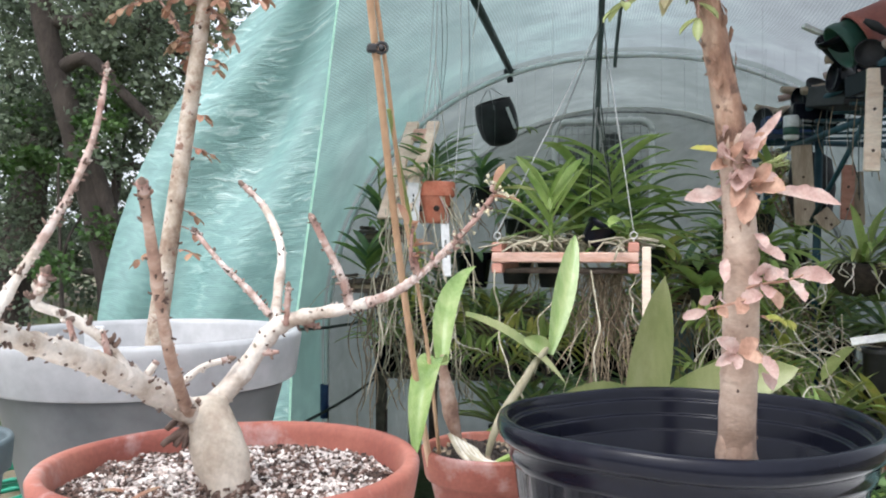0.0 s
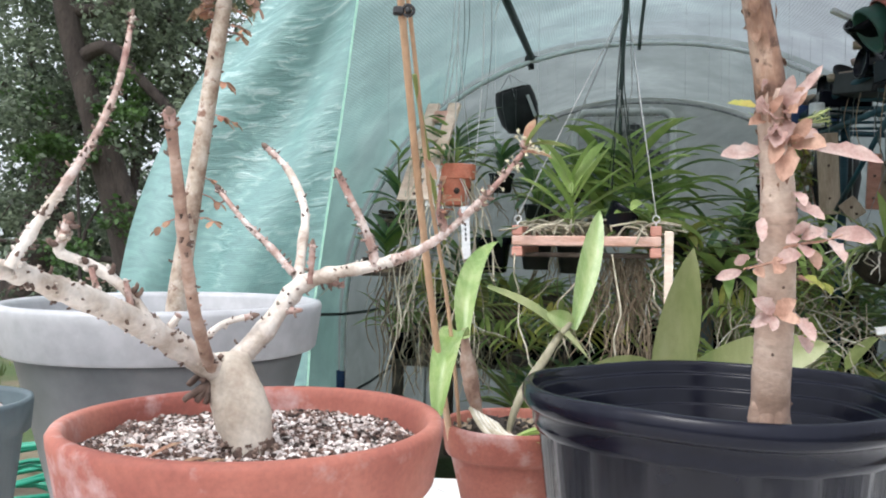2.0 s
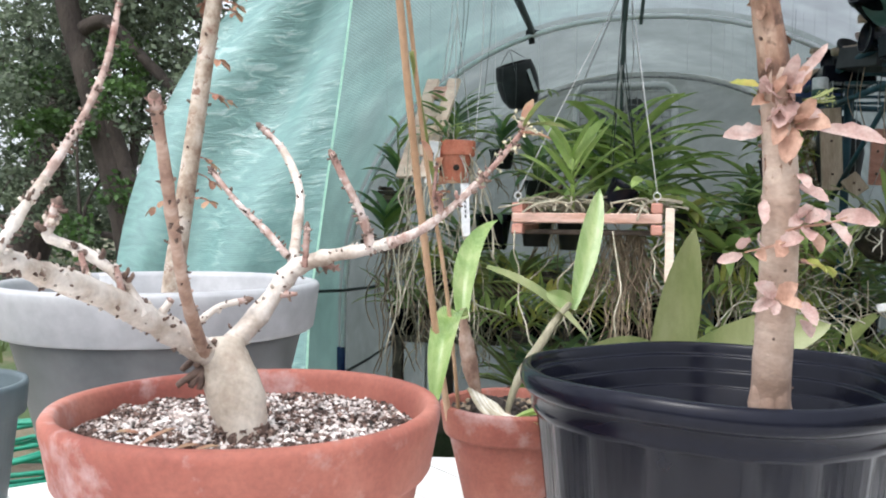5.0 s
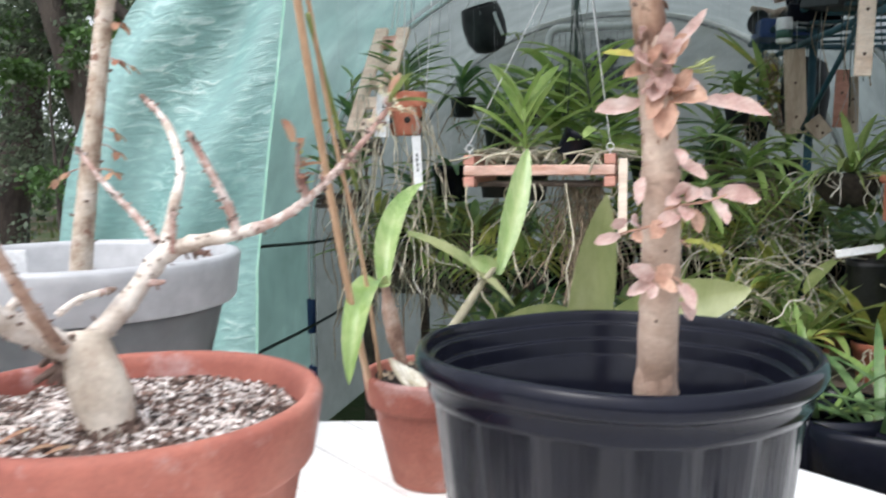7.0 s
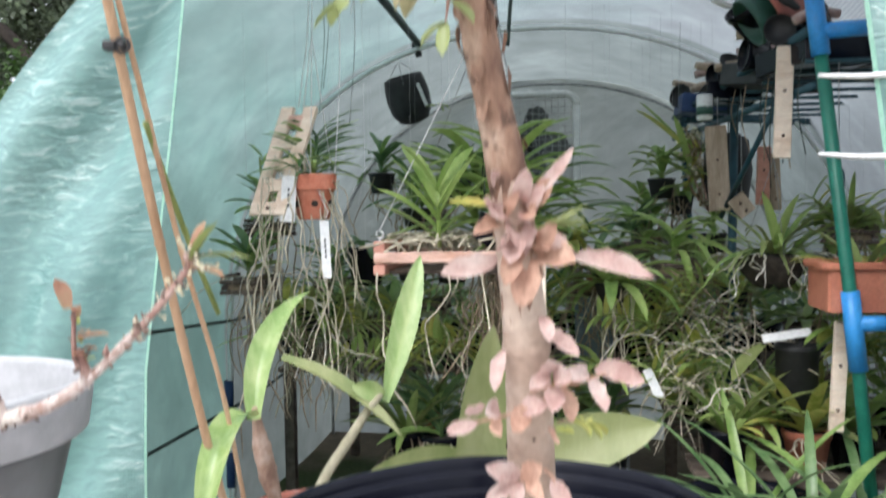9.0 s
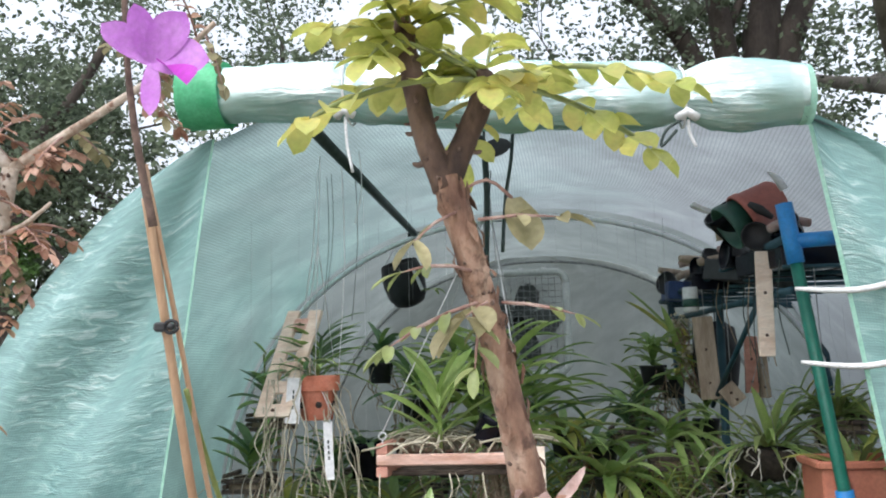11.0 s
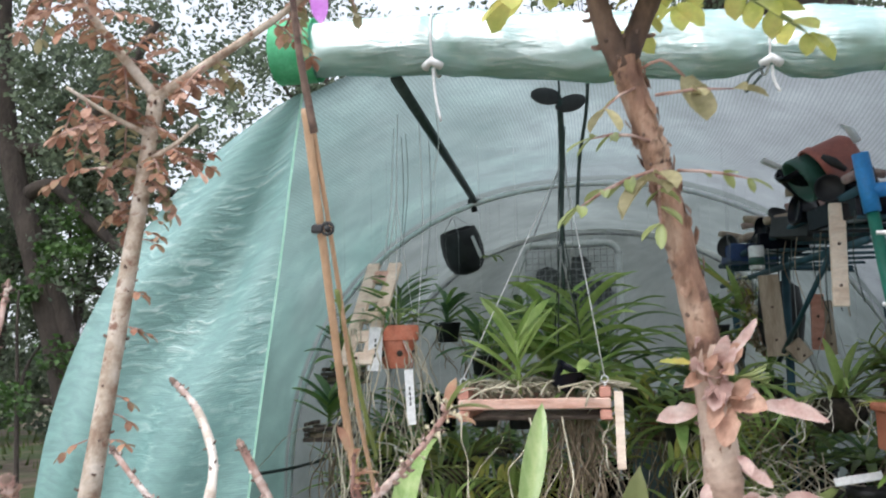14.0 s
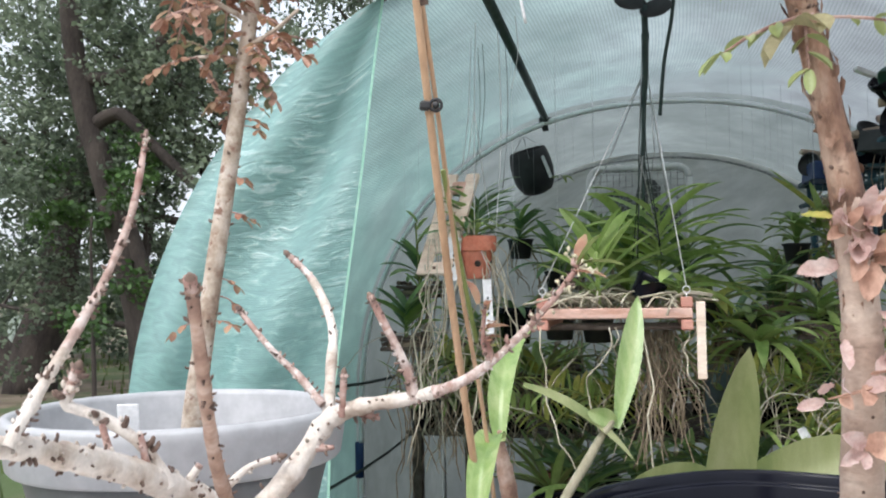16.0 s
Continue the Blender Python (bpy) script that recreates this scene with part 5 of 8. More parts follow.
def build_trunk_tree():
    base = (0.245, 0.72, 0.90)
    t = thing("bonsai_tree", base, "slim brown-barked tree with dried pink leaves and yellow-green crown", "tree")
    rng = random.Random(71)
    line = [(0.240, 0.722, 0.860), (0.241, 0.721, 0.900), (0.2435, 0.716, 0.955), (0.2430, 0.708, 1.010), (0.2405, 0.694, 1.080), (0.2360, 0.683, 1.140), (0.2270, 0.676, 1.220),
            (0.2090, 0.672, 1.310), (0.1940, 0.672, 1.372), (0.1780, 0.672, 1.430)]
    rad = [0.020, 0.0198, 0.0162, 0.0156, 0.0148, 0.0136, 0.0112, 0.0098, 0.0096, 0.0104]
    s = Shape()
    s.tube(line[:7], [r * 0.95 for r in rad[:7]], 24, wobble=0.03, steps=6)
    for q in (0.16, 0.36, 0.55, 0.8):
        p, d = on_line(line[:7], q)
        r = 0.0185 - 0.004 * q
        s.tube([p - d * 0.004, p, p + d * 0.004], [r * 0.90, r * 0.955, r * 0.90], 20, closed=False)
    for a, z, r in ((-1.9, 0.958, 0.008), (-1.15, 0.964, 0.009), (-0.4, 0.957, 0.008), (-2.7, 0.962, 0.008), (0.6, 0.958, 0.008), (-1.5, 0.902, 0.010), (-0.6, 0.900, 0.009)):
        q = Vector((0.2425 + 0.0115 * math.cos(a), 0.716 + 0.0115 * math.sin(a), z))
        s.tube([q - Vector((0, 0, r * 2.2)), q - Vector((0, 0, r * 1.2)), q, q + Vector((0, 0, r * 1.2)), q + Vector((0, 0, r * 2.2))], [r * 0.3, r * 0.75, r * 0.9, r * 0.7, r * 0.2], 12, wobble=0.08, steps=3)
    scars(s, line[:7], [r * 0.95 for r in rad[:7]], 14, rng, 0.0013, slot=1, tall=(0.3, 0.9))
    part("trunk", s, [TRUNK_BARK, DARK_SCAR], t)
    s = Shape()
    s.tube(line[5:], [r * q for r, q in zip(rad[5:], (0.90, 0.985, 0.98, 0.98, 0.98))], 24, wobble=0.09, steps=6)
    scars(s, line[5:], [r * 0.97 for r in rad[5:]], 34, rng, 0.0015, slot=1, tall=(0.4, 1.4))
    for _ in range(90):
        q = rng.uniform(0.08, 0.97)
        p, d = on_line(line[5:], q)
        side = Matrix.Rotation(rng.uniform(0, 6.28), 3, d) @ d.orthogonal().normalized()
        s.blade(p + side * 0.0102, d * rng.choice((-1, 1)) + side * rng.uniform(0.1, 0.5), rng.uniform(0.006, 0.018), rng.uniform(0.003, 0.008), 0.0, 0.3, up=side, n=3, tip=0.5, ripple=0.3)
    part("upper_trunk", s, [PEEL_BARK, DARK_SCAR], t, "flaking red-brown bark")
    for pts, r in (([(0.1785, 0.672, 1.423), (0.165, 0.672, 1.460), (0.156, 0.672, 1.505), (0.150, 0.672, 1.545)], [0.0098, 0.0085, 0.0078, 0.006]),
                   ([(0.1785, 0.672, 1.425), (0.191, 0.672, 1.455), (0.203, 0.672, 1.482), (0.207, 0.672, 1.505)], [0.0088, 0.0085, 0.0082, 0.006])):
        s = Shape()
        s.tube(pts, r, 16, wobble=0.05, steps=5)
        scars(s, pts, [r[0], r[-1]], 12, rng, 0.002, slot=1)
        part("limb", s, [LIMB_BARK, DARK_SCAR], t, "dark forked limb")

    def spray(name, mats, label, items):
        for base_p, way, length, pairs, size, droop in items:
            b = Shape()
            sprig(b, base_p, way, length * 1.1, pairs, size * 1.12, droop, rng=rng, broad=rng.uniform(0.34, 0.5), fold=rng.uniform(0.25, 0.9))
            part(name, b, mats, t, label)

    # whorls of dried, crumpled pink leaves round the trunk
    def withered(base_p, way, length, width, droop=0.3, mat=None, stalk=0.006):
        b = Shape()
        base_p, way = Vector(base_p), Vector(way).normalized()
        foot = base_p + way * stalk
        b.tube([base_p, foot], [0.0011, 0.0009], 5, slot=1)
        b.blade(foot, way, length, width, droop, rng.uniform(0.15, 0.8), n=10, tip=rng.uniform(0.5, 0.9), grow=rng.uniform(0.4, 0.6), neck=0.3,
                twist=rng.uniform(-0.6, 0.6), ripple=0.20, curl=rng.uniform(-0.6, 0.5))
        part("leaf", b, [mat or LEAF_PINK, RED_TWIG], t, "dried crumpled pink leaf")

    def leaflet(x0, z0, x1, z1, width):
        """A small crinkled oval leaflet from one place to another, bulging out before the trunk."""
        out = abs((x0 + x1) / 2 - 0.236) > 0.018
        base_p = Vector((x0, 0.680 if out else 0.673, z0))
        way = Vector((x1, rng.uniform(0.650, 0.676) if out else rng.uniform(0.648, 0.662), z1)) - base_p
        b = Shape()
        b.blade(base_p, way, way.length * 1.04, width * 1.15, rng.uniform(-0.1, 0.35), rng.uniform(0.2, 0.75), n=9, tip=rng.uniform(0.35, 0.65), grow=rng.uniform(0.42, 0.58), neck=0.22,
                up=(rng.uniform(-0.3, 0.3), -1.0, 0.4), ripple=0.26, curl=rng.uniform(-0.7, 0.3), bend=rng.uniform(-0.4, 0.4))
        pick = rng.random()
        part("leaf", b, LEAF_SALMON if pick < 0.28 else LEAF_PINK, t, "dried crinkled pink leaflet")

    def stalk(*line):
        b = Shape()
        b.tube(line, [0.0011] * (len(line) - 1) + [0.0006], 6, steps=4)
        part("leaf_stalk", b, LEAF_SALMON, t, "thin salmon leaf stalk")

    # upper whorl
    for item in ((0.230, 1.204, 0.239, 1.225, 0.0096), (0.231, 1.195, 0.242, 1.215, 0.0081), (0.227, 1.197, 0.233, 1.186, 0.0144), (0.233, 1.204, 0.262, 1.231, 0.0062),
                 (0.226, 1.198, 0.203, 1.192, 0.0081), (0.225, 1.2, 0.217, 1.208, 0.0096), (0.236, 1.177, 0.237, 1.154, 0.0148), (0.222, 1.176, 0.188, 1.165, 0.012),
                 (0.239, 1.18, 0.253, 1.193, 0.011), (0.242, 1.176, 0.259, 1.172, 0.0148), (0.262, 1.176, 0.306, 1.175, 0.011), (0.244, 1.184, 0.255, 1.186, 0.0086),
                 (0.231, 1.185, 0.219, 1.17, 0.011), (0.230, 1.192, 0.224, 1.178, 0.012)):
        leaflet(*item)
    for k in range(10):
        x = rng.uniform(0.218, 0.246)
        z = rng.uniform(1.178, 1.216)
        leaflet(x, z, x + rng.uniform(-0.010, 0.010), z + rng.uniform(-0.012, 0.014), rng.uniform(0.006, 0.010))
    withered((0.218, 0.674, 1.206), (-1.0, -0.2, 0.0), 0.024, 0.0095, 0.05, LEAF_YELLOW, stalk=0.003)
    # middle whorl: two pinnate leaves crossing the trunk
    for item in ((0.246, 1.142, 0.244, 1.136, 0.0072), (0.248, 1.134, 0.263, 1.124, 0.0081), (0.224, 1.122, 0.211, 1.11, 0.0072), (0.248, 1.109, 0.249, 1.119, 0.012),
                 (0.248, 1.108, 0.237, 1.106, 0.0081), (0.251, 1.107, 0.256, 1.115, 0.0096), (0.253, 1.102, 0.244, 1.092, 0.0101), (0.258, 1.1, 0.26, 1.084, 0.0086),
                 (0.273, 1.107, 0.263, 1.114, 0.0086), (0.274, 1.105, 0.275, 1.098, 0.0086), (0.277, 1.109, 0.3, 1.119, 0.0124), (0.238, 1.091, 0.223, 1.085, 0.011),
                 (0.232, 1.09, 0.24, 1.097, 0.0105), (0.22, 1.089, 0.212, 1.097, 0.0096), (0.209, 1.086, 0.202, 1.097, 0.0105), (0.208, 1.081, 0.19, 1.077, 0.0077), (0.216, 1.083, 0.22, 1.079, 0.0072)):
        leaflet(*item)
    stalk((0.236, 0.680, 1.098), (0.250, 0.668, 1.103), (0.265, 0.668, 1.105), (0.280, 0.668, 1.110))
    stalk((0.250, 0.682, 1.094), (0.236, 0.668, 1.091), (0.222, 0.668, 1.087), (0.206, 0.670, 1.083))
    withered((0.250, 0.674, 1.077), (1.0, -0.3, -0.2), 0.011, 0.009, 0.2, LEAF_YELLOW, stalk=0.002)
    # lower whorl
    for item in ((0.23, 1.049, 0.217, 1.064, 0.0105), (0.231, 1.049, 0.242, 1.061, 0.011), (0.229, 1.048, 0.211, 1.044, 0.0081), (0.234, 1.048, 0.242, 1.051, 0.0081),
                 (0.231, 1.047, 0.226, 1.041, 0.0072), (0.251, 1.045, 0.259, 1.034, 0.0096), (0.252, 1.032, 0.26, 1.02, 0.0091), (0.249, 1.078, 0.245, 1.074, 0.0057)):
        leaflet(*item)
    stalk((0.246, 0.690, 1.050), (0.252, 0.680, 1.046), (0.254, 0.674, 1.034))
    # thin yellowish flower stalks beside the top whorl
    for k in range(5):
        b = Shape()
        p0 = Vector((0.246, 0.670, 1.196))
        w = Vector((rng.uniform(0.5, 1.0), rng.uniform(-0.5, 0.1), rng.uniform(-0.4, 0.6))).normalized()
        ln = rng.uniform(0.014, 0.024)
        b.tube([p0, p0 + w * ln * 0.6, p0 + w * ln + Vector((0, 0, 0.003))], 0.0007, 5)
        for j in range(4):
            b.lump(p0 + w * ln * (0.6 + 0.13 * j) + Vector((rng.uniform(-0.002, 0.002), 0, rng.uniform(-0.002, 0.003))), 0.0010)
        part("bud_stalk", b, LEAF_OLIVE, t, "thin yellow bud stalk")
    spray("leaf", [LEAF_YELLOW, RED_TWIG], "few yellowing leaves",
          [((0.258, 0.70, 1.075), (0.8, 0.3, 0.1), 0.02, 1, 0.014, 0.4)])
    # sparse mixed leaves higher up
    spray("leaf", [LEAF_OLIVE, RED_TWIG], "sparse olive leaves on short stalks",
          [((0.196, 0.665, 1.365), (-1.0, -0.4, 0.5), 0.05, 2, 0.020, 0.7), ((0.196, 0.664, 1.345), (-1.0, -0.2, -0.2), 0.06, 2, 0.020, 0.4), ((0.212, 0.668, 1.345), (1.0, -0.3, 0.0), 0.045, 2, 0.016, 0.3),
           ((0.197, 0.662, 1.34), (-0.2, -0.6, -0.9), 0.04, 2, 0.016, 0.3)])
    spray("leaf", [LEAF_BUFF, RED_TWIG], "withered buff-coloured leaves",
          [((0.183, 0.662, 1.405), (-0.7, -0.6, -0.2), 0.04, 1, 0.022, 0.5), ((0.198, 0.664, 1.40), (1.0, -0.4, 0.2), 0.05, 1, 0.02, 0.3), ((0.202, 0.66, 1.345), (-1.0, -0.6, -0.3), 0.02, 1, 0.03, 0.4),
           ])
    b = Shape()
    b.blade((0.222, 0.668, 1.415), (0.15, -0.1, -1.0), 0.042, 0.026, 0.0, 0.5, up=(0.3, -1, 0.1), n=8, tip=0.7, neck=0.4, curl=0.5)
    b.tube([(0.184, 0.670, 1.418), (0.205, 0.668, 1.428), (0.222, 0.668, 1.415)], 0.0012, 6, slot=1, steps=3)
    part("leaf", b, [LEAF_BUFF, RED_TWIG], t, "single curled withered leaf")
    # crown on both limbs
    ways = [(-1.0, -0.35, 0.05), (-0.9, 0.3, 0.35), (-0.4, -0.8, 0.5), (0.9, -0.2, 0.25), (1.0, 0.1, -0.02), (0.4, 0.8, 0.4), (0.2, -0.6, 0.9), (-0.5, 0.5, 0.9), (0.6, -0.7, 0.35)]
    for i, w in enumerate(ways):
        b = Shape()
        top = (0.207, 0.672, 1.500) if i % 2 else (0.152, 0.672, 1.535)
        if i in (0, 4):
            top = (0.205, 0.670, 1.498)
        ln = 0.13 if i in (0, 3, 4) else rng.uniform(0.07, 0.11)
        sprig(b, top, w, ln, 7 if ln > 0.1 else 5, 0.026, 0.65, rng=rng, broad=0.62)
        part("crown_leaf", b, [LEAF_YELLOW, LEAF_OLIVE], t, "yellow-green pinnate leaf")
    for _ in range(10):
        b = Shape()
        top = rng.choice(((0.207, 0.672, 1.498), (0.153, 0.672, 1.53)))
        w = (rng.uniform(-1, 1), rng.uniform(-0.8, 0.8), rng.uniform(-0.3, 1.0))
        sprig(b, top, w, rng.uniform(0.04, 0.08), 3, 0.027, 0.5, rng=rng, broad=0.62)
        part("crown_leaf", b, [LEAF_YELLOW, LEAF_OLIVE], t, "yellow-green pinnate leaf")


build_trunk_tree()


# ---- leafy tree in the grey planter ----
def build_planter_tree():
    base = (-0.378, 1.125, 0.955)
    t = thing("sapling", base, "pale-barked sapling with thin rusty brown leaves", "tree")
    rng = random.Random(83)
    line = [(-0.382, 1.125, 0.90), (-0.376, 1.125, 1.00), (-0.366, 1.125, 1.08), (-0.355, 1.127, 1.16), (-0.342, 1.128, 1.25), (-0.326, 1.13, 1.36), (-0.316, 1.13, 1.43), (-0.297, 1.12, 1.55)]
    rad = [0.0160, 0.0140, 0.0125, 0.0115, 0.0110, 0.0105, 0.0100, 0.0092]
    s = Shape()
    s.tube(line, rad, 18, wobble=0.02, steps=6)
    scars(s, line, rad, 46, rng, 0.0019, slot=1, lo=0.05)
    for _ in range(26):
        p, d = on_line(line, rng.uniform(0.0, 0.16))
        a = rng.uniform(0, 6.28)
        s.lump(p + Vector((0.016 * math.cos(a), 0.016 * math.sin(a), 0)), rng.uniform(0.004, 0.008), slot=1)
    part("trunk", s, [STEM_BARK, DARK_SCAR], t)
    arms = [[(-0.297, 1.12, 1.548), (-0.33, 1.11, 1.59), (-0.37, 1.10, 1.645), (-0.41, 1.09, 1.70)],
            [(-0.297, 1.12, 1.548), (-0.25, 1.11, 1.575), (-0.19, 1.09, 1.605), (-0.12, 1.07, 1.645), (-0.05, 1.05, 1.70)],
            [(-0.305, 1.12, 1.50), (-0.34, 1.08, 1.515), (-0.38, 1.05, 1.54)],
            [(-0.31, 1.13, 1.47), (-0.27, 1.10, 1.48), (-0.235, 1.08, 1.50)],
            [(-0.312, 1.13, 1.45), (-0.345, 1.15, 1.465), (-0.39, 1.17, 1.47)]]
    for i, a in enumerate(arms):
        s = Shape()
        s.tube(a, [0.0072, 0.0060, 0.005, 0.004, 0.0032][:len(a)] if i < 2 else [0.004, 0.003, 0.002], 10, wobble=0.04, steps=5)
        part("branch", s, STEM_BARK, t)
    for a, cnt, ln in ((arms[0], 20, 0.085), (arms[1], 14, 0.07), (arms[2], 7, 0.085), (arms[3], 6, 0.085), (arms[4], 6, 0.085)):
        for _ in range(cnt):
            b = Shape()
            p, d = on_line(a, rng.uniform(0.15, 1.0))
            w = (rng.uniform(-1, 1), rng.uniform(-1, 1), rng.uniform(-0.8, 0.6))
            sprig(b, p, w, ln * rng.uniform(0.6, 1.1), 4, 0.018, 0.7, rng=rng, broad=0.6)
            part("leaf", b, [rng.choice((LEAF_RUST, LEAF_RUST, LEAF_BUFF, LEAF_SALMON)), RED_TWIG], t)
    for _ in range(14):
        b = Shape()
        p, d = on_line(line, rng.uniform(0.3, 0.85))
        sg = rng.choice((-1, 1))
        sprig(b, p + Vector((0.012 * sg, -0.004, 0)), (sg, rng.uniform(-0.6, 0.2), rng.uniform(-0.2, 0.3)), rng.uniform(0.012, 0.03), 1, 0.016, 0.6, rng=rng)
        part("leaf", b, [LEAF_RUST, RED_TWIG], t, "withered leaf on the stem")
    for _ in range(4):
        b = Shape()
        p, d = on_line(line, rng.uniform(0.86, 0.99))
        w = (rng.uniform(-1, 1), rng.uniform(-1, 0.6), rng.uniform(-0.6, 0.5))
        sprig(b, p, w, rng.uniform(0.05, 0.08), 4, 0.018, 0.8, rng=rng, broad=0.6)
        part("leaf", b, [LEAF_RUST, RED_TWIG], t)


build_planter_tree()


# ---- orchid with stakes in the small clay pot ----
def build_orchid():
    c = (0.066, 1.16)
    p = thing("flower_pot", (*c, TABLE_Z), "small terracotta pot with bark mix and drainage slot", "flower pot")
    s = Shape()
    prof = [(0.056, 0.0), (0.059, 0.002), (0.0825, 0.100), (0.0835, 0.103), (0.089, 0.105), (0.0905, 0.108), (0.0955, 0.140), (0.0950, 0.1435), (0.0920, 0.145), (0.0870, 0.1445), (0.0850, 0.141), (0.080, 0.10), (0.02, 0.095)]
    s.lathe(prof, (*c, TABLE_Z), 72)
    part("pot", s, TERRACOTTA, p)
    s = Shape()
    s.box(pose(c[0] + 0.040, c[1] - 0.0515, TABLE_Z + 0.028, -12, 0, 37), (0.007, 0.006, 0.026), bevel=0.002)
    part("drain_slot", s, SOIL, p, "dark drainage slot")
    s = Shape()
    s.lathe([(0.083, 0.128), (0.001, 0.133)], (*c, TABLE_Z), 32)
    part("soil", s, SOIL, p)
    s = Shape()
    rng = random.Random(91)
    grit(s, c, 0.080, TABLE_Z + 0.132, 260, 0.007, rng, 0.75, 0.004)
    part("bark_chip", s, [ROOT_BROWN, SOIL], p, "dark bark chips", flat=True, kind="stuff")

    o = thing("orchid", (c[0], c[1], TABLE_Z + 0.13), "staked orchid with long strap leaves and one purple flower", "orchid")
    def leaf(base, way, length, width, droop, fold, mat, curl=0.0, up=None, tip=0.30, grow=0.42, neck=0.45, label="", bend=0.0):
        b = Shape()
        b.blade(base, way, length, width, droop, fold, n=14, tip=tip, grow=grow, neck=neck, up=up, curl=curl, cup=True, bend=bend)
        part("leaf", b, mat, o, label)
    back = (0.1, -1.0, 0.1)
    leaf((-0.001, 1.168, 0.972), (-0.10, 0.40, 1.0), 0.210, 0.033, 0.3, 0.5, LEAF_PALE, up=back, curl=-0.60, bend=0.7, tip=0.22)
    leaf((-0.002, 1.165, 0.975), (-0.17, -0.70, 0.55), 0.195, 0.034, 2.9, 0.5, LEAF_PALE, up=(0, -0.1, 1), tip=0.22, neck=0.5)
    leaf((0.148, 1.185, 0.985), (0.28, 0.40, 1.0), 0.190, 0.032, 0.0, 0.45, LEAF_PALE, up=back, curl=-0.1, neck=0.25, grow=0.5)
    leaf((0.030, 1.175, 1.040), (0.80, -0.05, -0.25), 0.170, 0.027, 0.65, 0.45, LEAF_PADDLE, curl=0.0, up=(0, -0.4, 1))
    leaf((0.145, 1.180, 0.992), (-0.75, -0.2, 0.55), 0.040, 0.024, 0.4, 0.3, LEAF_PALE, up=back)
    for w, l in (((0.8, -0.5, 0.5), 0.07), ((0.6, -0.7, 0.35), 0.06), ((1.0, -0.1, 0.6), 0.075)):
        leaf((0.062, 1.105, 0.852), w, l, 0.020, 0.6, 0.3, LEAF_LIGHT)
    s = Shape()
    s.tube([(0.058, 1.14, 0.848), (0.064, 1.14, 0.875), (0.078, 1.145, 0.908), (0.103, 1.155, 0.944), (0.126, 1.170, 0.976), (0.146, 1.185, 0.998)], [0.003, 0.0048, 0.0062, 0.0062, 0.005, 0.0035], 12, steps=5, wobble=0.04)
    part("cane", s, CANE_SKIN, o, "grey-olive jointed cane")
    s = Shape()
    s.tube([(0.024, 1.185, 0.862), (0.016, 1.185, 0.882), (0.010, 1.182, 0.910), (0.005, 1.180, 0.938), (0.001, 1.178, 0.965), (-0.001, 1.172, 0.985)], [0.004, 0.0085, 0.0115, 0.0105, 0.006, 0.003], 12, wobble=0.10, steps=4)
    part("sheath", s, TAN_TWIG, o, "dry brown sheath round the cane")
    for q in range(11):
        s = Shape()
        x = 0.012 + q * 0.0035
        s.tube([(x - 0.004, 1.125, 0.888 - q * 0.002), (x + 0.008, 1.105, 0.870 - q * 0.0012), (x + RND.uniform(0.012, 0.032), 1.092, 0.857)], [0.0026, 0.0032, 0.0018], 7, steps=4, wobble=0.08)
        part("root", s, ROOT_WHITE if q % 2 else ROOT_PALE, o)

    st = thing("plant_stake", (-0.012, 1.13, 0.85), "tall leaning bamboo stake pushed into the small pot", "plant stake")
    def cane(line, r, mat, name, nodes, label=""):
        b = Shape()
        b.tube(line, r, 12, steps=8)
        for q in nodes:
            pp, d = on_line(line, q)
            b.tube([pp - d * 0.003, pp, pp + d * 0.003], [r * 1.02, r * 1.22, r * 1.02], 12, closed=False)
        part(name, b, mat, st, label)
    cane([(-0.016, 1.130, 0.84), (-0.034, 1.080, 0.967), (-0.056, 1.018, 1.155), (-0.074, 0.955, 1.345), (-0.086, 0.915, 1.47)], 0.0044, BAMBOO, "main_cane", (0.2, 0.42, 0.55, 0.78))
    cane([(-0.004, 1.142, 0.85), (-0.022, 1.098, 1.02), (-0.046, 1.04, 1.17), (-0.064, 0.972, 1.33), (-0.085, 0.905, 1.50)], 0.0026, BAMBOO, "thin_cane", (0.2, 0.5, 0.7), "thinner brown cane tied alongside")
    cane([(-0.028, 1.118, 1.10), (-0.045, 1.050, 1.19), (-0.062, 0.985, 1.29)], 0.0028, GREEN_CANE, "green_stem", (0.5,), "green flower stem along the cane")
    s = Shape()
    s.tube([(-0.075, 0.900, 1.44), (-0.088, 0.885, 1.52), (-0.094, 0.868, 1.60), (-0.096, 0.858, 1.70)], [0.0042, 0.0036, 0.003, 0.0025], 8, steps=5)
    part("flower_stem", s, DARK_SCAR, st, "dark slender flower stem")
    s = Shape()
    m = Matrix.Translation((-0.073, 0.947, 1.350))
    s.box(m @ pose(-0.005, -0.004, 0, 0, 0, 10), (0.011, 0.012, 0.009), bevel=0.002)
    s.tube([m @ Vector((0.006 + 0.006 * math.cos(a), -0.006, 0.006 * math.sin(a))) for a in [6.283 * k / 14 for k in range(15)]], 0.0018, 8)
    s.tube([m @ Vector((0.006, -0.009, 0)), m @ Vector((0.006, -0.003, 0))], 0.0036, 10)
    part("clip", s, RUBBER, st, "dark grey plastic plant clip")

    f = thing("orchid_flower", (-0.070, 0.852, 1.575), "drooping pale purple orchid flower with magenta lip", "flower")
    ctr = Vector((-0.066, 0.850, 1.578))
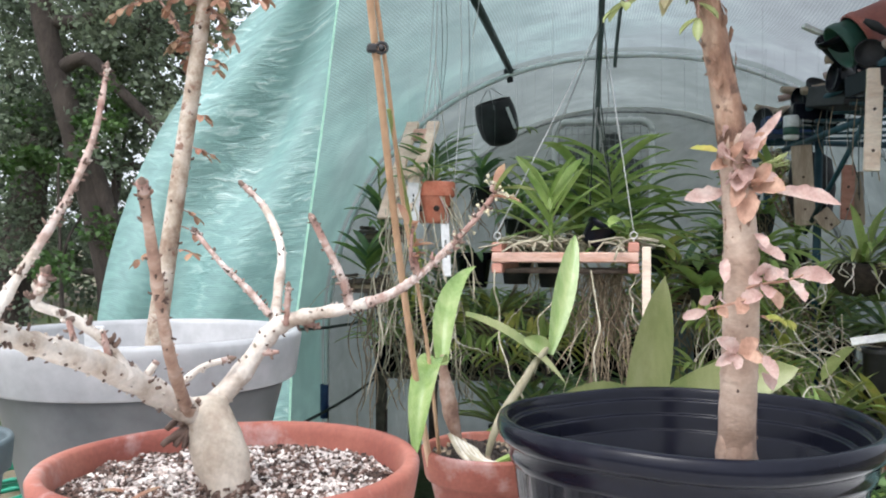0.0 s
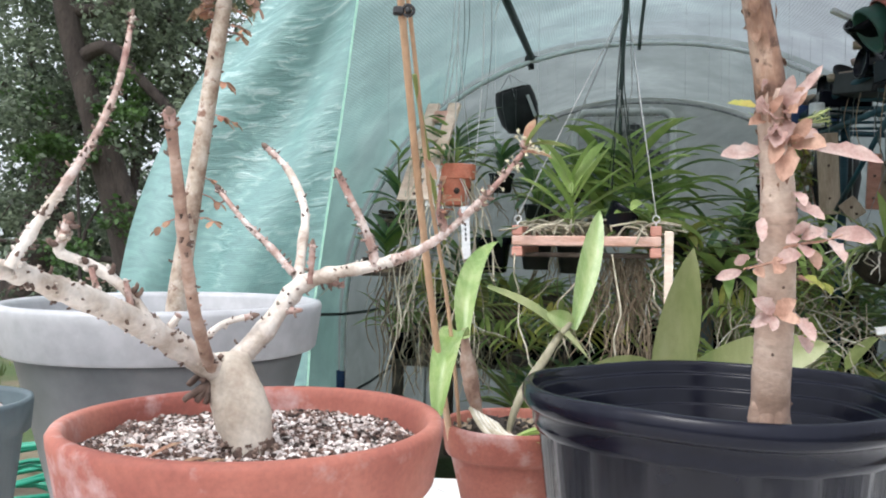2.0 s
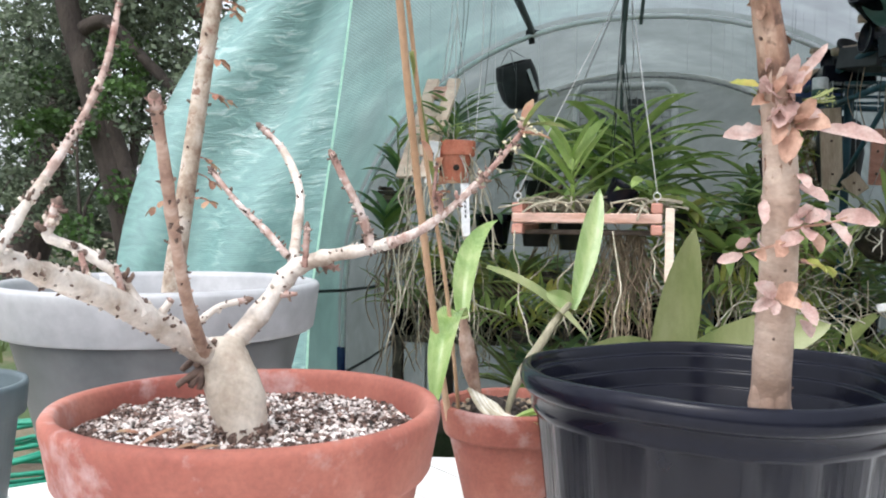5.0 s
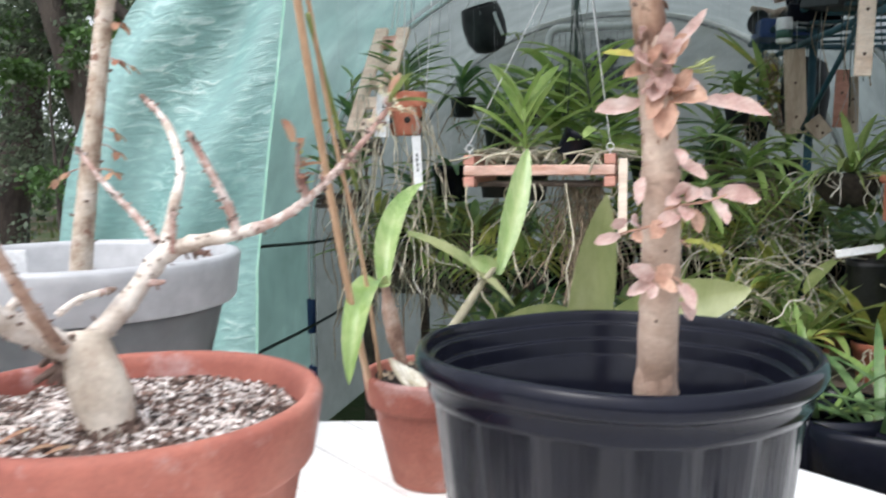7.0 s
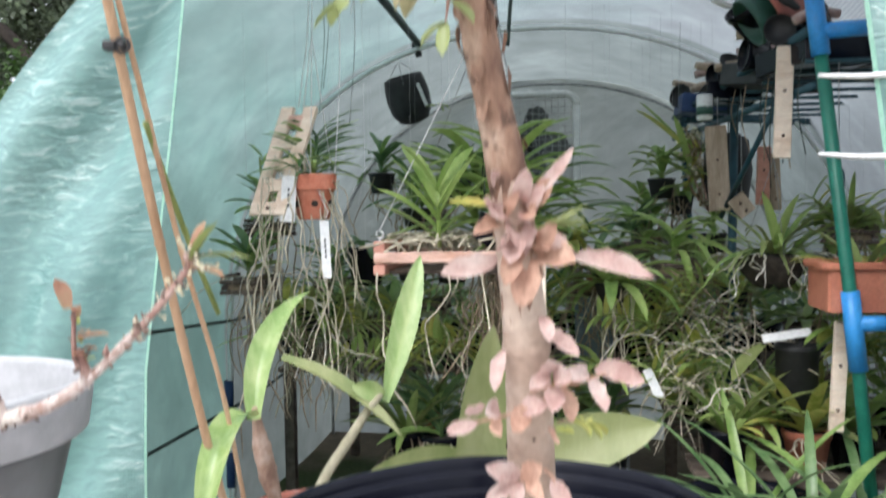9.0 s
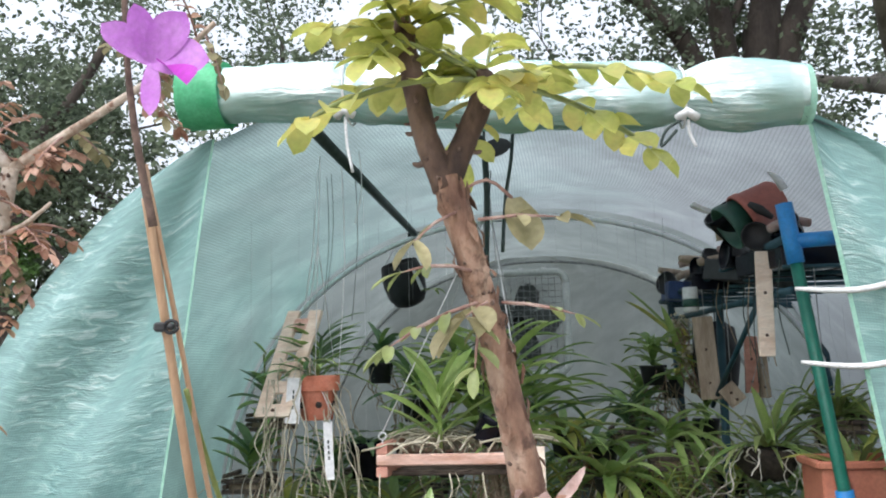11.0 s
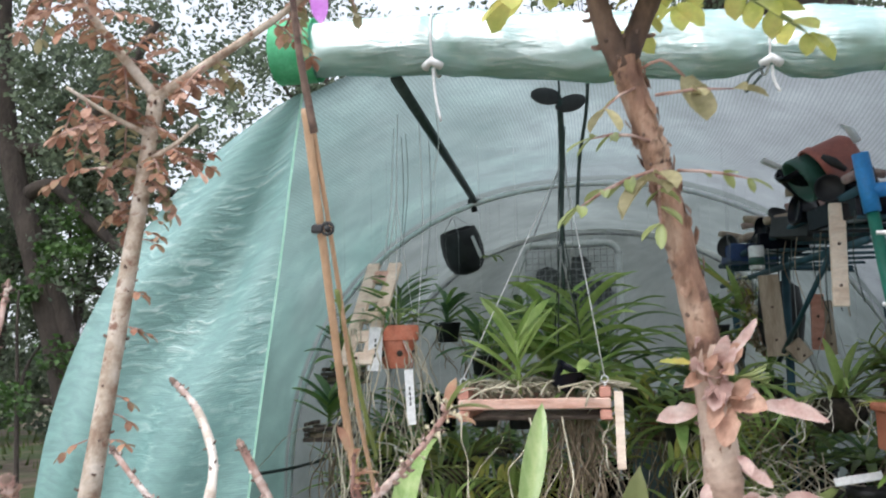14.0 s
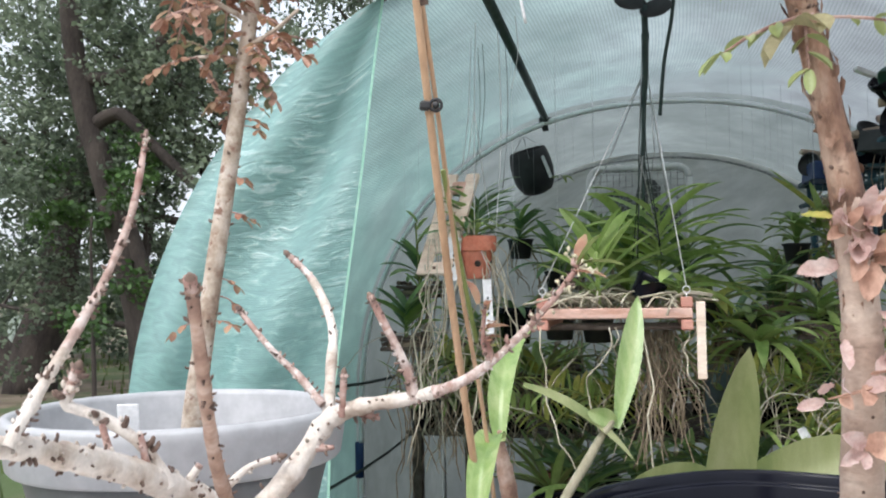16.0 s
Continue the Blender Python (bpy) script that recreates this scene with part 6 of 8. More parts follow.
    for i, (w, l, wd) in enumerate((((-0.75, -0.3, 0.75), 0.050, 0.026), ((0.55, -0.3, 0.85), 0.052, 0.034), ((1.0, -0.35, 0.1), 0.055, 0.036), ((0.12, -0.5, -1.0), 0.058, 0.016), ((-0.2, -0.3, 1.0), 0.05, 0.022))):
        b = Shape()
        b.blade(ctr, w, l * 1.05, wd * 1.05, 0.3, 0.25, n=9, tip=0.5, grow=0.55, neck=0.35, up=(0.1, -1, 0.2))
        part("petal", b, FLOWER_PURPLE, f)
    b = Shape()
    b.blade(ctr + Vector((0.012, -0.006, -0.004)), (0.8, -0.7, -0.5), 0.042, 0.030, 0.5, 0.7, n=8, tip=0.8, up=(0, -0.4, 1))
    part("lip", b, FLOWER_DEEP, f, "deep magenta lip")


build_orchid()


def build_paddle_plant():
    c = (0.315, 1.135)
    p = thing("plant_pot", (*c, TABLE_Z), "low dark plastic pot behind the nursery pot", "plant pot")
    s = Shape()
    s.lathe([(0.06, 0), (0.063, 0.003), (0.08, 0.13), (0.086, 0.132), (0.087, 0.15), (0.082, 0.151), (0.078, 0.13), (0.02, 0.12)], (*c, TABLE_Z), 40)
    part("pot", s, BLACK_PLASTIC, p)
    s = Shape()
    s.lathe([(0.0785, 0.134), (0.001, 0.137)], (*c, TABLE_Z), 24)
    part("soil", s, SOIL, p)
    o = thing("broadleaf_plant", (*c, TABLE_Z + 0.135), "plant with few very broad stiff olive leaves", "plant")
    for base, way, l, w, dr, up in (((0.239, 1.070, 0.86), (0.055, -0.40, 1.0), 0.258, 0.050, -0.02, (-0.35, -1, 0.1)), ((0.270, 1.08, 0.918), (0.85, -0.25, 0.62), 0.180, 0.062, 0.45, (0.0, -1.0, 0.5)),
                                    ((0.255, 1.07, 0.915), (-0.75, -0.25, 0.62), 0.135, 0.050, 0.8, (0.0, -1.0, 0.5))):
        b = Shape()
        b.blade(base, way, l, w, dr, 0.28, n=14, tip=0.25, grow=0.5, neck=0.75, up=up, cup=True)
        part("leaf", b, LEAF_PADDLE, o)


build_paddle_plant()

# ---- inside the greenhouse ----
def plain_pot(name, at, r, h, mat, label, group="", tilt=None, sides=36, soil=True):
    """A small tapered pot with a rolled rim."""
    p = thing(name, at, label, "plant pot", group)
    s = Shape()
    m = Matrix.Translation(at) @ (tilt if tilt else Matrix.Identity(4))
    s.lathe([(r * 0.66, 0), (r * 0.7, h * 0.02), (r * 0.92, h * 0.80), (r * 0.98, h * 0.81), (r, h * 0.97), (r * 0.98, h), (r * 0.92, h), (r * 0.88, h * 0.95), (r * 0.84, h * 0.7), (0.004, h * 0.66)], (0, 0, 0), sides)
    s.v = [m @ v for v in s.v]
    part("pot", s, mat, p)
    if soil:
        s = Shape()
        s.lathe([(r * 0.865, h * 0.88), (0.001, h * 0.93)], (0, 0, 0), 24)
        s.v = [m @ v for v in s.v]
        part("soil", s, SOIL, p)
    return p


def leaf_part(owner, mat, base, way, length, width, droop, fold=0.3, up=None, **kw):
    b = Shape()
    b.blade(base, way, length, width, droop, fold, up=up, **kw)
    return part("leaf", b, mat, owner)


def vanda(at, label, count, length, width, mats, stem, rng, lift=0.75, droop=0.9, turn=0.0, lean=(0, 0)):
    """A strap-leaved orchid: leaves in two ranks up a short stem."""
    o = thing("orchid", at, label, "orchid", "orchids in the greenhouse")
    base = Vector(at)
    b = Shape()
    top = base + Vector((lean[0], lean[1], stem))
    b.tube([base - Vector((0, 0, 0.01)), (base + top) / 2, top], [0.006, 0.005, 0.004], 8)
    part("stem", b, mats[0], o)
    for i in range(count):
        q = (i + 0.5) / count
        p = base.lerp(top, q)
        a = turn + (0 if i % 2 else math.pi) + rng.uniform(-0.75, 0.75)
        w = Vector((math.cos(a), math.sin(a), lift * (0.55 + 0.9 * q)))
        leaf_part(o, rng.choice(mats), p, w, length * rng.uniform(0.75, 1.1) * (1.0 - 0.25 * q), width * rng.uniform(0.85, 1.15), droop * rng.uniform(0.5, 1.4), 0.35, n=9, tip=0.55, grow=0.45, neck=0.6, twist=rng.uniform(-0.5, 0.5))
    return o


def rosette(at, label, count, length, width, mats, rng, lift=1.0, droop=1.0, name="orchid", category="orchid", spread=1.0, r0=0.012, tip=0.35):
    o = thing(name, at, label, category, "orchids in the greenhouse")
    base = Vector(at)
    for i in range(count):
        a = 2.4 * i + rng.uniform(-0.3, 0.3)
        q = i / count
        w = Vector((math.cos(a) * spread, math.sin(a) * spread, lift * (0.25 + 1.1 * q)))
        leaf_part(o, rng.choice(mats), base + Vector((math.cos(a), math.sin(a), 0)) * r0, w, length * rng.uniform(0.7, 1.15), width * rng.uniform(0.8, 1.2), droop * rng.uniform(0.6, 1.3), 0.4, n=7, tip=tip, grow=0.4, neck=0.75)
    return o


def hanging_roots(owner, tops, low, count, mat, rng, r=0.0018, spread=0.03, label="", curl=0.02):
    for _ in range(count):
        b = Shape()
        p = Vector(rng.choice(tops)) + Vector((rng.uniform(-spread, spread), rng.uniform(-spread, spread), 0))
        n = 8
        l = (p.z - low) * rng.uniform(0.3, 1.0)
        pts = [p]
        d = Vector((rng.uniform(-1, 1), rng.uniform(-1, 1), 0)) * 0.014
        for i in range(n):
            d = d * 0.6 + Vector((rng.uniform(-1, 1), rng.uniform(-1, 1), 0)) * (0.012 + curl * 0.15)
            pts.append(pts[-1] + d + Vector((0, 0, -l / n * rng.uniform(0.6, 1.3))))
        k = r * rng.uniform(0.6, 1.25)
        b.tube(pts, [k] * n + [k * 0.4], 5, steps=2)
        part("root", b, mat, owner)


def cord(name, pts, r, mat, label, category="cord", group="hanging cords", sides=6, steps=0):
    s = Shape()
    s.tube(pts, r, sides, steps=steps)
    return solid(name, s, mat, label, category, group)


rin = random.Random(101)


def build_hanging_pot():
    at = G(-0.452, 0.31, 1.196)
    p = thing("hanging_pot", at, "small orange clay pot with round side holes, hung on wire", "hanging pot")
    s = Shape()
    s.lathe([(0.034, 0.0), (0.037, 0.002), (0.0455, 0.066), (0.046, 0.0665), (0.0515, 0.067), (0.0525, 0.069), (0.0545, 0.101), (0.0525, 0.104), (0.0485, 0.104), (0.0465, 0.100), (0.042, 0.06), (0.004, 0.055)], tuple(at), 56)
    part("pot", s, CLAY_SMALL, p)
    for a in (-1.42, -0.4, 0.7, 1.7, 2.7, -2.5):
        b = Shape()
        c = Vector((math.cos(a), math.sin(a), 0))
        q = at + c * 0.0405 + Vector((0, 0, 0.036))
        b.tube([q - c * 0.002, q + c * 0.0042], 0.0078, 14)
        part("side_hole", b, SOIL, p, "dark round side hole")
    b = Shape()
    b.lathe([(0.045, 0.094), (0.001, 0.099)], tuple(at), 20)
    part("moss", b, ROOT_BROWN, p, "brown moss filling")
    for k in range(3):
        b = Shape()
        a = 0.5 + k * 2.1
        b.tube([at + Vector((0.05 * math.cos(a), 0.05 * math.sin(a), 0.1)), at + Vector((0.004, 0.0, 0.42)), G(-0.44, 0.31, 1.86)], 0.0012, 5)
        part("wire", b, CORD_WHITE, p, "thin pale hanging wire")
    o = vanda(at + Vector((0, 0, 0.098)), "tufted orchid with narrow arching dark leaves in clay pot", 26, 0.155, 0.014, [LEAF_DARK, LEAF_MID, LEAF_DARK], 0.10, rin, 0.9, 1.1, 0.3, (0.01, 0.02))
    for k in range(9):
        a = rin.uniform(0, 6.28)
        leaf_part(o, rin.choice((LEAF_MID, LEAF_DARK)), at + Vector((0.02 * math.cos(a), 0.02 * math.sin(a), 0.1)), (math.cos(a), math.sin(a), rin.uniform(0.3, 1.4)), rin.uniform(0.10, 0.15), 0.013, rin.uniform(0.6, 1.3), 0.4, n=8)
    hanging_roots(o, [at + Vector((0.03, -0.03, 0.1)), at + Vector((-0.04, -0.03, 0.1)), at + Vector((0.05, 0.0, 0.09))], 0.85, 16, ROOT_PALE, rin, 0.0016, 0.012)
    # white tags
    for pos, size, tl in ((at + Vector((-0.052, -0.048, 0.048)), (0.034, 0.0016, 0.105), 3), (at + Vector((0.030, -0.058, -0.068)), (0.021, 0.0016, 0.13), -3)):
        s = Shape()
        s.box(Matrix.Translation(pos) @ pose(0, 0, 0, -4, tl, -8), size, bevel=0.0006)
        tag = solid("plant_tag", s, WHITE_TAG, "white plastic plant tag hanging beside clay pot", "plant tag", "plant tags")
        b = Shape()
        for k in range(4):
            b.box(Matrix.Translation(pos) @ pose(0, 0, 0, -4, tl, -8) @ pose(0.0, -0.0012, 0.02 - k * 0.012), (0.004, 0.0008, 0.008))
        part("writing_bar", b, CORD_DARK, tag, "faint pencilled marks", kind="stuff")
        cord("wire", [pos + Vector((0, 0, size[2] / 2 - 0.004)), pos + Vector((0.006, 0.01, size[2] / 2 + 0.02)), at + Vector((0.0, -0.045 if pos.x > at.x else -0.03, 0.10))], 0.0009, CORD_WHITE, "thin wire holding a plant tag", "wire")


build_hanging_pot()


def build_slat_mount():
    top, low = G(-0.483, 0.31, 1.455), G(-0.547, 0.25, 1.206)
    m = thing("wood_mount", low, "tilted raw cedar slat mount for an orchid", "orchid mount")
    across = (G(1, 0, 0) - G(0, 0, 0))
    long = (top - low)
    nrm = across.cross(long).normalized()
    rot = Matrix((across, nrm, long.normalized())).transposed().to_4x4()
    for off, w in ((-0.027, 0.031), (0.027, 0.031)):
        s = Shape()
        s.box(Matrix.Translation((top + low) / 2 + across * (off + 0.004)) @ rot, (w, 0.016, long.length), bevel=0.002)
        part("rail", s, RAW_WOOD, m)
    for q in (0.06, 0.27, 0.46, 0.66, 0.86):
        s = Shape()
        s.box(Matrix.Translation(low.lerp(top, q) + across * 0.004 + nrm * 0.003) @ rot, (0.034, 0.014, 0.030), bevel=0.002)
        part("cross_slat", s, BASKET_WOOD if q > 0.8 else RAW_WOOD, m)
    for q in (0.06, 0.86):
        s = Shape()
        c = low.lerp(top, q) + across * 0.004
        s.tube([c - nrm * 0.008, c + nrm * 0.012], 0.004, 10)
        part("nail_hole", s, DARK_SCAR, m, "dark round hole")
    s = Shape()
    s.tube([top, top + Vector((0.02, 0.02, 0.15)), G(-0.47, 0.40, 1.86)], 0.0012, 5)
    part("wire", s, CORD_WHITE, m, "thin hanging wire")
    o = rosette(low.lerp(top, 0.5) + across * 0.055 + Vector((0, -0.01, 0)), "orchid tied on a cedar slat mount", 9, 0.08, 0.010, [LEAF_MID, LEAF_DARK, LEAF_LIGHT], rin, 0.6, 1.2)
    hanging_roots(o, [low.lerp(top, q) + across * k - nrm * -0.0 + Vector((0, -0.02, 0)) for q in (0.1, 0.35, 0.55) for k in (-0.02, 0.01, 0.04)], 0.70, 15, ROOT_PALE, rin, 0.0019, 0.012)


build_slat_mount()


def build_basket():
    u0, u1, v0, v1, z = -0.275, 0.045, 0.215, 0.52, 1.100
    b0 = thing("hanging_basket", G(-0.115, 0.36, z), "square cedar slat orchid basket hung on white wires", "hanging basket")
    th = 0.026

    def bar(a, b, zz, mat, ext=0.012, h=0.024):
        s = Shape()
        d = (b - a).normalized()
        rot = Matrix.Rotation(math.atan2(d.y, d.x), 4, 'Z')
        s.box(Matrix.Translation((a + b) / 2 + Vector((0, 0, zz))) @ rot, ((b - a).length + 2 * ext, th, h), bevel=0.003)
        part("bar", s, mat, b0)

    for lay, zz in enumerate((0.0, 0.030)):
        if lay == 0:
            bar(G(u0, v0, z), G(u1, v0, z), 0.010, BASKET_WOOD)
            bar(G(u0, v1, z), G(u1, v1, z), 0.010, BASKET_WOOD)
        else:
            bar(G(u0, v0, z), G(u0, v1, z), 0.034, PINK_WOOD)
            bar(G(u1, v0, z), G(u1, v1, z), 0.034, PINK_WOOD)
    bar(G(u0, v0, z), G(u0, v1, z), -0.016, PINK_WOOD)
    bar(G(u1, v0, z), G(u1, v1, z), -0.016, PINK_WOOD)
    for k in range(5):
        v = v0 + 0.05 + k * 0.05
        bar(G(u0, v, z), G(u1, v, z), -0.024, DARK_WOOD, 0.0, 0.010)
    # hanging cedar strip at the front corner
    s = Shape()
    rot = Matrix.Rotation(radians(-12), 4, 'Z')
    s.box(Matrix.Translation(G(u1 + 0.029, v0 - 0.005, z - 0.050)) @ rot, (0.020, 0.012, 0.170), bevel=0.002)
    part("corner_strip", s, RAW_WOOD, b0, "pale cedar strip hanging from the corner")
    apex = G(-0.03, 0.35, 1.70)
    for u, v in ((u0, v0), (u1, v0), (u0, v1), (u1, v1)):
        s = Shape()
        eye = G(u, v, z + 0.062)
        s.tube([eye + Vector((0.008 * math.cos(a), 0, 0.008 * math.sin(a))) for a in [6.283 * k / 12 for k in range(13)]], 0.0016, 6)
        s.tube([eye - Vector((0, 0, 0.008)), eye - Vector((0, 0, 0.03))], 0.0016, 6)
        s.tube([eye + Vector((0, 0, 0.008)), apex + (eye - apex) * 0.02], 0.0015, 6)
        part("wire", s, CORD_WHITE if v == v0 else WIRE, b0, "hanging wire with eye screw")
    # hanger rods above
    s = Shape()
    s.tube([apex, G(-0.03, 0.34, 1.84)], 0.004, 8)
    part("hook_rod", s, WIRE, b0, "grey wire hook")
    # mat of roots on the basket
    s = Shape()
    for _ in range(120):
        u, v = rin.uniform(u0, u1 + 0.02), rin.uniform(v0 - 0.02, v1)
        a = rin.uniform(0, 6.28)
        p = G(u, v, z + rin.uniform(0.025, 0.055))
        d = Vector((math.cos(a), math.sin(a), 0)) * rin.uniform(0.03, 0.07)
        s.tube([p - d, p - d * 0.3 + Vector((0, 0, 0.007)), p + d * 0.4 + Vector((0, 0, rin.uniform(0, 0.016))), p + d - Vector((0, 0, 0.02))], 0.0026, 5, steps=2)
    part("root_mat", s, ROOT_PALE, b0, "mat of pale dry roots", kind="stuff")
    hanging_roots(b0, [G(-0.03 + k * 0.02, 0.32 + 0.05 * j, z - 0.03) for k in range(-2, 3) for j in range(3)], 0.70, 80, ROOT_BROWN, rin, 0.0017, 0.012, "dense brown curtain of roots", 0.015)
    hanging_roots(b0, [G(u, v, z - 0.02) for u in (u0, -0.2, -0.12, -0.05, u1) for v in (v0, 0.35)], 0.70, 8, ROOT_PALE, rin, 0.0020, 0.012, "thick pale hanging roots", 0.06)
    # plants in it
    vanda(G(-0.150, 0.25, z + 0.04), "light green strap-leaved orchid in cedar basket", 12, 0.205, 0.034, [LEAF_LIGHT], 0.12, rin, 1.5, 0.45, -0.2)
    vanda(G(-0.010, 0.40, z + 0.05), "tall strap-leaved orchid with long arching leaves in basket", 26, 0.27, 0.032, [LEAF_LIGHT, LEAF_LIGHT, LEAF_MID], 0.20, rin, 1.0, 1.2, -0.2)
    vanda(G(-0.09, 0.47, z + 0.05), "strap-leaved orchid with dark arching leaves in basket", 22, 0.26, 0.030, [LEAF_LIGHT, LEAF_MID], 0.18, rin, 1.0, 1.1, 0.6)
    vanda(G(0.06, 0.46, z + 0.05), "arching narrow-leaved orchid at the basket's back corner", 22, 0.26, 0.024, [LEAF_MID, LEAF_DARK], 0.14, rin, 0.9, 1.3, 0.2)
    vanda(G(0.03, 0.27, z + 0.04), "young orchid with drooping pale green leaves in basket", 10, 0.15, 0.034, [LEAF_LIGHT, LEAF_MID], 0.05, rin, 0.6, 1.2, 0.3)
    plain_pot("plant_pot", G(-0.058, 0.255, z + 0.040), 0.038, 0.058, BLACK_PLASTIC, "small black plastic pot tilted among roots in basket", "small pots", Matrix.Rotation(radians(35), 4, 'Y'))
    # metal leaf-shaped hooks at the top
    h = thing("leaf_hook", G(-0.03, 0.30, 1.80), "dark metal hook with two oval leaves", "hook")
    for u, dz, tl in ((-0.062, 0.006, 16), (-0.004, -0.016, -14)):
        s = Shape()
        s.lathe([(0.001, -0.004), (0.034, -0.003), (0.038, 0.0), (0.034, 0.003), (0.001, 0.004)], (0, 0, 0), 28)
        m = Matrix.Translation(G(u, 0.27, 1.836 + dz)) @ pose(0, 0, 0, 62, tl, -12) @ Matrix.Diagonal((1.0, 0.75, 1.0, 1.0))
        s.v = [m @ v for v in s.v]
        part("metal_leaf", s, RUBBER, h)
    s = Shape()
    s.tube([G(-0.03, 0.27, 1.83), G(-0.03, 0.30, 1.70), G(-0.04, 0.36, 1.55), G(-0.044, 0.40, 1.36)], [0.008, 0.007, 0.005, 0.004], 8, steps=3)
    s.tube([G(-0.03, 0.27, 1.83), G(-0.03, 0.28, 1.90)], 0.003, 6)
    part("rod", s, DARK_STEEL, h)
    for k in range(7):
        a = G(-0.03 + rin.uniform(-0.012, 0.012), 0.33, 1.78)
        cord("wire", [a, G(-0.035 + rin.uniform(-0.02, 0.02), 0.37, 1.5), G(-0.045 + rin.uniform(-0.06, 0.05), 0.42 + rin.uniform(-0.05, 0.05), 1.24)], 0.0014, WIRE if k % 2 else CORD_DARK, "straight grey wire of a basket hanger", "wire", "hanger wires", 5)
    cord("cord", [G(0.04, 0.28, 1.888), G(0.032, 0.29, 1.80), G(0.012, 0.32, 1.70), G(0.0, 0.34, 1.58)], 0.0045, DARK_STEEL, "dark green coated cord hanging from the roof", steps=4)


build_basket()


def build_black_hanger():
    at = G(-0.482, 1.80, 1.575)
    p = thing("hanging_pot", at, "round black plastic basket pot hung near the back", "hanging pot")
    s = Shape()
    m = Matrix.Translation(at) @ pose(0, 0, 0, 14, -16, 0)
    s.lathe([(0.03, 0.0), (0.060, 0.012), (0.080, 0.050), (0.086, 0.10), (0.083, 0.148), (0.074, 0.186), (0.068, 0.188), (0.07, 0.14), (0.01, 0.13)], (0, 0, 0), 32, bend=lambda r, z, a: (r * (1 + 0.02 * math.cos(12 * a)), z))
    s.v = [m @ v for v in s.v]
    part("pot", s, RUBBER, p)
    for k in range(3):
        b = Shape()
        a = 0.4 + 2.1 * k
        b.tube([m @ Vector((0.088 * math.cos(a), 0.088 * math.sin(a), 0.165)), m @ Vector((0, 0, 0.25)), G(-0.49, 1.80, 1.84)], 0.0015, 5)
        part("wire", b, WIRE, p)
    s = Shape()
    s.box(m @ pose(0.050, -0.080, 0.11, 0, -8, 25), (0.015, 0.003, 0.095), bevel=0.001)
    part("tag", s, WHITE_TAG, p, "white plastic tag")
    o = rosette(at + Vector((0.085, -0.075, 0.06)), "small green orchid growing out of the black pot's side", 7, 0.06, 0.014, [LEAF_LIGHT, LEAF_MID], rin, 0.3, 1.0)


build_black_hanger()


def build_fan():
    c = G(-0.09, 2.80, 1.54)
    f = thing("box_fan", G(-0.09, 2.80, 1.28), "white framed square box fan with dusty grille", "fan")
    rot = Matrix.Rotation(radians(-12), 4, 'Z')
    m = Matrix.Translation(c) @ rot

    def rounded(w, h, r, n=6):
        out = []
        for cx, cz, a0 in ((w - r, h - r, 0), (-w + r, h - r, 90), (-w + r, -h + r, 180), (w - r, -h + r, 270)):
            for k in range(n + 1):
                a = radians(a0 + 90 * k / n)
                out.append((cx + r * math.cos(a), cz + r * math.sin(a)))
        return out

    s = Shape()
    outer = rounded(0.25, 0.26, 0.06)
    s.tube([m @ Vector((x, -0.055, z)) for x, z in outer + outer[:1]], 0.018, 8)
    s.tube([m @ Vector((x, 0.055, z)) for x, z in outer + outer[:1]], 0.010, 8)
    n = len(outer)
    ring = [m @ Vector((x, y, z)) for y in (-0.055, 0.055) for x, z in outer]
    s.add(ring, [(k, (k + 1) % n, n + (k + 1) % n, n + k) for k in range(n)])
    part("housing", s, FAN_WHITE, f, "white rounded frame")
    s = Shape()
    for k in range(-7, 8):
        z = k * 0.032
        s.tube([m @ Vector((-0.245, -0.058, z)), m @ Vector((0.245, -0.058, z))], 0.002, 5)
        s.tube([m @ Vector((z, -0.060, -0.25)), m @ Vector((z, -0.060, 0.25))], 0.002, 5)
    for r in (0.05, 0.09, 0.13, 0.17, 0.21):
        s.tube([m @ Vector((r * math.cos(a), -0.056, r * math.sin(a))) for a in [6.283 * k / 28 for k in range(29)]], 0.002, 5)
    part("grille", s, WIRE, f, "grey wire grille", kind="stuff")
    for k in range(5):
        s = Shape()
        a = k * 1.2566
        s.blade(m @ Vector((0.03 * math.cos(a), 0, 0.03 * math.sin(a))), (m.to_3x3() @ Vector((math.cos(a), 0.0, math.sin(a)))), 0.19, 0.13, 0.0, 0.2, up=(0.3, -1, 0.2), n=6, tip=0.9)
        part("blade", s, GREY_PLASTIC, f)
    s = Shape()
    s.tube([m @ Vector((0, -0.03, 0)), m @ Vector((0, 0.04, 0))], 0.035, 16)
    part("motor", s, RUBBER, f)
    s = Shape()
    for x in (-0.10, 0.02, 0.14):
        s.box(m @ pose(x, -0.03, 0.272), (0.03, 0.025, 0.024), bevel=0.004)
    part("knob", s, FAN_WHITE, f, "white top knobs", kind="stuff")
    for x in (-0.2, 0.2):
        s = Shape()
        s.tube([m @ Vector((x, 0, 0.26)), m @ Vector((x, 0.02, 0.33))], 0.002, 5)
        part("wire", s, WIRE, f)


build_fan()


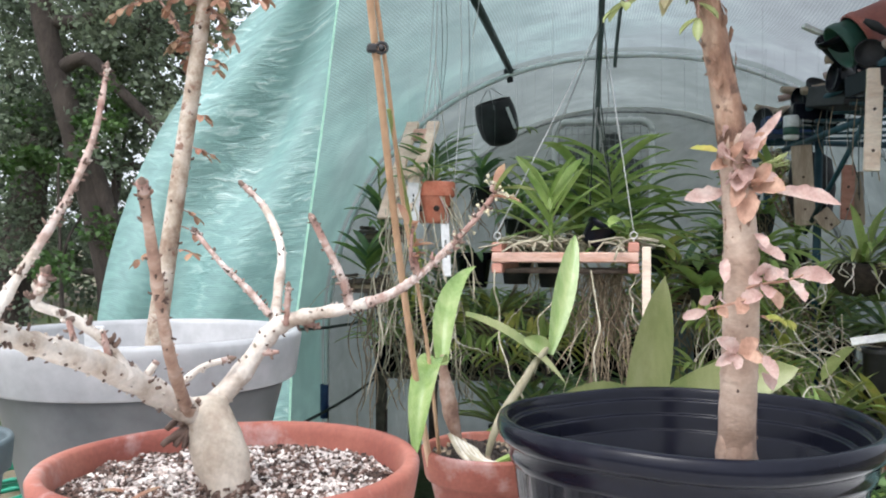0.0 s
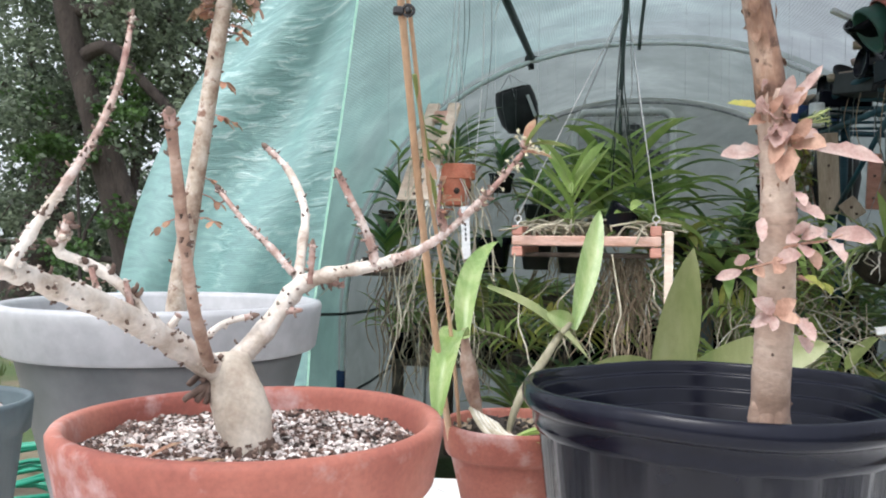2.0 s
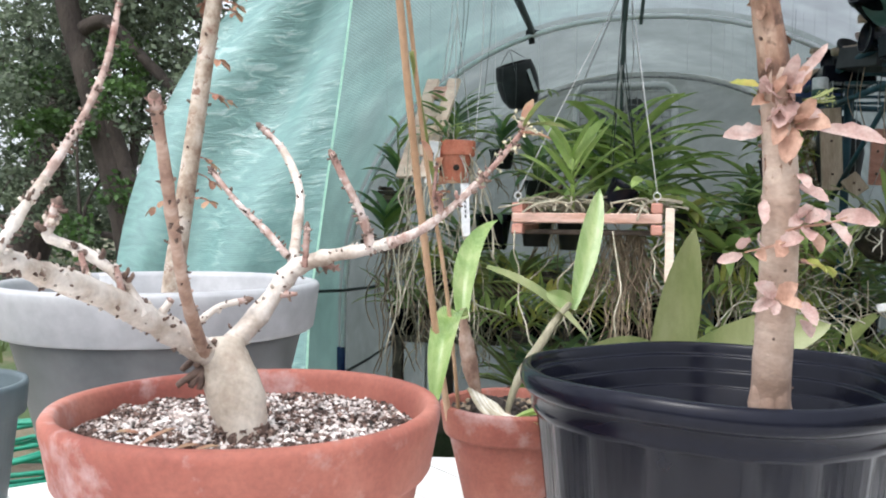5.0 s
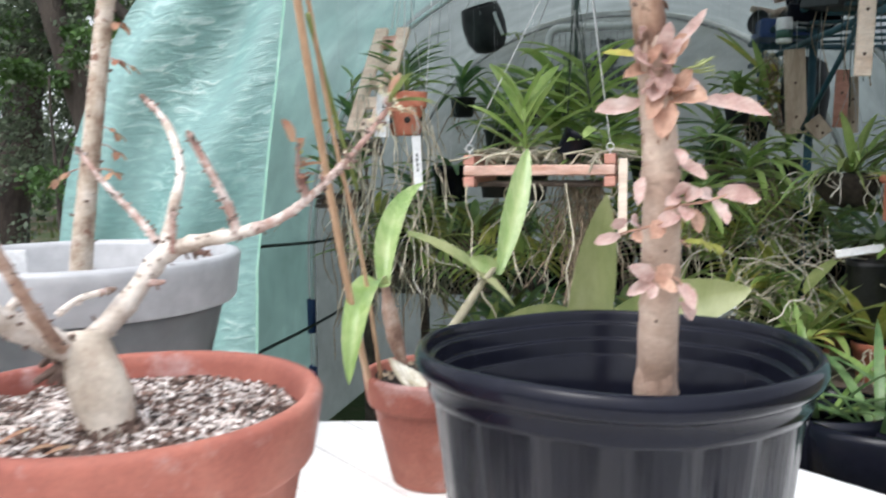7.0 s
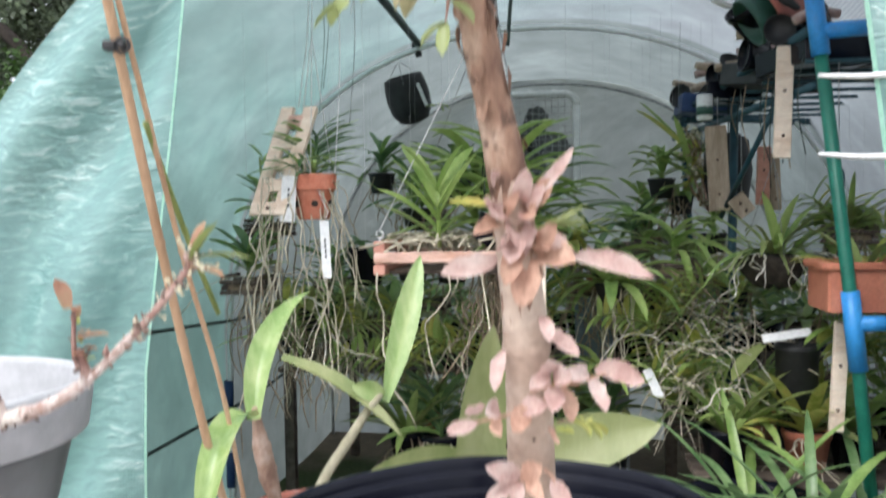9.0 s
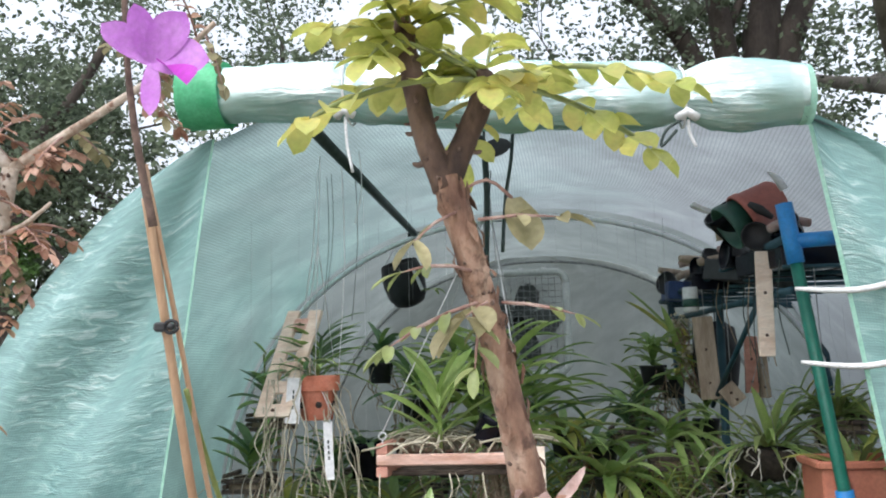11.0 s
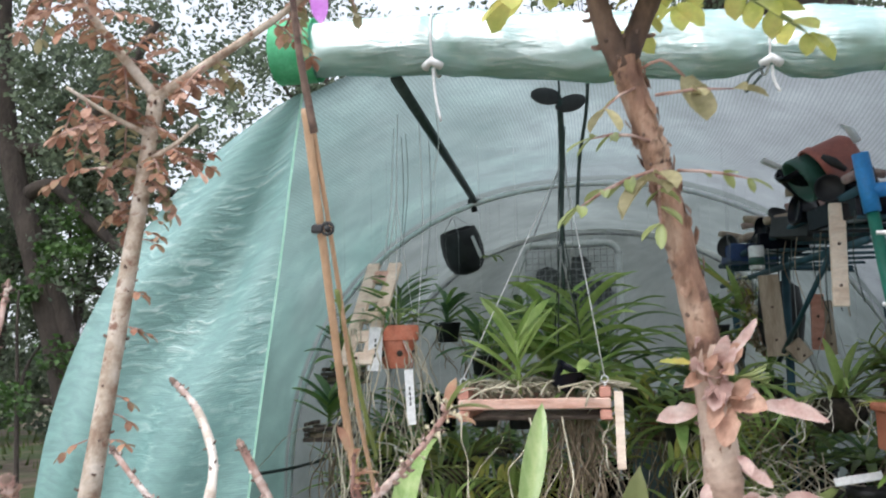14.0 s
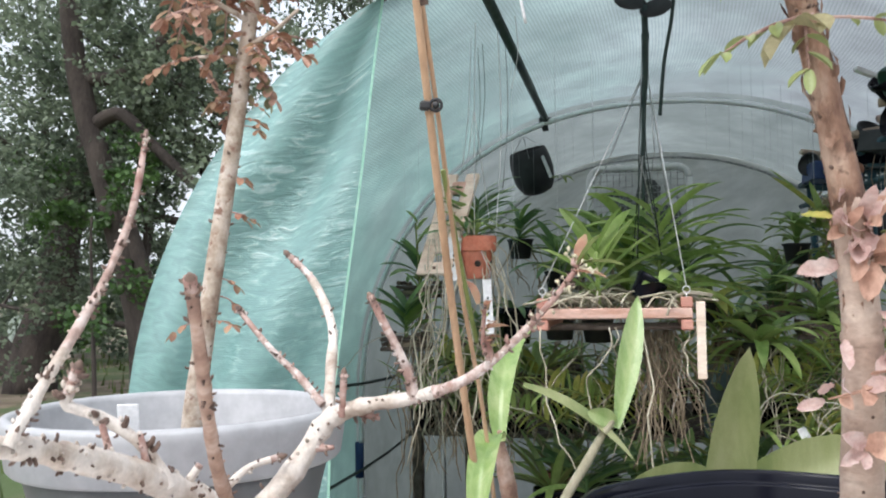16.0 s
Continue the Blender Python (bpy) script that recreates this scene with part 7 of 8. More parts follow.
# ---- roof cords ----
for u, v, z0, z1, mat in ((-0.47, 0.47, 1.85, 1.46, CORD_DARK), (-0.455, 0.46, 1.85, 1.52, CORD_DARK), (-0.40, 0.5, 1.86, 1.44, WIRE), (-0.385, 0.30, 1.84, 1.30, CORD_WHITE), (-0.34, 0.30, 1.84, 1.66, CORD_WHITE)):
    cord("cord", [G(u, v, z0), G(u + 0.006, v, (z0 + z1) / 2), G(u - 0.012, v, z1)], 0.0008 if mat is CORD_DARK else 0.0011, mat, "loose thin cord hanging from the roof bar", steps=3)


# ---- pipe frame, shelf and clutter by the side wall ----
def build_pipe_rack():
    r = thing("pipe_rack", G(0.75, 0.24, 0), "rack of green coated pipes with blue plastic joints", "rack")
    def pipe(pts, rad, mat, name, label=""):
        s = Shape()
        s.tube(pts, rad, 14)
        part(name, s, mat, r, label)
    top, joint, foot = G(0.628, 0.24, 1.642), G(0.708, 0.24, 0.965), G(0.80, 0.24, 0.0)
    pipe([foot, joint, top], 0.0135, GREEN_PIPE, "post", "green coated post")
    pipe([top.lerp(joint, 0.19), top + (top - joint).normalized() * 0.004], 0.0185, BLUE_FITTING, "joint", "blue tee joint")
    pipe([joint.lerp(top, 0.10), joint + (foot - joint) * 0.10], 0.0185, BLUE_FITTING, "joint", "blue cross joint")
    pipe([G(0.645, 0.24, 1.562), G(0.74, 0.24, 1.566)], 0.0165, BLUE_FITTING, "arm_sleeve", "blue plastic sleeve")
    pipe([G(0.72, 0.24, 1.566), G(1.03, 0.24, 1.572)], 0.0125, BLUE_FITTING, "arm")
    pipe([G(0.708, 0.24, 0.965), G(0.80, 0.24, 0.967)], 0.0165, BLUE_FITTING, "arm_sleeve", "blue plastic sleeve")
    pipe([G(0.78, 0.24, 0.967), G(1.15, 0.24, 0.97)], 0.0125, BLUE_FITTING, "arm")
    far, ffoot = G(0.53, 1.55, 1.55), G(0.60, 1.55, 0.0)
    pipe([ffoot, far], 0.013, TEAL_STEEL, "post", "dark blue-green post")
    pipe([G(0.57, 0.95, 0.0), G(0.60, 0.95, 1.50)], 0.012, TEAL_STEEL, "post", "dark blue-green post")
    pipe([G(1.08, 1.55, 0.0), G(1.06, 1.55, 1.40)], 0.012, TEAL_STEEL, "post")
    pipe([top.lerp(joint, 0.10), G(0.50, 1.56, 1.535)], 0.010, TEAL_STEEL, "rail")
    pipe([G(0.645, 0.30, 1.46), G(0.50, 1.56, 1.46)], 0.009, TEAL_STEEL, "rail")
    pipe([G(0.50, 1.55, 1.535), G(1.02, 1.55, 1.50)], 0.010, TEAL_STEEL, "rail")
    pipe([G(0.62, 0.5, 1.46), G(0.56, 0.95, 1.18)], 0.007, TEAL_STEEL, "brace")
    for k in range(9):
        v = 0.32 + k * 0.15
        u = 0.64 - 0.11 * (v - 0.24) / 1.3
        pipe([G(u, v, 1.515), G(1.0, v, 1.51)], 0.005, TEAL_STEEL, "shelf_rod")


build_pipe_rack()


def lying_pot(at, axis, r, h, mat, label, group="pots lying on the shelf"):
    rot = Vector(axis).to_track_quat('Z', 'Y').to_matrix().to_4x4()
    return plain_pot("plant_pot", at, r, h, mat, label, group, rot, soil=False)


down = G(0.545, 0.46, 1.63) - G(0.685, 0.47, 1.718)
lying_pot(G(0.672, 0.468, 1.710), tuple(down), 0.062, 0.105, CLAY_RED, "red-brown plastic pot tipped over on the shelf")
lying_pot(G(0.640, 0.466, 1.690), tuple(down), 0.060, 0.115, DARK_GREEN_PLASTIC, "dark green plastic pot nested under a red one")
lying_pot(G(0.60, 0.56, 1.62), (-0.6, -0.2, 0.75), 0.055, 0.09, BLACK_PLASTIC, "black plastic pot tipped over on the shelf")
# black tube standing for the dark inside of the tipped pot's drain slot
s = Shape()
s.tube([G(0.585, 0.385, 1.676), G(0.607, 0.378, 1.660), G(0.636, 0.385, 1.640)], [0.006, 0.012, 0.006], 10, steps=3)
solid("pot_slot", s, RUBBER, "black tube for the dark drain slot of the tipped pot", "strap")
s = Shape()
s.tube([G(0.667, 0.38, 1.705), G(0.634, 0.38, 1.768)], 0.0095, 12)
solid("pipe_end", s, WHITE_TAG, "short white plastic pipe standing on the shelf", "pipe")
s = Shape()
s.box(Matrix.Translation(G(0.50, 0.55, 1.70)) @ pose(0, 0, 0, 0, 24, 0), (0.05, 0.02, 0.012), bevel=0.002)
s.tube([G(0.52, 0.55, 1.695), G(0.56, 0.55, 1.66)], 0.004, 6)
solid("plant_tag", s, WHITE_TAG, "white plastic tag sticking out of tipped pots", "plant tag", "plant tags")

for u, v, z, sx, sy, sz, mat, lab in ((0.70, 0.45, 1.545, 0.20, 0.20, 0.055, BLACK_PLASTIC, "black plastic tray lying on the shelf"), (0.86, 0.5, 1.55, 0.20, 0.26, 0.06, BLACK_PLASTIC, "black plastic tray lying on the shelf"),
                                      (0.66, 0.78, 1.55, 0.17, 0.22, 0.06, RUBBER, "stack of black plastic trays on the shelf"), (0.60, 1.05, 1.545, 0.14, 0.24, 0.05, BLACK_PLASTIC, "black plastic tray lying on the shelf"),
                                      (0.57, 1.36, 1.55, 0.15, 0.20, 0.06, BLUE_DARK, "dark blue plastic crate on the shelf")):
    t = thing("tray", G(u, v, z), lab, "tray", "trays on the shelf")
    s = Shape()
    m = Matrix.Translation(G(u, v, z)) @ pose(0, 0, 0, rin.uniform(-8, 8), rin.uniform(-8, 8), rin.uniform(-25, 10))
    s.box(m @ pose(0, 0, -sz * 0.4), (sx * 0.9, sy * 0.9, 0.008), bevel=0.003)
    for dx, dy, lx, ly in ((sx / 2, 0, 0.008, sy), (-sx / 2, 0, 0.008, sy), (0, sy / 2, sx, 0.008), (0, -sy / 2, sx, 0.008)):
        s.box(m @ pose(dx, dy, 0), (lx, ly, sz), bevel=0.003)
    part("shell", s, mat, t)
for k in range(13):
    v = 0.34 + k * 0.095
    u = 0.64 - 0.10 * (v - 0.24) / 1.3
    p = lying_pot(G(u + rin.uniform(-0.04, 0.1), v, 1.575 + rin.uniform(0.0, 0.02)), (rin.uniform(-1, 0.2), rin.uniform(-1, 0.4), rin.uniform(-0.2, 0.7)), rin.uniform(0.03, 0.045), rin.uniform(0.04, 0.07),
                  rin.choice((BLACK_PLASTIC, RUBBER, BLACK_PLASTIC, RUBBER)), "used plastic pot lying on the cluttered shelf")
for k in range(9):
    v = 0.34 + k * 0.14
    u = 0.63 - 0.11 * (v - 0.24) / 1.3
    s = Shape()
    a = rin.uniform(-0.5, 0.5)
    c = G(u + 0.04, v, 1.60 + rin.uniform(-0.01, 0.03))
    d = Vector((math.cos(a), math.sin(a), rin.uniform(-0.3, 0.3))) * rin.uniform(0.05, 0.11)
    s.tube([c - d, c + Vector((0, 0, 0.01)), c + d], [0.011, 0.014, 0.010], 8, wobble=0.12, steps=3)
    solid("driftwood", s, GREY_WOOD if k % 3 else LEAF_PINK, "piece of weathered wood among pots on the shelf", "driftwood", "wood pieces")
# drooping roots and strings under the shelf
for k in range(13):
    v = rin.uniform(0.3, 1.3)
    u = 0.63 - 0.11 * (v - 0.24) / 1.3
    l = rin.uniform(0.08, 0.3)
    cord("cord", [G(u, v, 1.53), G(u - 0.012, v, 1.53 - l * 0.5), G(u + rin.uniform(-0.015, 0.015), v, 1.53 - l)], 0.0013, rin.choice((WIRE, CORD_DARK, ROOT_BROWN, CORD_DARK)), "thin string hanging under the shelf", steps=3)
# wooden strips
for u, v, zt, zb, w, mat, tl in ((0.603, 0.38, 1.56, 1.315, 0.036, RAW_WOOD, 2), (0.545, 0.9, 1.44, 1.20, 0.058, GREY_WOOD, -3), (0.668, 0.90, 1.378, 1.216, 0.036, PINK_WOOD, 2), (0.705, 0.93, 1.36, 1.20, 0.03, GREY_WOOD, -2),
                                 (0.60, 0.85, 1.245, 1.185, 0.05, GREY_WOOD, -38), (0.705, 0.33, 0.96, 0.72, 0.03, RAW_WOOD, 3)):
    s = Shape()
    rot = Matrix.Rotation(radians(-12), 4, 'Z')
    m = Matrix.Translation(G(u, v, (zt + zb) / 2)) @ rot @ pose(0, 0, 0, 0, tl, 0)
    s.box(m, (w, 0.014, zt - zb), bevel=0.002)
    pk = solid("wood_strip", s, mat, "weathered wooden strip hanging under the shelf", "wood strip", "wood strips")
    for q in (-0.3, 0.1):
        s = Shape()
        s.tube([m @ Vector((0, -0.0085, q * (zt - zb))), m @ Vector((0, -0.005, q * (zt - zb)))], 0.004, 8)
        part("nail_hole", s, DARK_SCAR, pk)
    cord("wire", [G(u, v, zt - 0.01), G(u, v + 0.005, 1.52)], 0.0012, WIRE, "thin wire holding a wooden strip", "wire", "hanger wires", 5)
t = thing("spool", G(0.507, 0.88, 1.455), "small white and green tape spool on the rail", "spool")
s = Shape()
s.lathe([(0.020, 0), (0.022, 0.004), (0.022, 0.066), (0.020, 0.07)], tuple(G(0.507, 0.88, 1.455)), 20)
part("roll", s, WHITE_TAG, t)
s = Shape()
s.lathe([(0.0226, 0.012), (0.0226, 0.036)], tuple(G(0.507, 0.88, 1.455)), 20)
part("label_band", s, DARK_GREEN_PLASTIC, t, "green label band")
s = Shape()
s.lathe([(0.05, 0.0), (0.06, 0.02), (0.072, 0.10), (0.06, 0.19), (0.03, 0.21)], tuple(G(0.60, 1.05, 1.22)), 20, bend=lambda r, z, a: (r * (1 + 0.06 * math.sin(3 * a)), z))
solid("dark_bag", s, RUBBER, "dark plastic bag hanging behind wooden strip", "bag")
cord("wire", [G(0.60, 1.05, 1.42), G(0.60, 1.05, 1.52)], 0.002, CORD_DARK, "cord holding the dark bag", "cord", "hanger wires")

# orange trough on the lower arm
def trough(u0, u1, v, z, h, d):
    t = thing("trough", G((u0 + u1) / 2, v, z), "orange-red plastic plant trough on the blue pipe", "planter")
    rot = Matrix.Rotation(radians(-12), 4, 'Z')
    c = G((u0 + u1) / 2, v, z)
    s = Shape()
    w = u1 - u0
    m = Matrix.Translation(c) @ rot
    s.box(m @ pose(0, -d / 2, h * 0.42), (w * 0.96, 0.006, h * 0.84), bevel=0.002)
    s.box(m @ pose(0, d / 2, h * 0.42), (w * 0.96, 0.006, h * 0.84), bevel=0.002)
    s.box(m @ pose(-w * 0.48, 0, h * 0.42), (0.006, d, h * 0.84), bevel=0.002)
    s.box(m @ pose(w * 0.48, 0, h * 0.42), (0.006, d, h * 0.84), bevel=0.002)
    s.box(m @ pose(0, 0, 0.004), (w * 0.95, d, 0.008), bevel=0.002)
    part("body", s, ORANGE_CLAY, t)
    s = Shape()
    for yy in (-d / 2 - 0.004, d / 2 + 0.004):
        s.box(m @ pose(0, yy, h * 0.92), (w * 1.02, 0.014, h * 0.17), bevel=0.004)
    for xx in (-w * 0.5, w * 0.5):
        s.box(m @ pose(xx, 0, h * 0.92), (0.014, d, h * 0.17), bevel=0.004)
    part("rim", s, ORANGE_CLAY, t)
    s = Shape()
    s.box(m @ pose(0, 0, h * 0.7), (w * 0.93, d * 0.95, 0.01))
    part("soil", s, SOIL, t)


trough(0.66, 1.02, 0.34, 0.985, 0.105, 0.16)
rosette(G(0.76, 0.34, 1.06), "strappy green plant in the orange trough", 12, 0.16, 0.018, [LEAF_OLIVE, LEAF_LIGHT, LEAF_YELLOW], rin, 1.4, 0.8, "strap_plant", "plant")
rosette(G(0.90, 0.36, 1.06), "strappy yellow-green plant in the orange trough", 12, 0.20, 0.02, [LEAF_OLIVE, LEAF_YELLOW], rin, 1.8, 0.6, "strap_plant", "plant")

# tall black can with white label
t = thing("canister", G(0.675, 0.56, 0.62), "tall black canister pot with white label on top", "plant pot")
s = Shape()
s.lathe([(0.044, 0), (0.046, 0.003), (0.050, 0.24), (0.053, 0.242), (0.053, 0.254), (0.047, 0.254), (0.045, 0.23), (0.01, 0.22)], tuple(G(0.675, 0.56, 0.62)), 32)
part("body", s, RUBBER, t)
s = Shape()
s.box(Matrix.Translation(G(0.637, 0.50, 0.905)) @ pose(0, 0, 0, 62, -9, -11), (0.112, 0.021, 0.004), bevel=0.0015)
part("label", s, WHITE_TAG, t, "frayed white plastic label")
s = Shape()
s.box(Matrix.Translation(G(0.328, 0.48, 0.79)) @ pose(0, 0, 0, -8, -24, -10), (0.022, 0.003, 0.075), bevel=0.001)
solid("plant_tag", s, WHITE_TAG, "white plastic plant tag leaning among orchid leaves", "plant tag", "plant tags")


# ---- benches and rows of orchids ----
def build_bench(u0, u1, v0, v1, z, label):
    b = thing("bench", G((u0 + u1) / 2, (v0 + v1) / 2, 0), label, "bench", "greenhouse benches")
    rot = Matrix.Rotation(radians(-12), 4, 'Z')
    n = int((v1 - v0) / 0.09)
    for k in range(n):
        s = Shape()
        v = v0 + (k + 0.5) * (v1 - v0) / n
        s.box(Matrix.Translation(G((u0 + u1) / 2, v, z - 0.01)) @ rot, (u1 - u0, 0.06, 0.02), bevel=0.002)
        part("slat", s, DARK_WOOD, b)
    for u in (u0 + 0.04, u1 - 0.04):
        for v in (v0 + 0.04, v1 - 0.04):
            s = Shape()
            s.box(Matrix.Translation(G(u, v, (z - 0.02) / 2)) @ rot, (0.04, 0.04, z - 0.02), bevel=0.003)
            part("leg", s, DARK_WOOD, b)


build_bench(-0.42, 0.28, 0.62, 1.25, 0.50, "dark slatted wooden bench under the orchids")
build_bench(-1.0, 1.05, 1.55, 2.6, 0.62, "dark slatted wooden bench at the back")
build_bench(0.42, 1.12, 0.42, 1.40, 0.58, "dark slatted wooden bench by the side wall")

greens = [[LEAF_MID, LEAF_DARK], [LEAF_MID, LEAF_LIGHT], [LEAF_OLIVE, LEAF_MID, LEAF_YELLOW], [LEAF_DARK, LEAF_MID], [LEAF_LIGHT, LEAF_OLIVE]]
labels = ["orchid with dark arching leaves in black pot", "orchid with bright strap leaves in black pot", "orchid with olive leaves in clay pot", "dense dark-leaved orchid in black pot", "pale green broad-leaved orchid in clay pot"]


def bench_orchid(u, v, z, kind, size=1.0):
    r = rin.uniform(0.045, 0.065) * size
    h = r * 1.7
    clay = kind in (2, 4)
    plain_pot("plant_pot", G(u, v, z), r, h, ORANGE_CLAY if clay and rin.random() < 0.5 else BLACK_PLASTIC, "small plant pot standing on the slatted bench", "bench pots")
    at = G(u, v, z + h * 0.9)
    if kind in (0, 3):
        o = vanda(at, labels[kind], rin.randint(15, 20), rin.uniform(0.18, 0.27) * size, 0.026, greens[kind], 0.10 * size, rin, 1.0, 0.9, rin.uniform(0, 3))
    else:
        o = rosette(at, labels[kind], rin.randint(14, 20), rin.uniform(0.16, 0.26) * size, rin.choice((0.018, 0.026, 0.036)), greens[kind], rin, 1.5, 0.7)
    if rin.random() < 0.7:
        hanging_roots(o, [at + Vector((rin.uniform(-0.04, 0.04), -0.04, 0.0)) for _ in range(4)], z - 0.12, 10, rin.choice((ROOT_PALE, ROOT_BROWN)), rin, 0.0018, 0.02)


for k in range(10):
    bench_orchid(-0.34 + (k % 5) * 0.14 + rin.uniform(-0.03, 0.03), 0.72 + (k // 5) * 0.30 + rin.uniform(-0.05, 0.05), 0.50, rin.randint(0, 4))
for k in range(22):
    bench_orchid(-0.92 + (k % 11) * 0.185 + rin.uniform(-0.04, 0.04), 1.68 + (k // 11) * 0.45 + rin.uniform(-0.08, 0.08), 0.62, rin.choice((0, 3, 3, 0, 1)), 1.35)
for k in range(11):
    bench_orchid(0.50 + (k % 4) * 0.16 + rin.uniform(-0.03, 0.03), 0.50 + (k // 4) * 0.30 + rin.uniform(-0.05, 0.05), 0.58, rin.randint(0, 4))


def hung_orchid(u, v, z, kind, count, length, width, mats, label, slat=True, roots=18, low=0.55, lift=0.9, droop=1.0):
    at = G(u, v, z)
    # lighter leaf colours on this side, painting in its brighter, hazier light
    if u > 0.38:
        mats = [{LEAF_DARK: LEAF_MID, LEAF_MID: LEAF_LIGHT}.get(m, m) for m in mats]
    if slat is None:
        b = thing("hanging_pot", at, "small dark net pot hung on a wire among leaves", "hanging pot", "small hung pots")
        s = Shape()
        s.lathe([(0.028, -0.06), (0.031, -0.058), (0.040, -0.004), (0.043, -0.003), (0.043, 0.003), (0.038, 0.003), (0.034, -0.02), (0.003, -0.022)], tuple(at), 20)
        part("net_pot", s, RUBBER, b)
    else:
        b = thing("slat_basket", at, "small dark slatted orchid basket hung on wires", "hanging basket", "small hung baskets")
    rot = Matrix.Rotation(radians(-12 + rin.uniform(-10, 10)), 4, 'Z')
    for lay in range(4 if slat is not None else 0):
        for sg in (-1, 1):
            s = Shape()
            if lay % 2 == 0:
                s.box(Matrix.Translation(at) @ rot @ pose(0, sg * 0.048, lay * 0.013 - 0.045), (0.118, 0.012, 0.011), bevel=0.002)
            else:
                s.box(Matrix.Translation(at) @ rot @ pose(sg * 0.048, 0, lay * 0.013 - 0.045), (0.012, 0.118, 0.011), bevel=0.002)
            part("slat", s, DARK_WOOD if slat else GREY_WOOD, b)
    s = Shape()
    k = 1.0 if slat is not None else 0.55
    s.box(Matrix.Translation(at) @ rot @ pose(0, 0, -0.035 if slat is not None else -0.012), (0.09 * k, 0.09 * k, 0.03 * k), bevel=0.01)
    part("moss", s, ROOT_BROWN, b, "brown moss filling")
    s = Shape()
    s.tube([at + Vector((0.045, 0.0, 0)), at + Vector((0, 0, 0.22)), at + Vector((0, 0, 1.80 - z))], 0.0003, 4)
    part("wire", s, WIRE, b, "thin hanging wire")
    if kind == 'v':
        o = vanda(at + Vector((0, 0, -0.005)), label, count, length, width, mats, 0.07, rin, lift, droop, rin.uniform(0, 3))
    else:
        o = rosette(at + Vector((0, 0, -0.005)), label, count, length, width, mats, rin, lift, droop)
    hanging_roots(o, [at + Vector((rin.uniform(-0.05, 0.05), rin.uniform(-0.06, 0.03), -0.01)) for _ in range(8)], low, roots, rin.choice((ROOT_PALE, ROOT_BROWN, ROOT_BROWN)), rin, 0.0018, 0.02)


hung_orchid(0.315, 1.0, 1.125, 'v', 14, 0.17, 0.022, [LEAF_DARK, LEAF_MID], "dark-leaved orchid in a small slatted basket", True, 10, 0.85)
hung_orchid(0.20, 0.85, 1.02, 'v', 14, 0.19, 0.024, [LEAF_DARK, LEAF_MID], "dark-leaved orchid hung behind the cedar basket", True, 18, 0.65)
hung_orchid(0.40, 1.35, 1.15, 'v', 16, 0.24, 0.025, [LEAF_DARK, LEAF_DARK, LEAF_MID], "large dark-leaved orchid hung at the back", True, 10, 0.8)
hung_orchid(-0.68, 0.48, 1.06, 'v', 11, 0.15, 0.034, [LEAF_MID, LEAF_DARK], "broad dark-leaved orchid near the side sheeting", True, 18, 0.60, 1.1, 0.5)
hung_orchid(-0.36, 0.74, 0.93, 'r', 15, 0.17, 0.030, [LEAF_YELLOW, LEAF_LIGHT, LEAF_OLIVE], "yellow-green rosette plant with pointed leaves", True, 12, 0.62, 1.1, 0.6)
hung_orchid(-0.30, 1.05, 1.22, 'v', 16, 0.22, 0.022, [LEAF_DARK, LEAF_MID], "dark strap-leaved orchid hung behind the clay pot", True, 16, 0.8)
hung_orchid(-0.12, 1.25, 1.20, 'v', 16, 0.24, 0.024, [LEAF_DARK, LEAF_MID], "dark strap-leaved orchid hung at the back", True, 16, 0.8)
hung_orchid(-0.58, 0.95, 1.02, 'v', 12, 0.18, 0.028, [LEAF_DARK, LEAF_MID], "dark-leaved orchid hung by the side sheeting", True, 24, 0.55)
hung_orchid(0.41, 1.10, 1.30, 'v', 18, 0.19, 0.024, [LEAF_DARK, LEAF_MID], "bushy orchid hung before the back corner", None, 10, 1.0)
hung_orchid(0.50, 1.36, 1.25, 'r', 22, 0.22, 0.022, [LEAF_DARK, LEAF_MID], "leafy orchid crowded under the cluttered shelf", None, 10, 0.95)
hung_orchid(-0.44, 0.98, 1.33, 'v', 18, 0.17, 0.018, [LEAF_DARK, LEAF_DARK, LEAF_MID], "bushy dark orchid hung in the shade behind clay pot", None, 10, 1.0)
hung_orchid(-0.30, 0.80, 1.22, 'v', 18, 0.19, 0.020, [LEAF_DARK, LEAF_MID], "dark arching orchid hung beside the clay pot", None, 12, 0.9)
hung_orchid(-0.20, 0.95, 1.30, 'v', 20, 0.20, 0.020, [LEAF_DARK, LEAF_MID], "leafy dark orchid hung behind the basket wires", None, 10, 0.95)
hung_orchid(-0.70, 0.70, 1.20, 'v', 14, 0.16, 0.026, [LEAF_DARK, LEAF_MID], "green orchid hung close to the side sheeting", True, 16, 0.75)
hung_orchid(-0.50, 0.62, 0.98, 'r', 20, 0.18, 0.018, [LEAF_MID, LEAF_DARK, LEAF_LIGHT], "grassy orchid hung under the clay pot", None, 20, 0.6, 1.0, 1.2)
hung_orchid(0.85, 0.75, 1.16, 'r', 22, 0.20, 0.014, [LEAF_MID, LEAF_OLIVE], "narrow-leaved orchid hung by the side wall", True, 20, 0.7, 1.2, 0.8)

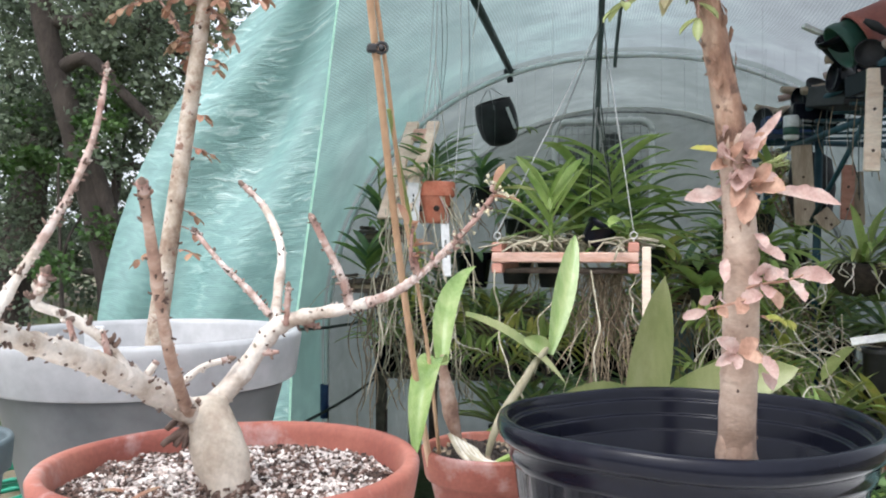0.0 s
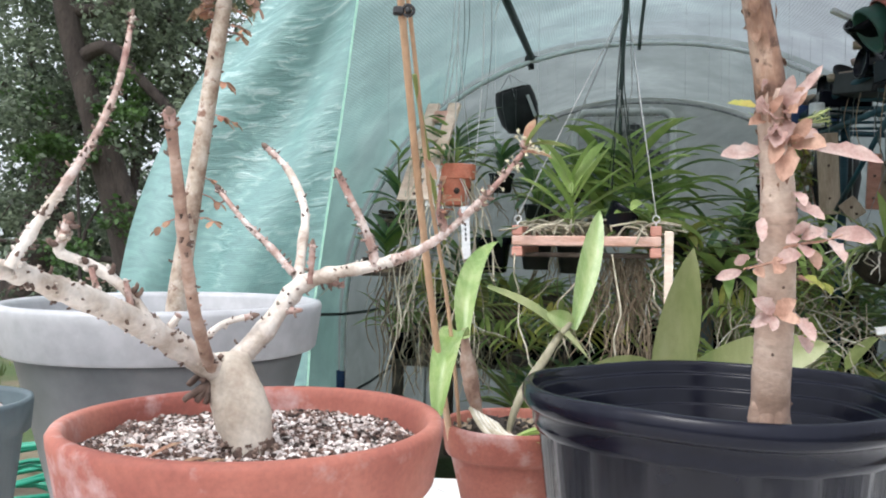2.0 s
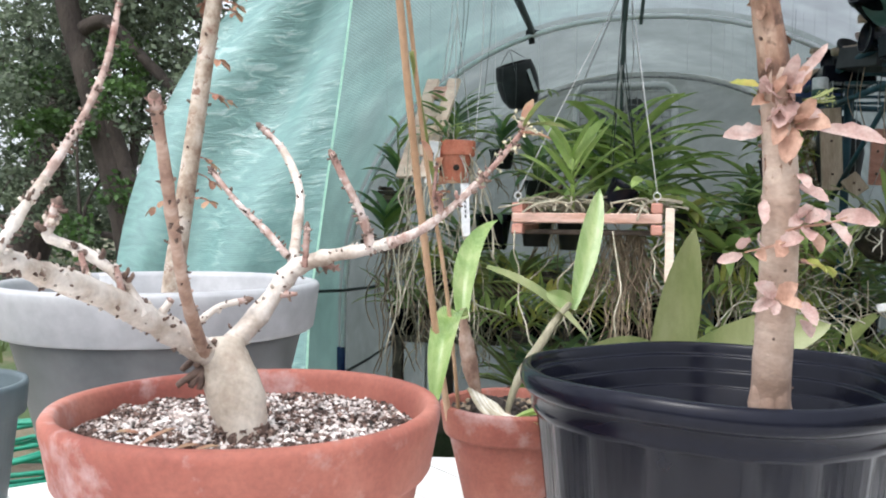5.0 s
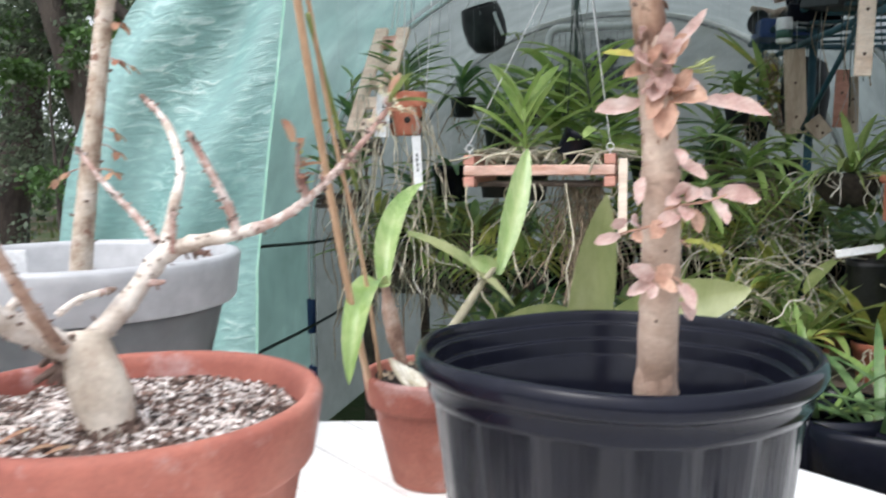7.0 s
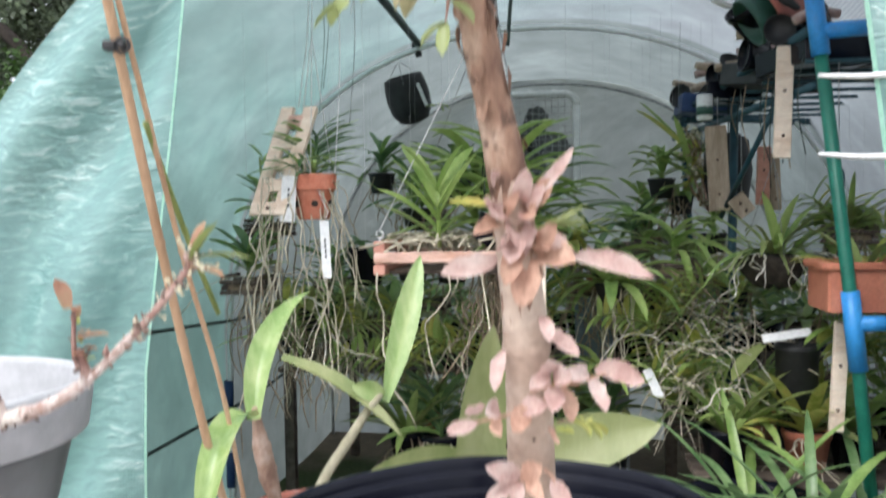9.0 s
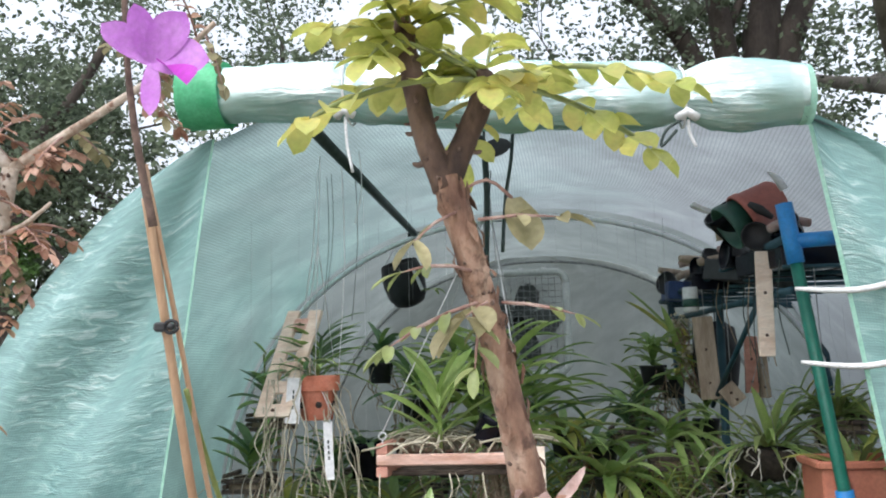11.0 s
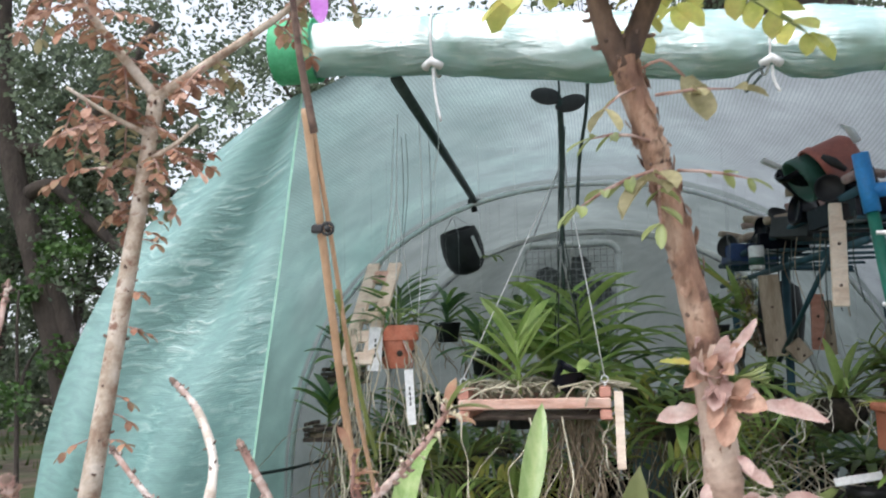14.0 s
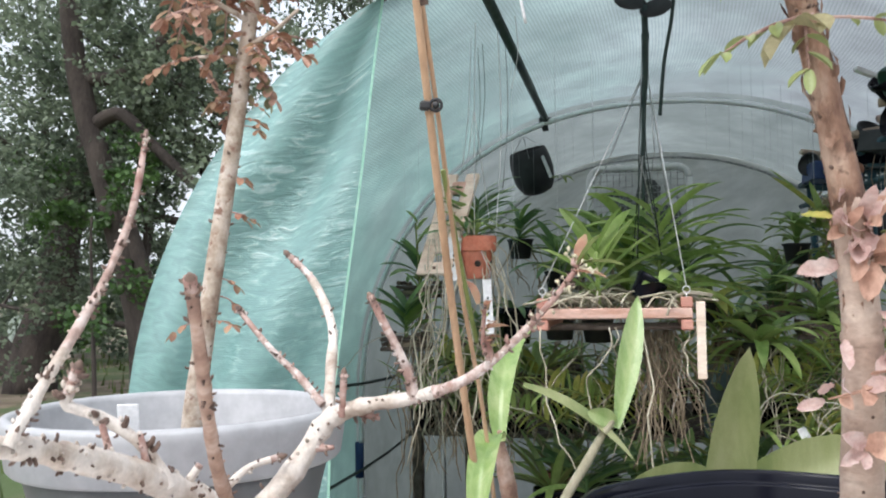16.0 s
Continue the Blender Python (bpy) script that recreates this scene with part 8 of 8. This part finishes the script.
for k in range(20):
    left = k % 3 == 0
    u = rin.uniform(-0.85, -0.15) if left else rin.uniform(0.12, 1.0)
    v = rin.uniform(0.55, 1.35)
    z = rin.uniform(0.72, 1.0) if left else rin.uniform(0.84, 1.18)
    if not left and 0.46 < u < 0.80:
        v = 1.0 + 0.4 * (v - 0.55)
    kd = rin.randint(0, 4)
    hung_orchid(u, v, z, 'v' if kd in (0, 3) else 'r', rin.randint(14, 22), rin.uniform(0.14, 0.23), rin.choice((0.014, 0.026, 0.036)), greens[kd],
                ("dark arching orchid", "bright strap-leaved orchid", "olive-leaved orchid", "dense dark orchid", "pale green orchid")[kd] + " crowded among hung baskets", None if k % 4 else True, rin.randint(6, 16), z - 0.30, rin.uniform(0.6, 1.2), rin.uniform(0.9, 1.6))
for u, v, z, l in ((0.60, 0.12, 0.62, 0.30), (0.72, 0.16, 0.60, 0.34), (0.50, 0.22, 0.62, 0.26)):
    plain_pot("plant_pot", G(u, v, 0.0), 0.16, z - 0.02, BLACK_PLASTIC, "tall black plastic pot standing on the earth", "floor pots")
    rosette(G(u, v, z - 0.05), "strap-leaved green plant in a tall black pot", 12, l, 0.025, [LEAF_MID, LEAF_DARK, LEAF_DARK], rin, 1.5, 0.8, "strap_plant", "plant", r0=0.03)


# ---- husk basket with a tangle of pale roots ----
def wander(start, way, length, rng, n=7, sag=0.25, jitter=0.5):
    """A winding line that slowly turns down."""
    p, d = Vector(start), Vector(way).normalized()
    pts = [p.copy()]
    for _ in range(n):
        d = (d + Vector((rng.uniform(-1, 1), rng.uniform(-1, 1), rng.uniform(-1, 1))) * jitter + Vector((0, 0, -sag))).normalized()
        p = p + d * (length / n)
        pts.append(p.copy())
    return pts


def build_husk_basket(u, v, z, rng):
    c = G(u, v, z)
    b = thing("husk_basket", c, "half coconut husk hung on wire, overgrown with pale roots", "hanging basket")
    s = Shape()
    s.lathe([(0.012, -0.075), (0.045, -0.066), (0.072, -0.035), (0.084, 0.0), (0.080, 0.004), (0.066, -0.012), (0.01, -0.02)], tuple(c), 28, bend=lambda r, zz, a: (r * (1 + 0.08 * math.sin(3 * a) + 0.03 * math.sin(11 * a)), zz + 0.006 * math.sin(2 * a)))
    part("husk", s, SOIL, b, "dark fibrous husk bowl")
    for k in range(3):
        s = Shape()
        a = 0.4 + 2.1 * k
        s.tube([c + Vector((0.078 * math.cos(a), 0.078 * math.sin(a), 0.0)), c + Vector((0, 0, 0.24)), G(u, v, 1.50)], 0.0009, 5)
        part("wire", s, WIRE, b)
    o = thing("orchid", c, "bushy grassy-leaved orchid with white twisting roots in a husk", "orchid", "orchids in the greenhouse")
    for k in range(24):
        a = rng.uniform(-3.6, 0.5)
        s = Shape()
        e = c + Vector((0.075 * math.cos(a), 0.075 * math.sin(a), 0.004))
        w = Vector((math.cos(a) * 0.6 + rng.uniform(-0.8, 0.8), math.sin(a) * 0.6, rng.uniform(-0.6, 0.3)))
        l = rng.uniform(0.06, 0.17)
        k0 = rng.uniform(0.0011, 0.0023)
        s.tube(wander(e, w, l, rng, 8, 0.24, 0.75), [k0] * 8 + [k0 * 0.5], 6, steps=3)
        part("root", s, ROOT_WHITE, o)
    for k in range(46):
        a = rng.uniform(0, 6.283)
        r = rng.uniform(0.0, 0.06)
        w = Vector((math.cos(a), math.sin(a), rng.uniform(0.0, 1.6)))
        leaf_part(o, rng.choice((LEAF_LIGHT, LEAF_MID, LEAF_LIGHT, LEAF_OLIVE)), c + Vector((r * math.cos(a), r * math.sin(a), 0.01)), w, rng.uniform(0.13, 0.25), rng.choice((0.008, 0.012, 0.018)), rng.uniform(0.7, 1.7), 0.4, n=9, tip=0.4, grow=0.4, neck=0.7)
    for w, l, wd, mt in (((-0.25, -0.2, 1.0), 0.17, 0.026, LEAF_LIGHT), ((0.1, -0.3, 1.0), 0.16, 0.030, LEAF_LIGHT), ((0.55, -0.2, 0.9), 0.16, 0.026, LEAF_OLIVE), ((-0.9, -0.3, 0.25), 0.18, 0.022, LEAF_MID), ((0.8, -0.4, 0.1), 0.15, 0.022, LEAF_LIGHT)):
        leaf_part(o, mt, c + Vector((0, -0.02, 0.01)), w, l, wd, 0.7, 0.5, n=9, tip=0.4, grow=0.4, neck=0.7)


build_husk_basket(0.63, 0.60, 1.085, random.Random(211))


def cane_orchid(at, label, canes, rng, mats, reach=0.2, leaf=0.06, name="orchid"):
    """Arching canes with short leaves in two ranks."""
    o = thing(name, at, label, "orchid", "orchids in the greenhouse")
    for way in canes:
        p, d = Vector(at), Vector(way).normalized()
        pts = [p.copy()]
        side = d.cross(Vector((0, -1, 0.2))).normalized()
        n = 9
        for i in range(n):
            d = (d + Vector((0, 0, -0.09))).normalized()
            p = p + d * reach / n
            pts.append(p.copy())
            for sg in (-1, 1):
                w = d * 0.7 + side * sg + Vector((rng.uniform(-0.2, 0.2), rng.uniform(-0.4, 0.1), 0.1))
                leaf_part(o, rng.choice(mats), p, w, leaf * rng.uniform(0.75, 1.15), leaf * 0.26, 0.6, 0.4, n=6, tip=0.4, grow=0.4, neck=0.7)
        s = Shape()
        s.tube(pts, [0.004] * n + [0.002], 6)
        part("cane", s, GREEN_CANE, o)
    return o


rc = random.Random(223)
cane_orchid(G(0.345, 0.62, 0.90), "yellow-green orchid with ladder-like short leaves", [(-0.35, -0.1, 1), (0.15, -0.3, 1), (0.5, 0, 0.9), (-0.7, -0.2, 0.6)], rc, [LEAF_YELLOW, LEAF_LIGHT, LEAF_LIGHT], 0.17, 0.062)
cane_orchid(G(0.37, 0.64, 0.76), "bright leafy orchid canes among hung baskets", [(-0.3, -0.2, 1), (0.4, -0.2, 1), (0.9, 0, 0.4)], rc, [LEAF_LIGHT, LEAF_YELLOW], 0.16, 0.07)
cane_orchid(G(0.52, 0.72, 0.86), "olive leafy orchid canes among tangled roots", [(-0.5, -0.2, 0.9), (0.2, -0.2, 1), (-0.9, 0, 0.2)], rc, [LEAF_OLIVE, LEAF_LIGHT, LEAF_MID], 0.18, 0.06)
cane_orchid(G(0.86, 0.52, 0.80), "leafy orchid canes beside the trough", [(-0.4, -0.2, 1), (0.3, -0.2, 1)], rc, [LEAF_MID, LEAF_LIGHT], 0.2, 0.07)
cane_orchid(G(-0.47, 0.52, 0.90), "light green leafy canes below the clay pot", [(-0.5, -0.2, 0.8), (0.2, -0.3, 1), (0.7, -0.1, 0.5)], rc, [LEAF_LIGHT, LEAF_YELLOW, LEAF_OLIVE], 0.16, 0.075)
cane_orchid(G(-0.16, 0.50, 0.86), "yellow-green leafy canes below the cedar basket", [(-0.6, -0.2, 0.6), (0.3, -0.3, 0.9), (0.8, -0.1, 0.4)], rc, [LEAF_LIGHT, LEAF_YELLOW], 0.16, 0.07)

for u, v, z, kinds in ((0.80, 0.55, 0.84, 0), (0.92, 0.62, 0.95, 1), (0.74, 0.82, 0.98, 1), (0.88, 0.86, 1.08, 0), (0.50, 0.84, 1.02, 1), (0.44, 0.60, 0.72, 0), (0.56, 0.50, 0.70, 1), (-0.30, 0.58, 0.80, 0), (-0.60, 0.62, 0.86, 1), (0.08, 0.62, 0.92, 0), (0.22, 0.58, 0.80, 1)):
    if kinds:
        rosette(G(u, v, z), "light green arching orchid crowded among hung baskets", 15, rc.uniform(0.15, 0.21), rc.choice((0.016, 0.022, 0.028)), [LEAF_LIGHT, LEAF_LIGHT, LEAF_MID], rc, 1.1, 1.2)
    else:
        cane_orchid(G(u, v, z), "light leafy orchid canes crowded among hung baskets", [(rc.uniform(-0.9, 0.9), rc.uniform(-0.5, 0), rc.uniform(0.4, 1)) for _ in range(3)], rc, [LEAF_LIGHT, LEAF_MID, LEAF_YELLOW], rc.uniform(0.14, 0.2), rc.uniform(0.06, 0.085))

def build_spray_orchid():
    """Yellow-green leaves and a withered flower spray, hung before the clutter shelf."""
    foot, tip = G(0.545, 1.06, 1.20), G(0.455, 1.03, 1.46)
    o = thing("orchid", foot, "orchid with yellow-green leaves and a withered buff flower spray", "orchid", "orchids in the greenhouse")
    rng = random.Random(307)
    s = Shape()
    s.tube([tip, tip + Vector((0.0, 0.0, 0.12)), G(0.46, 1.03, 1.76)], 0.0006, 5)
    part("wire", s, WIRE, o, "thin hanging wire")
    for k in range(3):
        line = [foot, G(0.525 - 0.02 * k, 1.05, 1.29), G(0.49 + 0.015 * k, 1.04, 1.38), tip + Vector((0.018 * k, 0, -0.012 * k))]
        s = Shape()
        s.tube(line, [0.0034, 0.003, 0.0024, 0.0016], 6, steps=4)
        part("flower_stalk", s, TAN_TWIG, o)
        for _ in range(13):
            p, d = on_line(line, rng.uniform(0.1, 0.95))
            a = rng.uniform(0, 6.28)
            w = Vector((math.cos(a), math.sin(a) - 0.3, rng.uniform(-0.9, 0.5)))
            s = Shape()
            for j in range(3):
                s.blade(p, w + Vector((rng.uniform(-0.7, 0.7), rng.uniform(-0.7, 0.7), rng.uniform(-0.5, 0.5))), rng.uniform(0.020, 0.034), rng.uniform(0.011, 0.018), 0.8, 0.5, n=4, tip=0.6, ripple=0.3)
            part("dried_flower", s, rng.choice((LEAF_BUFF, LEAF_BUFF, LEAF_YELLOW, ROOT_PALE)), o, "withered buff flower")
    for start, end, wide in (((0.478, 1.385), (0.338, 1.520), 0.034), ((0.50, 1.30), (0.37, 1.385), 0.036), ((0.49, 1.33), (0.44, 1.49), 0.024), ((0.50, 1.28), (0.39, 1.28), 0.036)):
        a, b = G(start[0], 1.05, start[1]), G(end[0], 0.99, end[1])
        leaf_part(o, LEAF_YELLOW if wide == 0.034 else LEAF_LIGHT, a, b - a, (b - a).length, wide, 0.25, 0.35, n=9, tip=0.5, grow=0.45, neck=0.7)


build_spray_orchid()


def build_storage_bin():
    """A tall pale grey bin standing on the ground at the back of the greenhouse."""
    b = thing("storage_bin", G(0.285, 2.35, 0), "dusty pale grey plastic storage bin standing at the back", "bin", turn=-12.0)
    s = Shape()
    rot = Matrix.Rotation(radians(-12), 4, 'Z')
    s.box(Matrix.Translation(G(0.285, 2.35, 0.425)) @ rot, (0.186, 0.17, 0.85), bevel=0.008)
    part("body", s, GREY_PALE, b)
    s = Shape()
    s.box(Matrix.Translation(G(0.285, 2.35, 0.858)) @ rot, (0.200, 0.186, 0.022), bevel=0.005)
    part("lid", s, FAN_WHITE, b, "pale lid with a thin rim")


build_storage_bin()



def root_tangle(u0, u1, v, z0, z1, count, label, rng):
    o = thing("root_tangle", G((u0 + u1) / 2, v, z1), label, "roots", "root tangles")
    for k in range(count):
        s = Shape()
        st = G(rng.uniform(u0, u1), v + rng.uniform(-0.08, 0.08), rng.uniform((z0 + z1) / 2, z1))
        k0 = rng.uniform(0.0009, 0.0020)
        s.tube(wander(st, (rng.uniform(-1, 1), rng.uniform(-0.4, 0.4), rng.uniform(-1, 0.4)), rng.uniform(0.10, 0.26), rng, 8, 0.12, 0.35), [k0] * 8 + [k0 * 0.5], 5, steps=2)
        part("root", s, ROOT_WHITE if k % 6 == 0 else ROOT_PALE, o)


root_tangle(0.35, 0.51, 0.50, 0.66, 0.88, 38, "wiry ball of brown and pale roots below a basket", rc)
root_tangle(0.38, 0.60, 0.66, 0.70, 0.98, 32, "matted pale roots hanging under orchid baskets", rc)
root_tangle(-0.66, -0.42, 0.36, 0.72, 1.10, 26, "tangled pale roots below the slat mount", rc)
root_tangle(-0.25, 0.05, 0.42, 0.74, 1.05, 11, "thick pale roots below the cedar basket", rc)
o = thing("broadleaf_plant", G(0.585, 0.52, 0.875), "single broad grey-green leaf drooping beside the canister", "plant")
leaf_part(o, LEAF_OLIVE, G(0.590, 0.52, 0.878), G(0.46, 0.44, 0.80) - G(0.590, 0.52, 0.878), 0.125, 0.050, 0.5, 0.3, n=10, tip=0.4, neck=0.5)
leaf_part(o, LEAF_LIGHT, G(0.385, 0.55, 0.93), G(0.50, 0.54, 1.09) - G(0.385, 0.55, 0.93), 0.20, 0.022, 0.3, 0.4, n=10, tip=0.4)
# orchid with an arching yellowed leaf at the back
o = rosette(G(0.505, 1.24, 1.36), "orchid with wide upright leaves beside cream flowers", 9, 0.15, 0.034, [LEAF_MID, LEAF_LIGHT], rc, 1.0, 0.8)
leaf_part(o, LEAF_LIGHT, G(0.515, 1.2, 1.38), G(0.361, 1.2, 1.555) - G(0.515, 1.2, 1.38), 0.24, 0.034, 0.1, 0.4, n=10)
leaf_part(o, LEAF_LIGHT, G(0.505, 1.2, 1.29), (-0.9, -0.3, -0.15), 0.20, 0.036, 0.6, 0.4, n=10)
# cream flower sprays of the orchid at the back
fl = thing("flower_spray", G(0.50, 1.26, 1.30), "arching spray of small cream orchid flowers", "flowers")
s = Shape()
line = [G(0.52, 1.26, 1.29), G(0.50, 1.24, 1.38), G(0.51, 1.22, 1.45), G(0.54, 1.20, 1.42)]
s.tube(line, 0.002, 6, steps=4)
part("stalk", s, LEAF_OLIVE, fl)
s = Shape()
for k in range(170):
    p, d = on_line(line, rin.uniform(0.35, 0.999))
    s.lump(p + Vector((rin.uniform(-0.03, 0.03), rin.uniform(-0.02, 0.02), rin.uniform(-0.04, 0.02))), rin.uniform(0.004, 0.008))
part("blossom", s, FLOWER_CREAM, fl, "tiny cream blossoms", flat=True, kind="stuff")
# leafy stem by the side sheeting
o = thing("leafy_stem", G(-0.665, 0.55, 0.96), "thin upright leafy stem by the side sheeting", "plant")
s = Shape()
s.tube([G(-0.665, 0.55, 0.96), G(-0.66, 0.55, 1.15), G(-0.67, 0.55, 1.36)], 0.003, 6, steps=3)
part("stem", s, GREEN_CANE, o)
for z, sg, l in ((1.36, -1, 0.05), (1.34, 1, 0.05), (1.30, 1, 0.085), (1.27, -1, 0.07), (1.22, 1, 0.07), (1.18, -1, 0.06)):
    leaf_part(o, LEAF_LIGHT if z > 1.28 else LEAF_MID, G(-0.665, 0.55, z), (sg * 0.6, -0.3, 0.9), l, 0.022, 0.4, n=6)
# grey storage box at the back
t = thing("storage_box", G(0.21, 1.64, 0.62), "grey plastic box with lipped top on the back bench", "box")
s = Shape()
rot = Matrix.Rotation(radians(-12), 4, 'Z')
s.box(Matrix.Translation(G(0.21, 1.58, 0.76)) @ rot, (0.135, 0.12, 0.28), bevel=0.008)
part("body", s, SLATE_PLASTIC, t)
s = Shape()
s.box(Matrix.Translation(G(0.21, 1.58, 0.908)) @ rot, (0.15, 0.135, 0.02), bevel=0.005)
part("lid", s, GREY_PLASTIC, t, "paler grey lid")
plain_pot("plant_pot", G(0.215, 1.58, 0.918), 0.035, 0.06, ORANGE_CLAY, "small red clay pot on the grey box", "small pots")
# black pots under the clay pot
for u, v, z, r in ((-0.40, 0.60, 1.02, 0.055), (-0.28, 0.62, 1.03, 0.05), (-0.18, 0.66, 1.02, 0.05)):
    p = plain_pot("hanging_pot", G(u, v, z), r, 0.10, BLACK_PLASTIC if u < -0.3 else RUBBER, "black plastic pot hung on wire behind the clay pot", "hung black pots")
    for k in range(3):
        s = Shape()
        a = 0.5 + 2.1 * k
        s.tube([G(u, v, z) + Vector((r * 0.95 * math.cos(a), r * 0.95 * math.sin(a), 0.098)), G(u, v, z + 0.3), G(u, v, 1.84)], 0.0003, 5)
        part("wire", s, CORD_WHITE, p)
    rosette(G(u, v, z + 0.09), "small dark orchid in a hung black pot", 8, 0.13, 0.02, [LEAF_DARK, LEAF_MID], rin, 1.0, 1.0)


# ---- outside, beyond the table ----
def build_chair():
    at = (-7.3, 14.0, 0)
    c = thing("garden_chair", at, "pale green moulded plastic garden chair on the grass", "chair", turn=35)
    m = Matrix.Translation(at) @ Matrix.Rotation(radians(35), 4, 'Z')
    for x in (-0.22, 0.22):
        for y in (-0.22, 0.24):
            s = Shape()
            s.tube([m @ Vector((x * 1.15, y * 1.15, 0)), m @ Vector((x, y, 0.42))], [0.022, 0.03], 8)
            part("leg", s, CHAIR_PLASTIC, c)
        s = Shape()
        s.tube([m @ Vector((x * 1.15, -0.22, 0.42)), m @ Vector((x * 1.2, -0.2, 0.64)), m @ Vector((x * 1.2, 0.1, 0.66)), m @ Vector((x, 0.26, 0.62))], 0.025, 8, steps=4)
        part("armrest", s, CHAIR_PLASTIC, c)
    s = Shape()
    s.box(m @ pose(0, 0, 0.43), (0.48, 0.48, 0.03), bevel=0.01)
    part("seat", s, CHAIR_PLASTIC, c)
    for k in range(5):
        s = Shape()
        s.box(m @ pose(-0.18 + k * 0.09, 0.27, 0.66, -12), (0.06, 0.016, 0.42), bevel=0.005)
        part("back_slat", s, CHAIR_PLASTIC, c)
    s = Shape()
    s.tube([m @ Vector((-0.23, 0.25, 0.45)), m @ Vector((-0.22, 0.31, 0.80)), m @ Vector((0, 0.33, 0.90)), m @ Vector((0.22, 0.31, 0.80)), m @ Vector((0.23, 0.25, 0.45))], 0.022, 8, steps=5)
    part("back_frame", s, CHAIR_PLASTIC, c)


build_chair()
s = Shape()
pts = []
for k in range(150):
    a = k * 0.42
    r = 0.32 + 0.10 * math.sin(k * 0.31)
    pts.append(Vector((-1.75 + r * math.cos(a), 3.35 + r * math.sin(a), 0.012 + 0.0016 * k + 0.012 * math.sin(k * 1.7))))
s.tube(pts, 0.010, 7)
s.tube([pts[-1], pts[-1] + Vector((0.1, 0.3, -0.1)), Vector((-2.0, 4.0, 0.02)), Vector((-2.6, 4.3, 0.012)), Vector((-3.2, 4.1, 0.012))], 0.010, 7, steps=6)
solid("garden_hose", s, HOSE, "coiled green garden hose lying on the earth", "hose")
